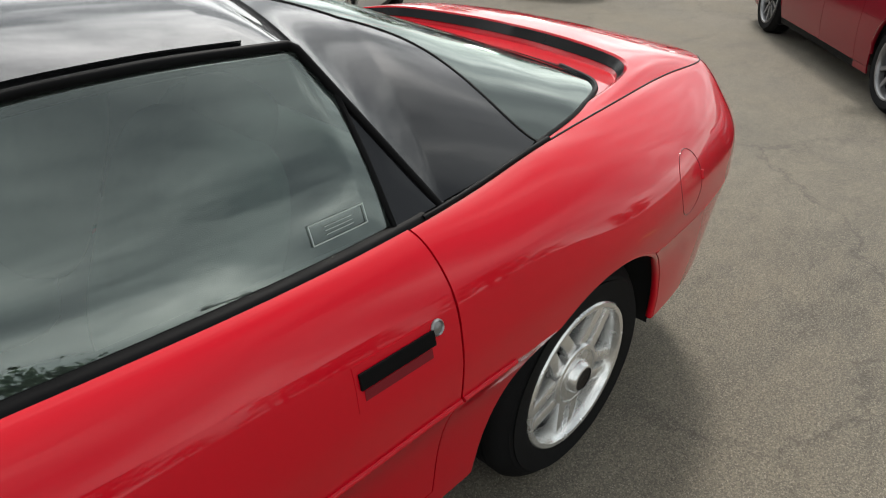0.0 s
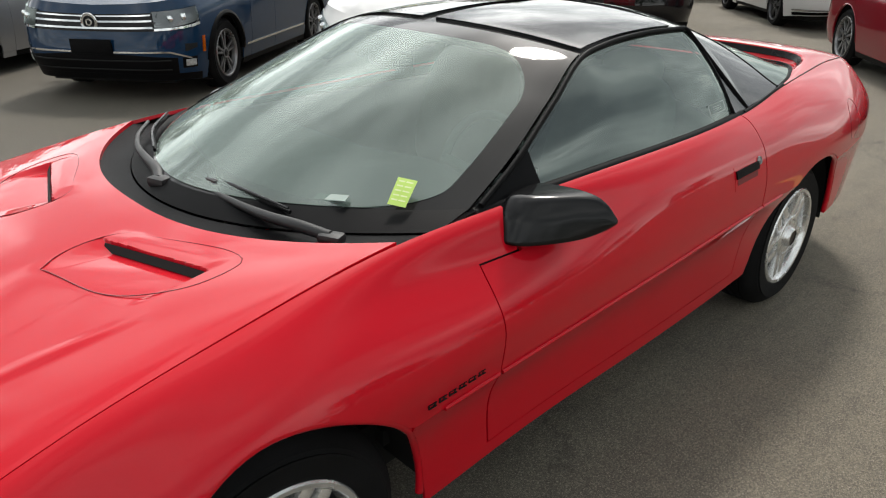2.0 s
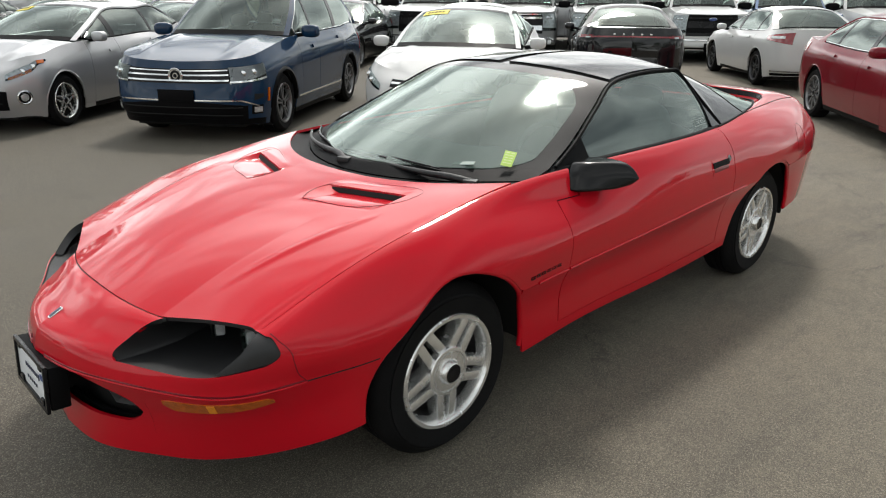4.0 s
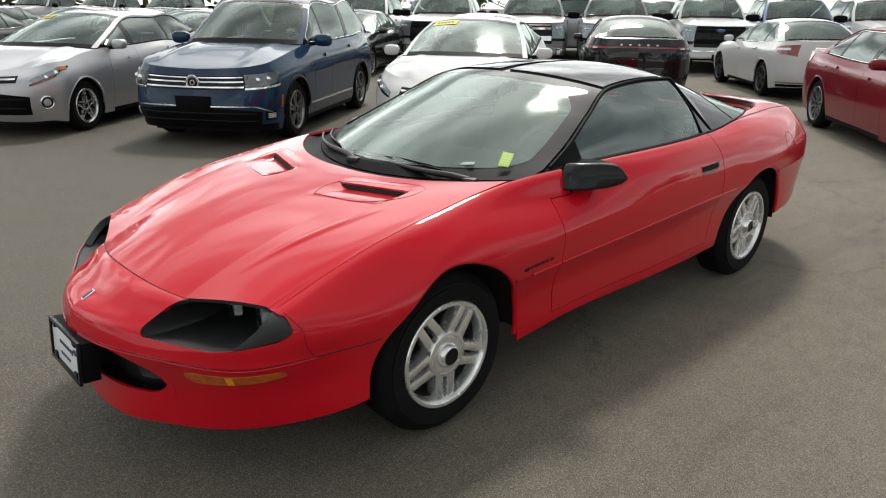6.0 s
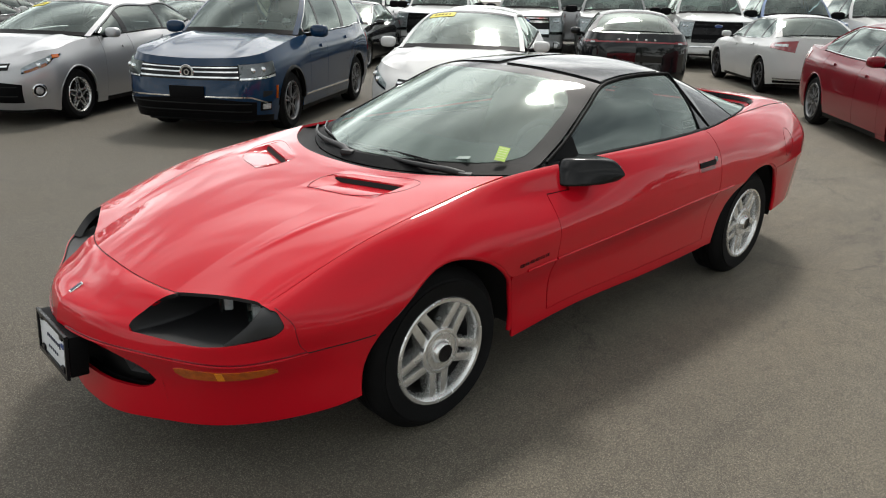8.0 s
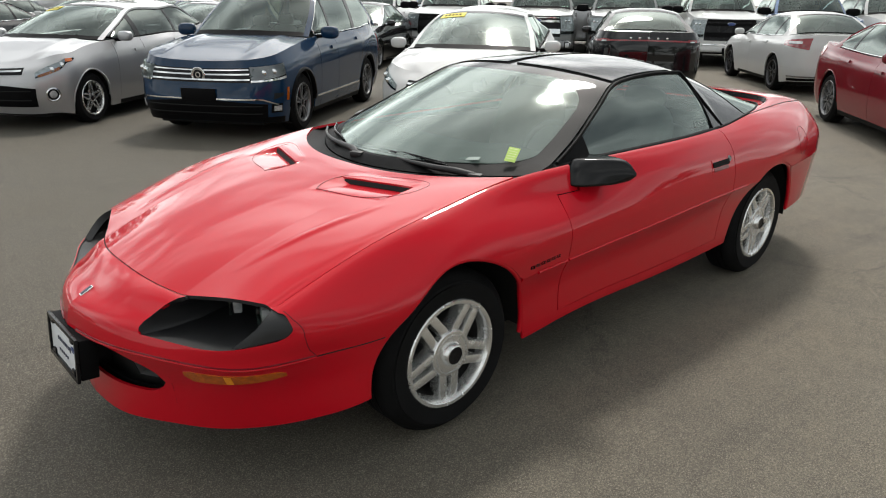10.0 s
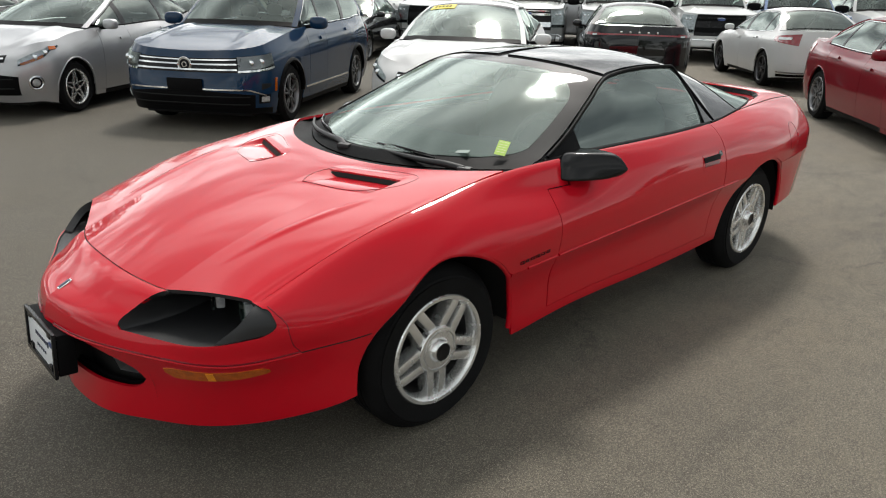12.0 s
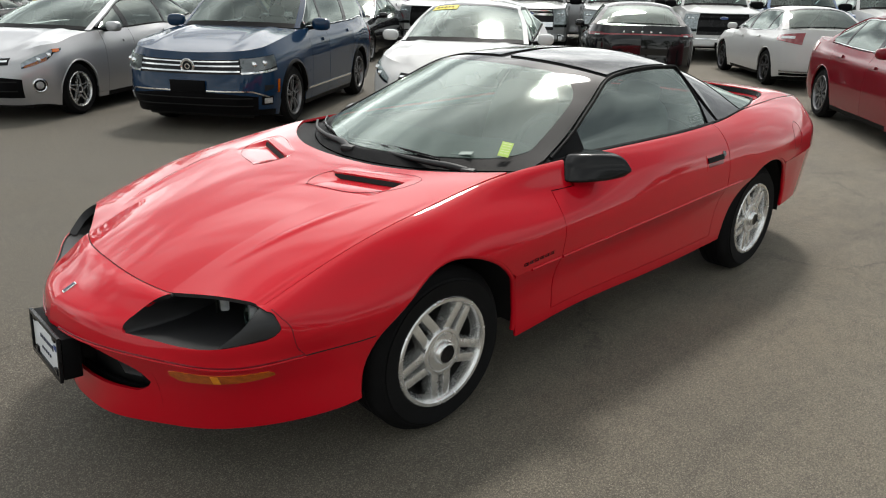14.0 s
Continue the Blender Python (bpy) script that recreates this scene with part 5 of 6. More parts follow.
def mirror_shell(car, sgn):
    """Door mirror: a shell with a flat leaning front that sweeps back to a rounded tip, open side to the rear."""
    ys = np.array([.752, .772, .796, .806, .818, .836, .862, .892, .918, .940, .953, .962, .967])
    front = smooth(ys, [.752, .80, .82, .856, .892, .925, .950, .967], [-.698, -.702, -.713, -.748, -.795, -.850, -.892, -.922])
    low = smooth(ys, [.752, .80, .892, .938, .967], [.855, .853, .859, .872, .898])
    high = smooth(ys, [.752, .80, .86, .91, .945, .967], [.964, .968, .968, .960, .938, .908])
    rows = []
    for y, xf, z0, z1 in zip(ys, front, low, high):
        xr = min(-.898 - .24 * (y - .825), xf - .006)
        h, d = z1 - z0, xf - xr
        r = min(.015, .3 * h, .4 * d)
        lean = min(.045, .45 * d)
        corners = [(xr, z0, .4), (xf, z0 + .004, 1), (xf - lean * .55, z0 + .62 * h, 1.2), (xf - lean * 1.5, z1 - .003, 1.3), (xr, z1, .4)]
        ring = []
        for k, (cx, cz, f) in enumerate(corners):
            p, q, s = np.array(corners[k - 1][:2]), np.array((cx, cz)), np.array(corners[(k + 1) % 5][:2])
            a, b = q + (p - q) * min(.45, r * f / max(np.linalg.norm(p - q), 1e-4)), q + (s - q) * min(.45, r * f / max(np.linalg.norm(s - q), 1e-4))
            for t in np.linspace(0, 1, 6):
                c = a * (1 - t) ** 2 + q * 2 * t * (1 - t) + b * t * t
                ring.append((c[0], y + .022 * (1 - (c[1] - z0) / h) * (.967 - y) / .215, c[1]))
        rows.append(ring)
    dense = []
    for k in range(len(rows[0])):
        dense.append(spline([r[k] for r in rows], np.linspace(0, len(rows) - 1, 31)))
    rows = np.array(dense).transpose(1, 0, 2) * np.array([1, sgn, 1])
    n = rows.shape[1]
    faces = [(j * n + i, j * n + (i + 1) % n, (j + 1) * n + (i + 1) % n, (j + 1) * n + i) for j in range(30) for i in range(n)]
    faces += [tuple(range(n)), tuple(30 * n + i for i in range(n))]
    bm = bmesh.new()
    vs = [bm.verts.new(v) for v in rows.reshape(-1, 3)]
    for f in faces:
        bm.faces.new([vs[i] for i in f])
    return part("door_mirror", bm, MIRROR_BLACK, car, "black wedge-shaped door mirror", flat_angle=75)


def wipers(car):
    """Two wiper arms parked in the cowl."""
    arm = [(-.345, .585, .918), (-.318, .50, .926), (-.296, .40, .926), (-.285, .28, .926), (-.280, .14, .928), (-.272, .02, .930)]
    tube("wiper_arm", arm, [.014, .015, .013, .010, .007, .005], WORN_BLACK, car, "black wiper arm", sides=8, smooth_steps=36)
    blade = np.array([(-.345, .42, .930), (-.318, .16, .936), (-.290, -.13, .930)])
    tube("wiper_blade", blade, .0055, TRIM, car, "black rubber wiper blade", sides=6, smooth_steps=20)
    tube("blade_spine", blade + np.array([.004, 0, .011]), [.003, .006, .003], TRIM_GLOSS, car, sides=6, smooth_steps=20)
    box("blade_clip", (.030, .045, .014), pose(-.305, .12, .944, 0, 0, 6), TRIM_GLOSS, car, bevel=.003)
    box("arm_cap", (.040, .060, .024), pose(-.345, .590, .916, 0, 0, 24), WORN_BLACK, car, bevel=.010)
    arm = [(-.228, -.06, .918), (-.250, -.12, .926), (-.268, -.22, .928), (-.290, -.34, .932), (-.345, -.48, .938), (-.43, -.60, .946)]
    tube("wiper_arm", arm, [.015, .017, .014, .011, .008, .006], WORN_BLACK, car, "black wiper arm", sides=8, smooth_steps=36)
    blade = np.array([(-.318, -.29, .936), (-.405, -.49, .940), (-.52, -.64, .946)])
    tube("wiper_blade", blade, .0055, TRIM, car, "black rubber wiper blade", sides=6, smooth_steps=20)
    tube("blade_spine", blade + np.array([.003, 0, .011]), [.003, .006, .003], TRIM_GLOSS, car, sides=6, smooth_steps=20)
    box("arm_cap", (.045, .065, .030), pose(-.228, -.055, .916, 0, 0, 18), WORN_BLACK, car, bevel=.012)
    box("vin_plate", (.022, .10, .003), Matrix.Translation(roof_at(np.array([.16]), np.array([.62]))[0] + np.array([0, 0, .003])) @ Matrix.Rotation(radians(24), 4, "Y") @ Matrix.Rotation(radians(18), 4, "Z"), ETCH, car, "pale strip under the glass", bevel=0)


def interior(car):
    """Dash, wheel, seats and rear bench, seen dimly through the glass."""
    g = []
    for y in np.linspace(-.70, .70, 25):
        hump = .03 * math.exp(-((y - .37) / .2) ** 2)
        g.append([(-.42 - .22 * (y / .7) ** 2, y, .905), (-.60 - .16 * (y / .7) ** 2, y, .925 + hump), (-.85, y, .915 + hump), (-.95, y, .86), (-.93, y, .62)])
    sheet("dashboard", np.array(g), DASH, car, "dark grey dashboard", 0, 1)
    ring = [(-1.08 + .02 * math.cos(a) - .055 * math.sin(a), .37 + .185 * math.cos(a), .86 + .165 * math.sin(a)) for a in np.linspace(0, 2 * math.pi, 33)]
    tube("steering_wheel", ring, .015, DASH, car, "dark steering wheel", sides=8)
    tube("steering_wheel", [(-1.08, .20, .86), (-1.07, .37, .84), (-1.08, .54, .86)], .02, DASH, car, sides=8)
    for y in (.37, -.37):
        blob("seat_cushion", (.52, .48, .20), pose(-1.45, y, .50, 0, -8, 0), SEAT_CLOTH, car, "grey cloth seat", power=3.5)
        blob("seat_back", (.20, .48, .60), pose(-1.76, y, .80, 0, -20, 0), SEAT_CLOTH, car, power=3.5)
        blob("headrest", (.10, .25, .13), pose(-1.90, y, 1.085, 0, -16, 0), SEAT_CLOTH, car, power=3)
    blob("rear_bench", (.35, 1.15, .45), pose(-2.25, 0, .68, 0, -25, 0), SEAT_CLOTH, car, power=4)
    box("floor_pan", (2.4, 1.36, .05), pose(-1.6, 0, .36), DARK, car)
    box("parcel_shelf", (.7, 1.2, .03), pose(-2.68, 0, .86), DARK, car)
    blob("inner_mirror", (.03, .22, .06), pose(-1.02, 0, 1.165), TRIM, car, "rear-view mirror", power=4)
    tube("mirror_stem", [(-.97, 0, 1.215), (-1.0, 0, 1.175)], .012, TRIM, car)
    for y in (.70, -.70):
        box("door_card", (1.3, .05, .50), pose(-1.36, y, .66), DASH, car, bevel=.01)


hero_car()


# ---- parked cars ----
def car_skin(p):
    """The body side of a parked car from its main measures."""
    fo, wb, w, tail, R = p["fo"], p["wb"], p["w"], -(p["wb"] + p["ro"]), p["r"] + .05
    gc, hf, hc, bf, br, dk = p["gc"], p["hood_front"], p["cowl_z"], p["belt_front"], p["belt_rear"], p["deck"]
    rd = p.get("round", 1.0)
    xs = [fo, fo - .03 * rd, fo - .11 * rd, fo - .30 * rd, R + .04, 0, -R - .04, -wb / 2, -wb + R + .04, -wb, -wb - R - .04, tail + .26 * rd, tail + .10 * rd, tail + .03 * rd, tail]
    ys = [0, .45, .74, .93, .985, 1, 1, 1, 1, 1, .985, .93, .76, .45, 0]
    n = 15

    def level(z, width, front_in, rear_in):
        zz = np.interp(range(n), [0, 3, 4, 6, 8, 10, 11, 14], z) if len(z) == 8 else z
        out = []
        for i in range(n):
            k = max(0, 1 - i / 5.0)
            kr = max(0, 1 - (14 - i) / 5.0)
            out.append((xs[i] - front_in * min(1, k * 1.5) + rear_in * min(1, kr * 1.5), ys[i] * w * width, zz[i]))
        out[3] = (max(out[3][0], out[4][0] + .085), *out[3][1:])
        return out
    nb = p.get("nose_back", .16)
    rise = [hf + (bf - hf) * ((fo - x) / (fo - xs[6])) ** .75 for x in xs[:7]]
    cx = p["cowl_x"]
    mid_z = [z - .13 - .007 * i for i, z in enumerate(rise)]
    back = [8, 10, 11, 14]
    lv = [level([gc + .02, gc, gc - .02, gc - .02, gc - .02, gc, gc + .04, gc + .08], .94, .07, .05),
          level([.40] * 8, .985, .0, .0),
          level([.58, .58, .60, .60, .62, .64, .64, .64], 1.0, .01, .0),
          level(mid_z + list(np.interp(range(7, n), [6] + back, [mid_z[-1], br - .15, br - .16, dk - .18, dk - .16])), .982, .05, .02),
          level(rise + list(np.interp(range(7, n), [6] + back, [bf, (bf + br) / 2, br, dk, dk])), p.get("top_w", .90), nb, .06)]
    return Skin(lv, (0.0, -wb), R, p["r"])


def parked_car(name, label, m, p, group="parked cars"):
    """A parked car with front towards its own +x, front axle over its origin."""
    car = thing(name, label, "car", m, group)
    S = car_skin(p)
    col, w, wb, tail = p["paint"], p["w"], p["wb"], -(p["wb"] + p["ro"])
    n = S.nu
    both = []
    ud = S.u_of(p["cowl_x"] - .20)
    uf, ur = S.u_of(.2, 1.0), S.u_of(-wb - .25, 1.0)
    u_mid, u_end = S.u_of(p.get("b_x", -wb * .47)), S.u_of(-wb + .22)
    both.append(side_panel(S, "front_bumper", 0, uf, 0, 2.0, col, car, gap=0, rows=12))
    both.append(side_panel(S, "front_fender", 0, ud - .003, 2.0, 4.0, col, car, gap=0, rows=12))
    both.append(side_panel(S, "rocker", uf, ud, 0, .25, p.get("low", col), car, gap=.001, rows=4))
    both.append(side_panel(S, "front_fender", uf, ud, .26, 2.0, col, car, gap=.001, rows=10))
    both.append(side_panel(S, "front_door", ud, u_mid, .25, 4.0, col, car, gap=.003, rows=18))
    both.append(side_panel(S, "rear_door", u_mid, u_end, .25, 4.0, col, car, gap=.003, rows=18))
    both.append(side_panel(S, "rocker", ud, u_end, 0, .25, p.get("low", TRIM), car, gap=0, rows=4))
    both.append(side_panel(S, "quarter_panel", u_end, n, 1.4, 4.0, col, car, gap=.002, rows=16))
    both.append(side_panel(S, "rear_bumper", u_end, n, 0, 1.4, col, car, gap=.001, rows=10))
    both.append(side_panel(S, "inner_shell", 4.5, n - 1, .3, 3.9, DARK, car, gap=0, depth=0, offset=-.015, rows=8))
    for wx in S.wheels:
        vs, fs = lathe([(S.radius + .02, -.38), (S.radius + .02, .02)], 30)
        both.append(link("wheel_well", [(x + wx, y + w - .09, max(z + p["r"], .14)) for x, y, z in vs], fs, DARK, car))
        a = np.linspace(0, math.pi, 30)
        us = np.array([S.u_of(wx + S.radius * math.cos(t), 1.0) for t in a])
        zs = p["r"] + S.radius * np.sin(a)
        pts = S.at(us, S.v_of(us, np.maximum(zs, p["gc"] + .06)))
        both.append(tube("arch_lip", pts + np.array([0, -.012, 0]), p.get("lip", .016), TRIM if p.get("clad") else col, car, sides=6))
    # lamps at the corners
    h0, h1, hv0, hv1 = p["lamp"]
    sweep = p.get("lamp_sweep", .5)
    outline = p.get("lamp_shape", lambda s: (sweep * s, 1 - .12 * s))
    both.append(patch(S, "headlamp_back", h0, h1, hv0, hv1, p.get("lamp_mat", LAMP_SILVER), car, offset=.005, depth=.002, n=(14, 6), shape=outline))
    both.append(patch(S, "headlamp_mask", h0, h1, hv0, hv1, TRIM_GLOSS, car, offset=.008, depth=.002, n=(14, 4), shape=lambda s: (outline(s)[0], outline(s)[0] + .10)))
    both.append(patch(S, "headlamp", h0 - .02, h1 + .02, hv0 - .04, hv1 + .04, LENS, car, "clear headlamp", offset=.012, n=(14, 6), shape=outline))
    for k, fr in enumerate((.28, .55)):
        uu0 = h0 + (h1 - h0) * fr
        vv0 = hv0 + (hv1 - hv0) * sum(outline(fr)) / 2
        pp = S.at(np.array([uu0]), np.array([vv0]))[0]
        both.append(blob("lamp_bowl", (.026, .085, .065), Matrix.Translation(pp), CHROME, car, power=2.4, n=(12, 8)))
    if p.get("lamp_chrome"):
        both.append(patch(S, "lamp_trim", h0, h1, hv0, hv0 + .10, CHROME, car, offset=.014, n=(14, 3), shape=lambda s: (s * 3.5 * sweep, 1 + s * 3.5 * sweep)))
    if p.get("amber"):
        a0, a1, av0, av1 = p["amber"]
        both.append(patch(S, "side_marker", a0, a1, av0, av1, AMBER, car, "amber marker", offset=.014, n=(6, 4)))
    if p.get("amber_in"):
        s0, s1 = p["amber_in"]
        both.append(patch(S, "turn_signal", h0 + (h1 - h0) * s0, h0 + (h1 - h0) * s1, hv0, hv1, AMBER, car, "amber corner of the headlamp", offset=.011, depth=.002, n=(8, 4), shape=lambda s: (outline(s0 + (s1 - s0) * s)[0], outline(s0 + (s1 - s0) * s)[0] + .16)))
    f0, f1, fv0, fv1 = p.get("fog", (2.0, 2.45, .75, 1.15))
    if p.get("round_fog"):
        pu, pv = p["round_fog"]
        at0, nn = S.at(np.array([pu]), np.array([pv]))[0], S.normal(np.array([pu]), np.array([pv]))[0]
        mm = Matrix.Translation(Vector(at0)) @ Vector((0, 1, 0)).rotation_difference(Vector(nn)).to_matrix().to_4x4()
        for nm, prof, mt in (("fog_ring", [(.085, -.004), (.086, .008), (.074, .014), (.066, .006)], CHROME), ("fog_bowl", [(.066, .006), (.05, .002), (.0005, .002)], TRIM_GLOSS), ("fog_lamp", [(.046, .003), (.04, .012), (.0005, .014)], LAMP_SILVER)):
            vs, fs = lathe(prof, 24)
            both.append(link(nm, [mm @ Vector(v) for v in vs], fs, mt, car, flat_angle=30))
    else:
        both.append(patch(S, "fog_recess", f0 - .12, f1 + .12, fv0 - .12, fv1 + .12, TRIM if p.get("fog_dark", True) else col, car, offset=.003, n=(8, 5)))
    if not p.get("round_fog"):
        both.append(patch(S, "fog_lamp", f0, f1, fv0, fv1, LAMP_SILVER, car, "small fog lamp", offset=.016, n=(8, 5)))
    if p.get("skirt"):
        both.append(patch(S, "bumper_skirt", 0, 3.6, .02, .34, TRIM, car, "black plastic bumper skirt", offset=.006, n=(20, 4)))
    if p.get("intake"):
        i0, i1, iv0, iv1 = p["intake"]
        both.append(patch(S, "side_intake", i0, i1, iv0, iv1, DARK, car, "dark side intake", offset=.003, depth=.002, n=(8, 4), shape=lambda s: (.35 * s, 1 - .15 * s)))
    # tail lamps
    t0, t1, tv0, tv1 = p["tail_lamp"]
    both.append(patch(S, "tail_lamp", n - t1, n - t0, tv0, tv1, RED_LENS, car, "red tail lamp", offset=.008, n=(14, 6), shape=p.get("tail_shape", lambda s: (.0, 1.0))))
    # handles and door seams
    for hx in (-.02, -wb * .36):
        x0 = p.get("b_x", -wb * .47) + .25 if hx == -.02 else -wb + .62
        both.append(patch(S, "door_handle", S.u_of(x0, 3.0), S.u_of(x0 - .20, 3.0), 2.92, 3.08, p.get("handle", col), car, offset=.022, n=(8, 4)))
    if p.get("side_chrome"):
        both.append(patch(S, "sill_trim", S.u_of(-.48), S.u_of(-wb + .48), .86, .96, CHROME, car, offset=.008, n=(30, 3)))
    for o in both:
        mirror(o)
    # grille
    g0, gv0, gv1 = p["grille"]
    bars = p.get("bars", 3)
    for sgn in (1, -1):
        made = [patch(S, "grille", 0, g0, gv0, gv1, TRIM_GLOSS, car, "black grille", offset=.004, n=(14, 6))]
        for k in range(bars):
            v = gv0 + (gv1 - gv0) * (k + .5) / bars
            made.append(patch(S, "grille_bar", 0, g0 * .97, v - p.get("bar_w", .05), v + p.get("bar_w", .05), p.get("bar", CHROME), car, offset=.014, n=(14, 3)))
        l0, lv0, lv1 = p["lower_grille"]
        made.append(patch(S, "lower_grille", 0, l0, lv0, lv1, TRIM, car, "black lower grille", offset=.004, n=(14, 5), shape=lambda s: (0, 1 - .25 * s)))
        for k in range(2):
            v = lv0 + (lv1 - lv0) * (k + .7) / 2.6
            made.append(patch(S, "lower_bar", 0, l0 * .9, v - .03, v + .03, DARK, car, offset=.010, n=(10, 3)))
        if p.get("lip_chrome"):
            c0, cv = p["lip_chrome"]
            made.append(patch(S, "bumper_trim", 0, c0, cv, cv + .09, p.get("lip_mat", CHROME), car, offset=.012, n=(16, 3), shape=lambda s: (-2.5 * max(0, s - .72) * 6, 1 - 2.5 * max(0, s - .72) * 6)))
        if sgn < 0:
            for o in made:
                mirror(o)
                bpy.data.objects.remove(o)
    pz = float(S.at(np.array([0.0]), np.array([p.get("plate_v", 1.5)]))[0][2])
    px = float(S.at(np.array([0.0]), np.array([p.get("plate_v", 1.5)]))[0][0])
    box("front_plate", (.02, .42 if p.get("wide_plate") else .32, .13), pose(px + .010, 0, pz), p.get("plate_mat", TRIM), car, "blank plate holder", bevel=.004)
    if p.get("badge"):
        bz = float(S.at(np.array([0.0]), np.array([p["badge"]]))[0][2])
        bx = float(S.at(np.array([0.0]), np.array([p["badge"]]))[0][0])
        if p.get("badge_kind") == "round":
            vs, fs = lathe([(.084, 0), (.086, .006), (.078, .010), (.072, .006), (.0005, .006)], 28)
            mm = pose(bx + .010, 0, bz) @ Matrix.Rotation(radians(-90), 4, "Z")
            link("badge_ring", [mm @ Vector(v) for v in vs], fs, CHROME, car, "round metal badge", flat_angle=30)
            vs, fs = lathe([(.058, .007), (.0005, .0072)], 24)
            link("badge_field", [mm @ Vector(v) for v in vs], fs, TRIM_GLOSS, car)
            vs, fs = lathe([(.034, .008), (.032, .012), (.020, .012), (.018, .008)], 24)
            link("badge_disc", [mm @ Vector(v) for v in vs], fs, CHROME, car, flat_angle=30)
        else:
            blob("badge", (.014, .20, .075), pose(bx + .012, 0, bz), PLATE_BLUE, car, "oval blue badge", power=2)
            blob("badge_ring", (.010, .215, .088), pose(bx + .010, 0, bz), CHROME, car, power=2)

    # hood
    uc = S.u_of(p["cowl_x"], 4.0)
    r, q = np.linspace(0, 1, 30), np.linspace(-.995, .995, 41)
    T_side = S.at(3 + (uc - 3) * r, np.full(30, 4.0))
    nose_u = np.linspace(0, 3, 200)
    T_front = S.at(np.interp(np.abs(q) * T_side[0, 1], S.at(nose_u, 4.0)[:, 1], nose_u), np.full(41, 4.0))
    bow = p.get("hood_bow", .03)
    g = np.zeros((30, 41, 3))
    fz, cz = p["hood_front"], p["cowl_z"]
    cfx, ccx = float(S.levels[4][0][0]), p["cowl_x"] + .16
    for i in range(30):
        k = r[i]
        cxx = cfx + (ccx - cfx) * k
        czz = fz + (cz + bow - fz) * (1 - (1 - k) ** 1.7)
        sx, sy, sz = T_side[i]
        aq = np.abs(q)
        crease = .012 * np.exp(-((aq - .62) / .07) ** 2) * min(1, k * 5)
        pt = np.stack([cxx + (sx - cxx) * aq**2, q * sy, czz + (sz - czz) * aq**3 + crease], 1)
        if i == 0:
            base0 = pt.copy()
            fr = T_front * np.stack([np.ones(41), np.sign(q + 1e-9), np.ones(41)], 1)
        g[i] = pt + (fr - base0) * (1 - k) ** 2.5
    sheet("hood", g, col, car, "", .012, -1, flat_angle=60)
    # roof shell
    cx, rz = p["cowl_x"], p["roof_z"]
    wt, rr, rb = p["ws_top"], p["roof_rear"], p["glass_base"]
    dk = p["deck"]
    cw = p.get("top_w", .90) * w
    rw = p["roof_w"]
    mid = [(cx + .16, 0, cz + bow), ((cx + .16 + wt) / 2, 0, (cz + bow + rz) / 2 + .035), (wt, 0, rz - .025), ((wt + rr) / 2, 0, rz + .01), (rr, 0, rz - .03), ((rr + rb) / 2, 0, (rz + p["glass_z"]) / 2 + .02), (rb, 0, p["glass_z"])]
    bel = p["belt_rear"]
    edge = [(cx - .10, cw * .965, p["belt_front"] + .01), ((cx - .10 + wt) / 2 - .08, (cw + rw) / 2, (p["belt_front"] + rz) / 2 - .01), (wt - .12, rw, rz - .085), ((wt + rr) / 2, rw + .01, rz - .065), (rr + .02, rw - .01, rz - .095),
            ((rr + rb) / 2 + .05, (cw + rw) / 2 - .02, (rz + bel) / 2 - .03), (rb + p.get("c_lead", .10), cw * .955, bel + .01)]

    def shell(s, t):
        s, t = np.broadcast_arrays(np.asarray(s, float), np.asarray(t, float))
        sh, s, t = s.shape, s.ravel(), t.ravel()
        c, e = spline(mid, s), spline(edge, s)
        at_ = np.abs(t)
        return np.stack([c[:, 0] + (e[:, 0] - c[:, 0]) * at_**2, e[:, 1] * t, c[:, 2] + (e[:, 2] - c[:, 2]) * at_**2.6], 1).reshape(*sh, 3)

    def piece(nm, s0, s1, t0, t1, mat, lb="", k=(16, 24), lift=0.0, depth=.008):
        s, t = np.linspace(s0, s1, k[0]), np.linspace(t0, t1, k[1])
        gg = shell(np.repeat(s[:, None], k[1], 1), np.repeat(t[None, :], k[0], 0))
        gg[..., 2] += lift
        return sheet(nm, gg, mat, car, lb, depth, -1)
    piece("windscreen", .06, 1.90, -.93, .93, CAR_GLASS, "windscreen reflecting the sky")
    piece("windscreen_border", .0, .16, -.95, .95, TRIM, lift=.002)
    piece("windscreen_border", 1.80, 1.98, -.93, .93, TRIM_GLOSS, lift=.002)
    piece("roof", 1.92, 4.05, -1, 1, p.get("roof_mat", col))
    for a0, a1 in ((.925, 1.0), (-1.0, -.925)):
        piece("front_pillar", 0, 2.0, a0, a1, col, k=(16, 5), lift=.002)
        piece("rear_pillar", 4.0, 6.0, a0 if a0 > 0 else -1.0, a1 if a0 > 0 else -.86, col, k=(16, 6), lift=.002) if a0 < 0 else piece("rear_pillar", 4.0, 6.0, .86, 1.0, col, k=(16, 6), lift=.002)
    piece("rear_glass", 4.02, 5.9, -.88, .88, GLASS_DARK, "rear window")
    piece("rear_glass_border", 4.0, 4.2, -.88, .88, TRIM_GLOSS, lift=.002)
    # deck or tailgate top
    ub = S.u_of(rb + p.get("c_lead", .10), 4.0)
    r2 = np.linspace(0, 1, 16)
    Tb = S.at(ub + (n - 3 - ub) * r2, np.full(16, 4.0))
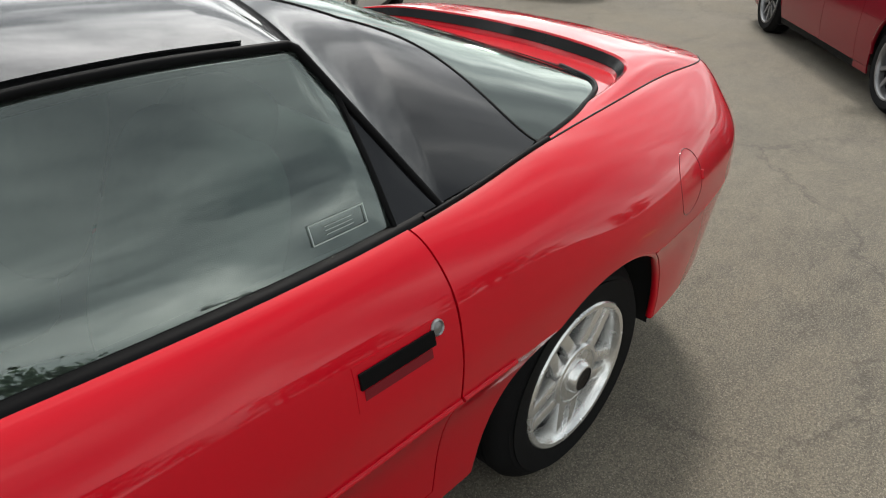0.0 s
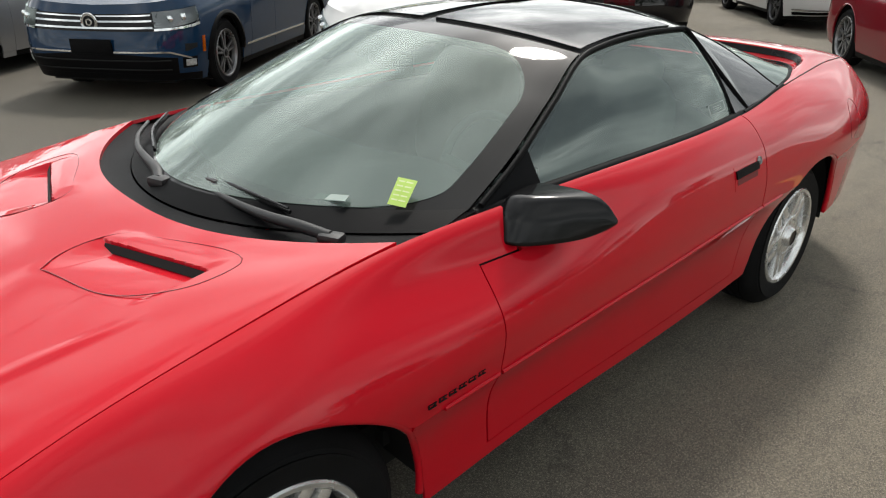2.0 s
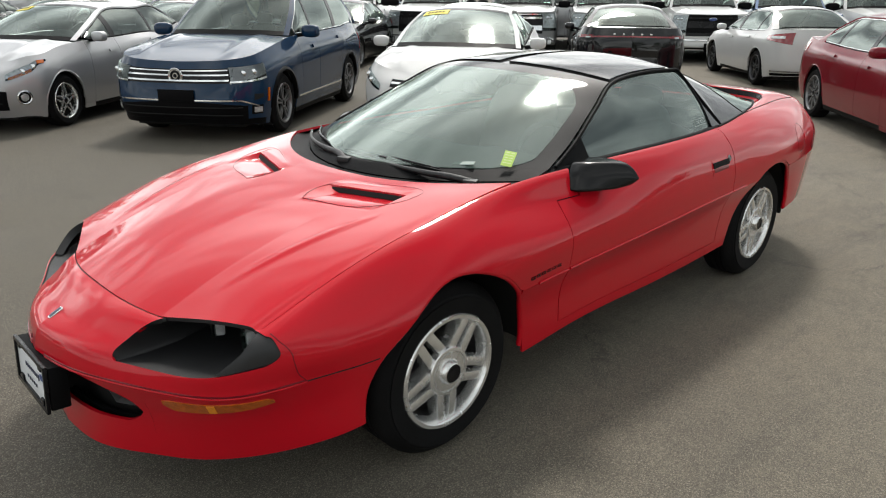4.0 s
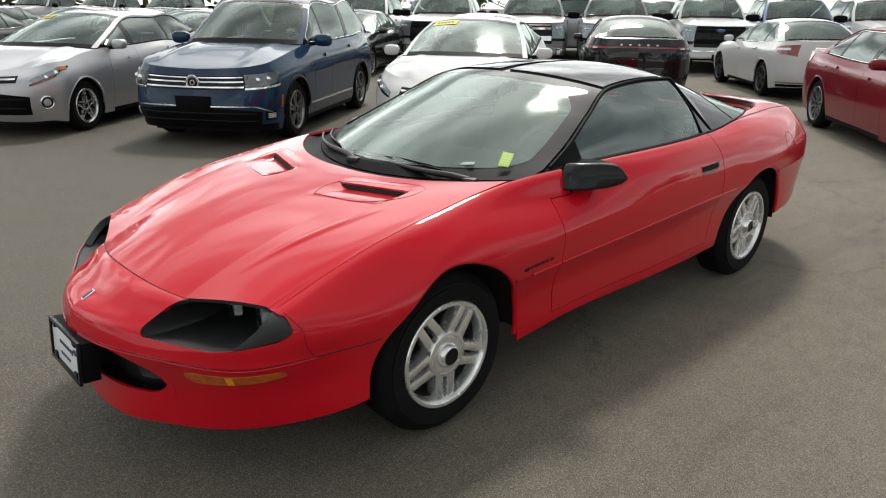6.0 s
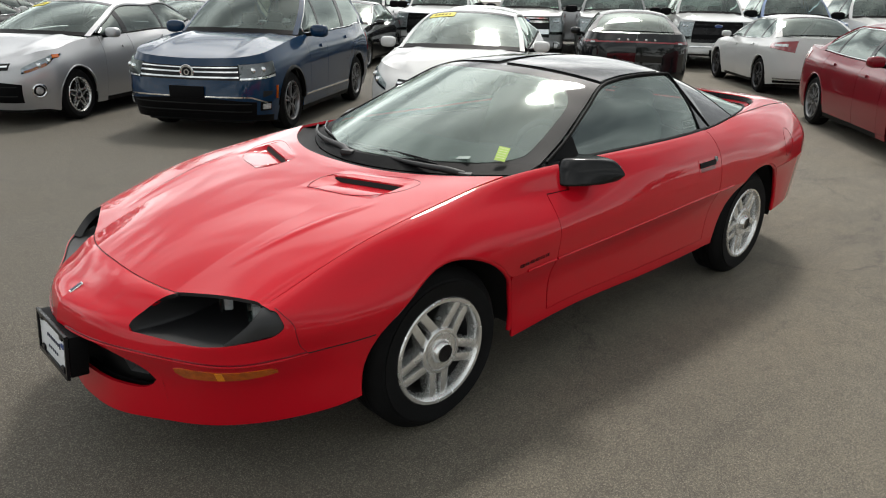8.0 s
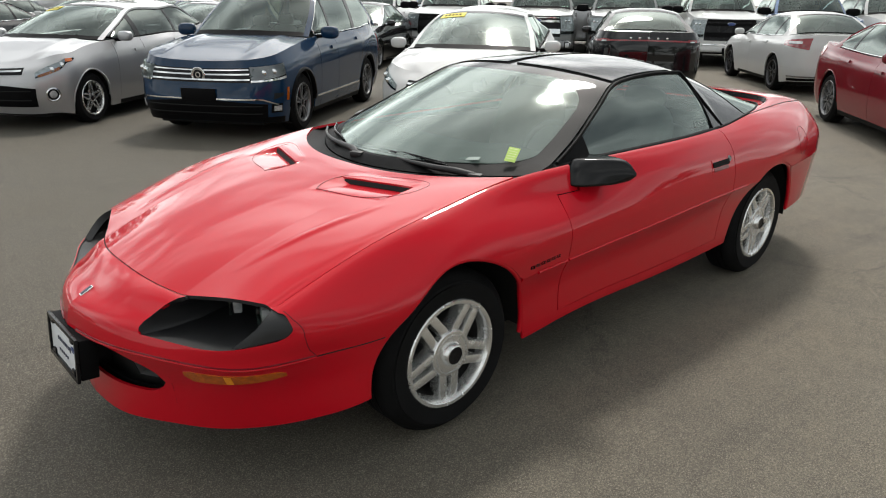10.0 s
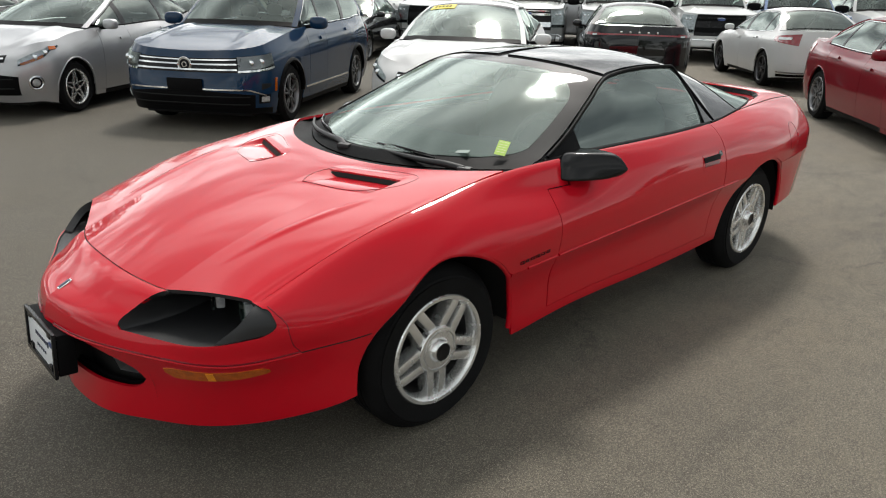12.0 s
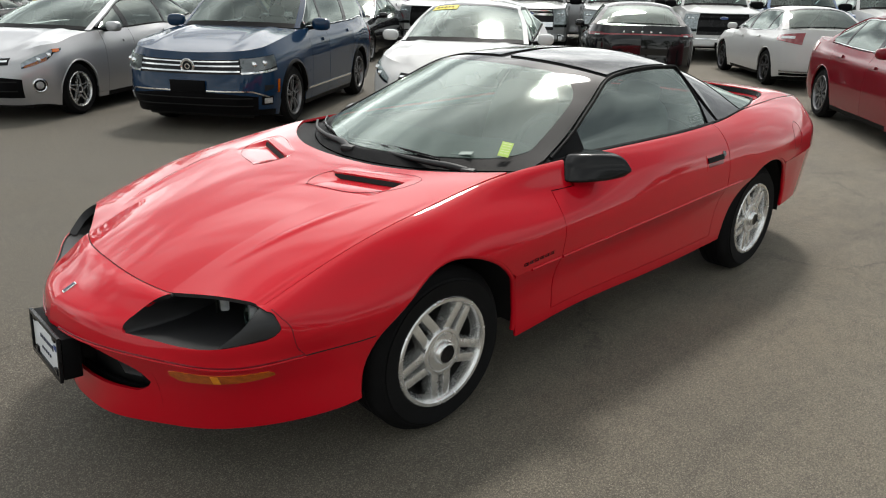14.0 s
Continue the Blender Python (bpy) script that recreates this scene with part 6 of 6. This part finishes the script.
    Tr = S.at(n - np.interp(np.abs(q) * Tb[-1, 1], S.at(n - nose_u, 4.0)[:, 1], nose_u), np.full(41, 4.0)) * np.stack([np.ones(41), np.sign(q + 1e-9), np.ones(41)], 1)
    g = np.zeros((16, 41, 3))
    tx = float(S.levels[4][-1][0])
    last = None
    for i in range(15, -1, -1):
        k = r2[i]
        aq = np.abs(q)
        cxx, czz = rb + (tx - rb) * k, p["glass_z"] + (dk + .02 - p["glass_z"]) * k**.6
        sx, sy, sz = Tb[i]
        pt = np.stack([cxx + (sx - cxx) * aq**2, q * sy, czz + (sz - czz) * aq**3], 1)
        if last is None:
            last = pt.copy()
        g[i] = pt + (Tr - last) * k**2.5
    sheet("rear_deck", g, col, car, "", .01, -1, flat_angle=60)
    # side windows
    for sgn in (1, -1):
        xa, xc = cx - .28, p["side_end"]
        xs = np.linspace(xa, xc, 40)
        ex = [e[0] for e in edge]
        su = np.array([float(np.interp(-x, [-v for v in ex], range(7))) for x in xs])
        te = shell(su, np.ones(40)) + np.array([0, 0, -.03])
        be = S.at(np.array([S.u_of(x, 4.0) for x in xs]), np.full(40, 4.0)) + np.array([0, -.02, .01])
        te[:, 2] = np.maximum(te[:, 2], be[:, 2] + .004)
        f = np.linspace(0, 1, 8)
        gg = be[:, None] + (te - be)[:, None] * f[None, :, None]
        gg[..., 1] += .02 * np.sin(np.pi * f)[None, :]
        gg[..., 1] *= sgn
        sheet("side_window", gg, GLASS_DARK, car, "dark side window", .004, sgn)
        # frame round the glass
        loop = np.concatenate([te, be[::-1]]) * np.array([1, sgn, 1])
        tube("window_trim", np.concatenate([loop, loop[:1]]), .009, p.get("trim", TRIM), car, sides=6)
        # pillar between the doors
        for bx, bw in p.get("pillars", [(p.get("b_x", -wb * .47), .05)]):
            ii = [int(np.argmin(np.abs(xs - (bx + d)))) for d in (bw, -bw)]
            for_p = np.stack([gg[ii[0]], gg[ii[1]]]) + np.array([0, .004 * sgn, 0])
            sheet("door_pillar", for_p, TRIM_GLOSS, car, "", .004, sgn)
        # body behind and above the glass
        xs2 = np.linspace(xc + .02, rb + p.get("c_lead", .10), 12)
        su2 = np.array([float(np.interp(-x, [-v for v in ex], range(7))) for x in xs2])
        te2 = shell(su2, np.ones(12))
        be2 = S.at(np.array([S.u_of(x, 4.0) for x in xs2]), np.full(12, 4.0))
        g2 = be2[:, None] + (te2 - be2)[:, None] * np.linspace(0, 1, 6)[None, :, None]
        g2[..., 1] *= sgn
        sheet("rear_quarter", g2, col, car, "", .008, sgn)
        rail_s = np.linspace(.3, 6.0, 50)
        up, dn = shell(rail_s, np.full(50, 1.0)), shell(rail_s, np.full(50, 1.0)) + np.array([0, .004, -.034])
        gg = np.stack([dn, up], 1) * np.array([1, sgn, 1])
        sheet("roof_rail", gg, p.get("rail", col), car, "", .006, sgn)
        # mirror
        mx = cx - .32
        my = float(S.at(np.array([S.u_of(mx, 4.0)]), np.array([4.0]))[0][1])
        ms = p.get("mirror", .20)
        blob("door_mirror", (.14, ms, ms * .66), pose(mx, sgn * (my + ms * .55 + .05), p["belt_front"] + .06, 0, 0, -8 * sgn), p.get("mirror_mat", col), car, "door mirror", power=3)
        tube("mirror_foot", [(mx, sgn * (my - .02), p["belt_front"] + .005), (mx, sgn * (my + .10), p["belt_front"] + .02)], .025, TRIM, car)
    # underbody box, dropped below the sills to deepen the shade under the car
    box("underbody", (wb + p["fo"] * .8 + p["ro"] * .6, w * 1.42, .24), pose(-wb / 2, 0, p["gc"] + .08), DARK, car)
    # seats and dash, seen dimly
    box("dashboard", (.5, w * 1.5, .12), pose(cx - .22, 0, p["belt_front"] - .05), DASH, car, bevel=.03)
    for sx in (wt - .45, wt - 1.35):
        for sy in (.37, -.37):
            blob("seat_back", (.16, .46, .62), pose(sx, sy, p["belt_front"] - .22, 0, -14, 0), SEAT_CLOTH, car, power=3.5, n=(14, 8))
            blob("headrest", (.10, .26, .17), pose(sx - .12, sy, p["belt_front"] + .15), SEAT_CLOTH, car, power=3, n=(12, 8))
    for wx in S.wheels:
        wy = w - .02 - p["tyre"] / 2
        wheel(car, (wx, wy, p["r"]), p["r"], p["rim"], p["tyre"], p["spoke"], p["rim_mat"])
        wheel(car, (wx, -wy, p["r"]), p["r"], p["rim"], p["tyre"], p["spoke"], p["rim_mat"], flip=True)
    return car, S, shell


HATCH = dict(fo=.90, wb=2.65, ro=.80, w=.91, r=.318, rim=.215, tyre=.215, gc=.19, hood_front=.79, cowl_z=1.00, cowl_x=-.38, belt_front=1.00, belt_rear=1.10, deck=1.03, ws_top=-1.32, roof_rear=-2.90, glass_base=-3.22, glass_z=1.10, roof_z=1.475, roof_w=.60,
             side_end=-3.0, c_lead=.02, nose_back=.26, round=1.5, round_fog=(2.62, 1.15), paint=SILVER, spoke="five", rim_mat=ALLOY, lamp=(2.0, 4.3, 2.35, 3.85), lamp_sweep=.50, lamp_shape=lambda s: (.03 + .72 * s**1.1, .40 + .52 * s**.75 - .12 * max(0, s - .8) / .2), amber_in=(.04, .45), grille=(1.5, 2.9, 3.4), bars=1, lower_grille=(2.0, .45, 1.95), fog=(2.45, 2.85, 1.0, 1.45), tail_lamp=(2.2, 3.6, 2.6, 3.9), plate_v=2.3, badge=3.15,
             amber=(3.85, 4.2, 3.38, 3.60), hood_bow=.035, pillars=[(-1.25, .05), (-2.25, .04)], b_x=-1.25, fog_dark=False, mirror_mat=SILVER)
SUV = dict(fo=.93, wb=2.79, ro=1.0, w=.92, r=.355, rim=.235, tyre=.225, gc=.20, hood_front=.89, cowl_z=1.10, cowl_x=-.42, belt_front=1.10, belt_rear=1.18, deck=1.12, ws_top=-1.14, roof_rear=-3.28, glass_base=-3.62, glass_z=1.18, roof_z=1.69, roof_w=.64,
           side_end=-3.30, c_lead=.05, nose_back=.10, round=.9, paint=BLUE, spoke="twin", rim_mat=ALLOY_MID, lamp=(1.72, 3.6, 2.45, 3.42), lamp_sweep=.14, lamp_mat=ALLOY_MID, lamp_chrome=True, grille=(1.72, 2.45, 3.38), bars=3, bar_w=.045, lower_grille=(2.45, .25, 1.42), lip=.03, skirt=True, intake=(2.75, 3.35, 1.42, 1.82), fog=(2.75, 3.2, .72, 1.0), tail_lamp=(2.2, 3.4, 2.4, 3.4), plate_v=1.72,
           badge=2.9, badge_kind="round", amber=(3.72, 3.85, 1.25, 2.0), clad=True, low=TRIM, side_chrome=True, lip_chrome=(3.0, 1.40), pillars=[(-1.32, .05), (-2.35, .05)], b_x=-1.32, trim=CHROME, mirror=.24, mirror_mat=BLUE, wide_plate=True, hood_bow=.03)
SEDAN = dict(fo=.95, wb=2.80, ro=1.08, w=.92, r=.335, rim=.24, tyre=.225, gc=.20, hood_front=.74, cowl_z=.96, cowl_x=-.45, belt_front=.97, belt_rear=1.05, deck=1.08, ws_top=-1.42, roof_rear=-2.55, glass_base=-3.20, glass_z=1.10, roof_z=1.455, roof_w=.60,
             side_end=-2.90, c_lead=.05, nose_back=.20, round=1.2, paint=DARK_RED, spoke="ten", rim_mat=ALLOY_MID, lamp=(2.0, 3.7, 2.7, 3.6), lamp_sweep=.35, grille=(1.7, 1.9, 3.3), bars=4, bar_w=.03, lower_grille=(2.0, .35, 1.1), tail_lamp=(1.4, 3.7, 3.0, 3.72), plate_v=1.9, pillars=[(-1.38, .05), (-2.45, .03)], b_x=-1.38,
             mirror_mat=DARK_RED, trim=CHROME, hood_bow=.035)
TRUCK = dict(fo=.95, wb=3.68, ro=1.2, w=1.01, r=.40, rim=.235, tyre=.26, gc=.38, hood_front=1.22, cowl_z=1.36, cowl_x=-.50, belt_front=1.36, belt_rear=1.38, deck=1.38, ws_top=-1.05, roof_rear=-2.75, glass_base=-2.95, glass_z=1.42, roof_z=1.95, roof_w=.72, top_w=.93,
             side_end=-2.75, c_lead=.0, nose_back=.05, round=.55, paint=WHITE, spoke="six", rim_mat=ALLOY, lamp=(1.62, 3.2, 2.35, 3.75), lamp_sweep=.0, grille=(1.6, 2.2, 3.9), bars=3, bar_w=.12, bar=TRIM, lower_grille=(1.6, .5, 1.0), fog=(2.15, 2.6, 1.15, 1.75), tail_lamp=(2.5, 3.6, 2.4, 3.8), plate_v=1.35, badge=3.05,
             pillars=[(-1.55, .06)], b_x=-1.55, mirror=.30, mirror_mat=TRIM, lip_chrome=(3.2, 1.95), hood_bow=.05)

ROW = 36.8


def spot(along, lateral, turn=0.0, heading=ROW):
    """A place in the lot by its distance along the rows' heading and across it."""
    a = radians(ROW)
    return pose(along * math.cos(a) - lateral * math.sin(a), along * math.sin(a) + lateral * math.cos(a), 0, 0, 0, heading + turn)


def parked():
    def decal(made, s0, s1, t0, t1, name="windscreen_decal", label="yellow windscreen decal with printed bars"):
        car, S, shell = made
        s, t = np.linspace(s0, s1, 6), np.linspace(t0, t1, 12)
        g = shell(np.repeat(s[:, None], 12, 1), np.repeat(t[None, :], 6, 0)) + np.array([0, 0, .006])
        sheet(name, g, YELLOW, car, label, .001, -1)
        for k in range(5):
            a, b2 = t0 + (t1 - t0) * (.15 + .15 * k), t0 + (t1 - t0) * (.23 + .15 * k)
            tt = np.array([a, b2])
            g = shell(np.array([[s0 * .7 + s1 * .3] * 2, [s0 * .3 + s1 * .7] * 2]), np.stack([tt, tt])) + np.array([0, 0, .009])
            sheet("decal_bar", g, TRIM, car, "", 0, -1)
    parked_car("suv", "metallic blue compact SUV with chrome grille bars", spot(-5.57, -2.27 - .90), SUV)
    silver = parked_car("hatchback", "silver five-door hatchback parked beside a blue SUV", spot(-5.42, -5.09 - .89), HATCH)
    decal(silver, 1.45, 1.75, -.80, -.42)
    white = parked_car("hatchback", "white five-door hatchback with yellow windscreen decal", spot(-5.6, -.25), dict(HATCH, paint=WHITE, mirror_mat=WHITE, amber=None, amber_in=None))
    decal(white, 1.5, 1.8, -.82, -.30)
    parked_car("sedan", "dark red four-door sedan with grey multi-spoke wheels", spot(-5.45, 4.67 + .90, 1.4), dict(SEDAN, r=.34))
    acc = dict(SEDAN, paint=WHITE, mirror_mat=WHITE, spoke="twin", rim_mat=ALLOY_DARK, roof_z=1.465, tail_lamp=(1.75, 3.95, 2.66, 3.68), tail_shape=lambda s: (.30 * (1 - s), 1 - .25 * (1 - s)), wb=2.775, trim=CHROME)
    wc, wsk, _ = parked_car("sedan", "white four-door sedan with wide red tail lamps", pose(-14.734 - .676 * .9, -5.383 + .737 * .9, 0, 0, 0, 222.5), acc)
    for sg in (1, -1):
        lamp = patch(wsk, "reverse_lamp", wsk.nu - 3.4, wsk.nu - 2.3, 3.08, 3.30, LAMP_SILVER, wc, "clear strip in the tail lamp", offset=.016, n=(10, 3))
        if sg < 0:
            mirror(lamp)
            bpy.data.objects.remove(lamp)
    for v0, v1, mt, nm in ((.55, .70, CHROME, "bumper_trim"), (.12, .40, TRIM, "bumper_diffuser")):
        mirror(patch(wsk, nm, wsk.nu - 3.2, wsk.nu - .0, v0, v1, mt, wc, "", offset=.010, n=(14, 3)))
        patch(wsk, nm, wsk.nu - 3.2, wsk.nu - .0, v0, v1, mt, wc, "", offset=.010, n=(14, 3))
    chg = dict(SEDAN, paint=BLACK_PAINT, mirror_mat=BLACK_PAINT, fo=.98, wb=3.05, ro=1.05, w=.95, roof_z=1.48, deck=1.12, glass_z=1.12, belt_rear=1.10, roof_w=.62, tail_lamp=(.0, 3.2, 3.05, 3.2), glass_base=-3.45, roof_rear=-2.75, side_end=-3.0, trim=TRIM, spoke="five")
    h = radians(ROW + 180)
    muscle = parked_car("sedan", "black muscle sedan with full-width red tail lamp", pose(-9.3 + math.cos(h) * 4.1, -4.2 + math.sin(h) * 4.1, 0, 0, 0, ROW + 180), chg)
    mc, ms, _ = muscle
    for sgn in (1, -1):
        o = [patch(ms, "lamp_surround", ms.nu - 3.3, ms.nu - 1.7, 2.88, 3.32, TRIM_GLOSS, mc, "dark lamp unit", offset=.006, n=(10, 5)), patch(ms, "lamp_strip", ms.nu - 3.2, ms.nu - 1.8, 3.22, 3.27, RED_LENS, mc, "", offset=.014, n=(10, 3)), patch(ms, "reverse_lamp", ms.nu - 2.3, ms.nu - 1.95, 3.02, 3.14, LAMP_SILVER, mc, "", offset=.014, n=(6, 3))]
        if sgn < 0:
            for q in o:
                mirror(q)
                bpy.data.objects.remove(q)
    for k in range(5):
        p0 = ms.at(np.array([ms.nu - .0]), np.array([3.34]))[0]
        box("letter_bar", (.006, .035, .03), pose(p0[0] - .008, .30 - .15 * k, p0[2]), CHROME, mc, bevel=.002)
    parked_car("sedan", "black four-door sedan in the row behind", spot(-13.7, -4.45), dict(SEDAN, paint=BLACK_PAINT, mirror_mat=BLACK_PAINT, roof_z=1.50))
    for lat, col, lab, bar in ((-2.75, WHITE, "white full-size pickup truck with black grille", TRIM), (-.1, GREY, "grey full-size pickup truck with chrome grille bars", CHROME), (2.25, GREY, "dark grey full-size pickup truck", TRIM), (4.85, WHITE, "white full-size pickup truck with black mesh grille", TRIM),
                               (7.1, TRUCK_BLUE, "blue full-size pickup truck", TRIM), (9.35, WHITE, "white full-size pickup truck with silver wheels", TRIM), (-5.3, SILVER, "silver full-size pickup truck", CHROME)):
        parked_car("pickup_truck", lab, spot(-17.95, lat), dict(TRUCK, paint=col, bar=bar))
    parked_car("pickup_truck", "silver pickup truck with its tailgate towards the lane", spot(-26.5, 1.15, 180), dict(TRUCK, paint=SILVER))
    for lat, col, lab in ((-7.5, GREY, "grey pickup truck at the far end of the lot"), (-4.6, TRUCK_BLUE, "blue pickup truck at the far end of the lot"), (4.2, WHITE, "white pickup truck at the far end of the lot"), (8.8, SILVER, "silver pickup truck at the far end of the lot"), (12.0, TRUCK_BLUE, "blue pickup truck at the far end of the lot")):
        parked_car("pickup_truck", lab, spot(-25.5, lat), dict(TRUCK, paint=col))
    parked_car("sedan", "grey sedan in the row behind", spot(-11.5, -7.6), dict(SEDAN, paint=GREY, mirror_mat=GREY))
    parked_car("sedan", "dark red sedan in the row behind", spot(-12.5, -10.3), dict(SEDAN, paint=DARK_RED))
    for lat, al, col, lab in ((-13.6, -15.5, WHITE, "white sedan among parked cars"), (-16.4, -15.0, GREY, "grey sedan among parked cars"), (-8.4, -17.5, BLACK_PAINT, "black sedan among parked cars"), (-11.3, -18.0, SILVER, "silver sedan among parked cars"), (-19.2, -14.0, DARK_RED, "red sedan among parked cars"), (-14.3, -21.0, BLUE, "blue sedan among parked cars"), (-17.5, -21.0, WHITE, "white sedan among parked cars"), (-9.5, -23.0, WHITE, "white sedan among parked cars"), (-22, -19, GREY, "grey sedan among parked cars")):
        parked_car("sedan", lab, spot(al, lat), dict(SEDAN, paint=col, mirror_mat=col))
    for lat, col, lab in ((-11.0, WHITE, "white pickup truck at the far end of the lot"), (-14.2, GREY, "grey pickup truck at the far end of the lot"), (-17.6, BLACK_PAINT, "black pickup truck at the far end of the lot"), (-21.0, WHITE, "white pickup truck at the far end of the lot"), (-24.5, SILVER, "silver pickup truck at the far end of the lot")):
        parked_car("pickup_truck", lab, spot(-28.0, lat), dict(TRUCK, paint=col))
    parked_car("sedan", "black sedan in the row behind", spot(-9.0, -12.0), dict(SEDAN, paint=BLACK_PAINT, mirror_mat=BLACK_PAINT))


parked()


# ---- lot's edge: trees and a lamp, seen mirrored in glass and paint, and unseen trees ----
def tree(m, height, seed, label):
    """A broad tree: tapered trunk, limbs, and a crown of many small leaf clumps."""
    rng = random.Random(seed)
    ob = thing("tree", label, "tree", m, "trees at the lot's edge")
    tube("trunk", [(0, 0, -.05), (.1, .05, height * .25), (-.05, .1, height * .55), (.05, 0, height * .85)], [.03 * height, .022 * height, .014 * height, .004 * height], BARK, ob, sides=8, smooth_steps=12)
    tips = []
    for k in range(9):
        a, h = k * 2.4 + rng.random(), height * (.10 + .08 * k)
        r = height * (.34 - .02 * k) * rng.uniform(.8, 1.15)
        tip = (r * math.cos(a), r * math.sin(a), h + height * .16)
        tube("limb", [(0, 0, h), (tip[0] * .5, tip[1] * .5, h + height * .05), tip], [.010 * height, .006 * height, .003 * height], BARK, ob, sides=5, smooth_steps=6)
        tips += [tip, (tip[0] * .6, tip[1] * .6, tip[2] + height * .06)]
    tips.append((0, 0, height * .92))
    verts, faces = [], []
    for tip in tips:
        for _ in range(60):
            d = Vector((rng.gauss(0, 1), rng.gauss(0, 1), rng.gauss(0, .7)))
            c = Vector(tip) + d * height * .075
            s = height * rng.uniform(.012, .028)
            q = Euler((rng.random() * 6, rng.random() * 6, rng.random() * 6)).to_matrix()
            b = len(verts)
            for dx, dy, dz in ((-1, -.5, 0), (.2, -.8, .3), (1, .3, 0), (-.2, .8, -.2), (0, 0, .6)):
                verts.append(c + q @ Vector((dx * s, dy * s, dz * s)))
            faces += [(b, b + 1, b + 4), (b + 1, b + 2, b + 4), (b + 2, b + 3, b + 4), (b + 3, b, b + 4)]
    crown = link("crown", verts, faces, LEAF, ob, smooth=False)
    tagged(crown, kind="stuff")
    return ob


def lot_edge():
    models = [tree(pose(-20, 34, 0), 8, 3, "broad green tree at the edge of the lot"), tree(pose(-34, 37, 0), 10, 8, "tall green tree at the edge of the lot")]
    rng = random.Random(5)
    for k in range(20):
        x = -62 + 5.2 * k + rng.uniform(-2, 2)
        s = rng.uniform(.55, 1.15)
        t = copy_thing(models[k % 2], pose(x, 30 + rng.uniform(0, 9), 0, 0, 0, rng.uniform(0, 360)))
        t.scale = (s, s, s * rng.uniform(.8, 1.1))
    # row run on past the mirrored trees, to darken reflections in parked cars
    for k in range(27):
        x, y = -80 + 5.5 * k, -62 - rng.uniform(0, 8) + .9 * max(0, k - 13)
        s = rng.uniform(.9, 1.5) * (1.25 if -30 < x < 0 else 1.0)
        t = copy_thing(models[k % 2], pose(x, y, 0, 0, 0, rng.uniform(0, 360)))
        t.scale = (s, s, s)
    lamp = thing("street_lamp", "tall grey lot lamp on a steel pole", "street lamp", pose(-12, 26, 0))
    tube("pole", [(0, 0, 0), (0, 0, 7.5)], [.11, .06], POLE, lamp, sides=10)
    tube("arm", [(-1.1, 0, 7.45), (1.1, 0, 7.45)], .05, POLE, lamp, sides=8)
    for sx in (-1.2, 1.2):
        box("lamp_head", (.6, .32, .14), pose(sx, 0, 7.48), POLE, lamp, bevel=.03)
    mark = link("paint_mark", [(-4.22, 1.50, .004), (-4.33, 1.50, .004), (-4.34, 1.75, .004), (-4.23, 1.76, .004)], [(0, 1, 2, 3)], WORN_YELLOW, smooth=False)
    tagged(mark, "worn yellow paint mark on asphalt", "marking", kind="structure")


lot_edge()
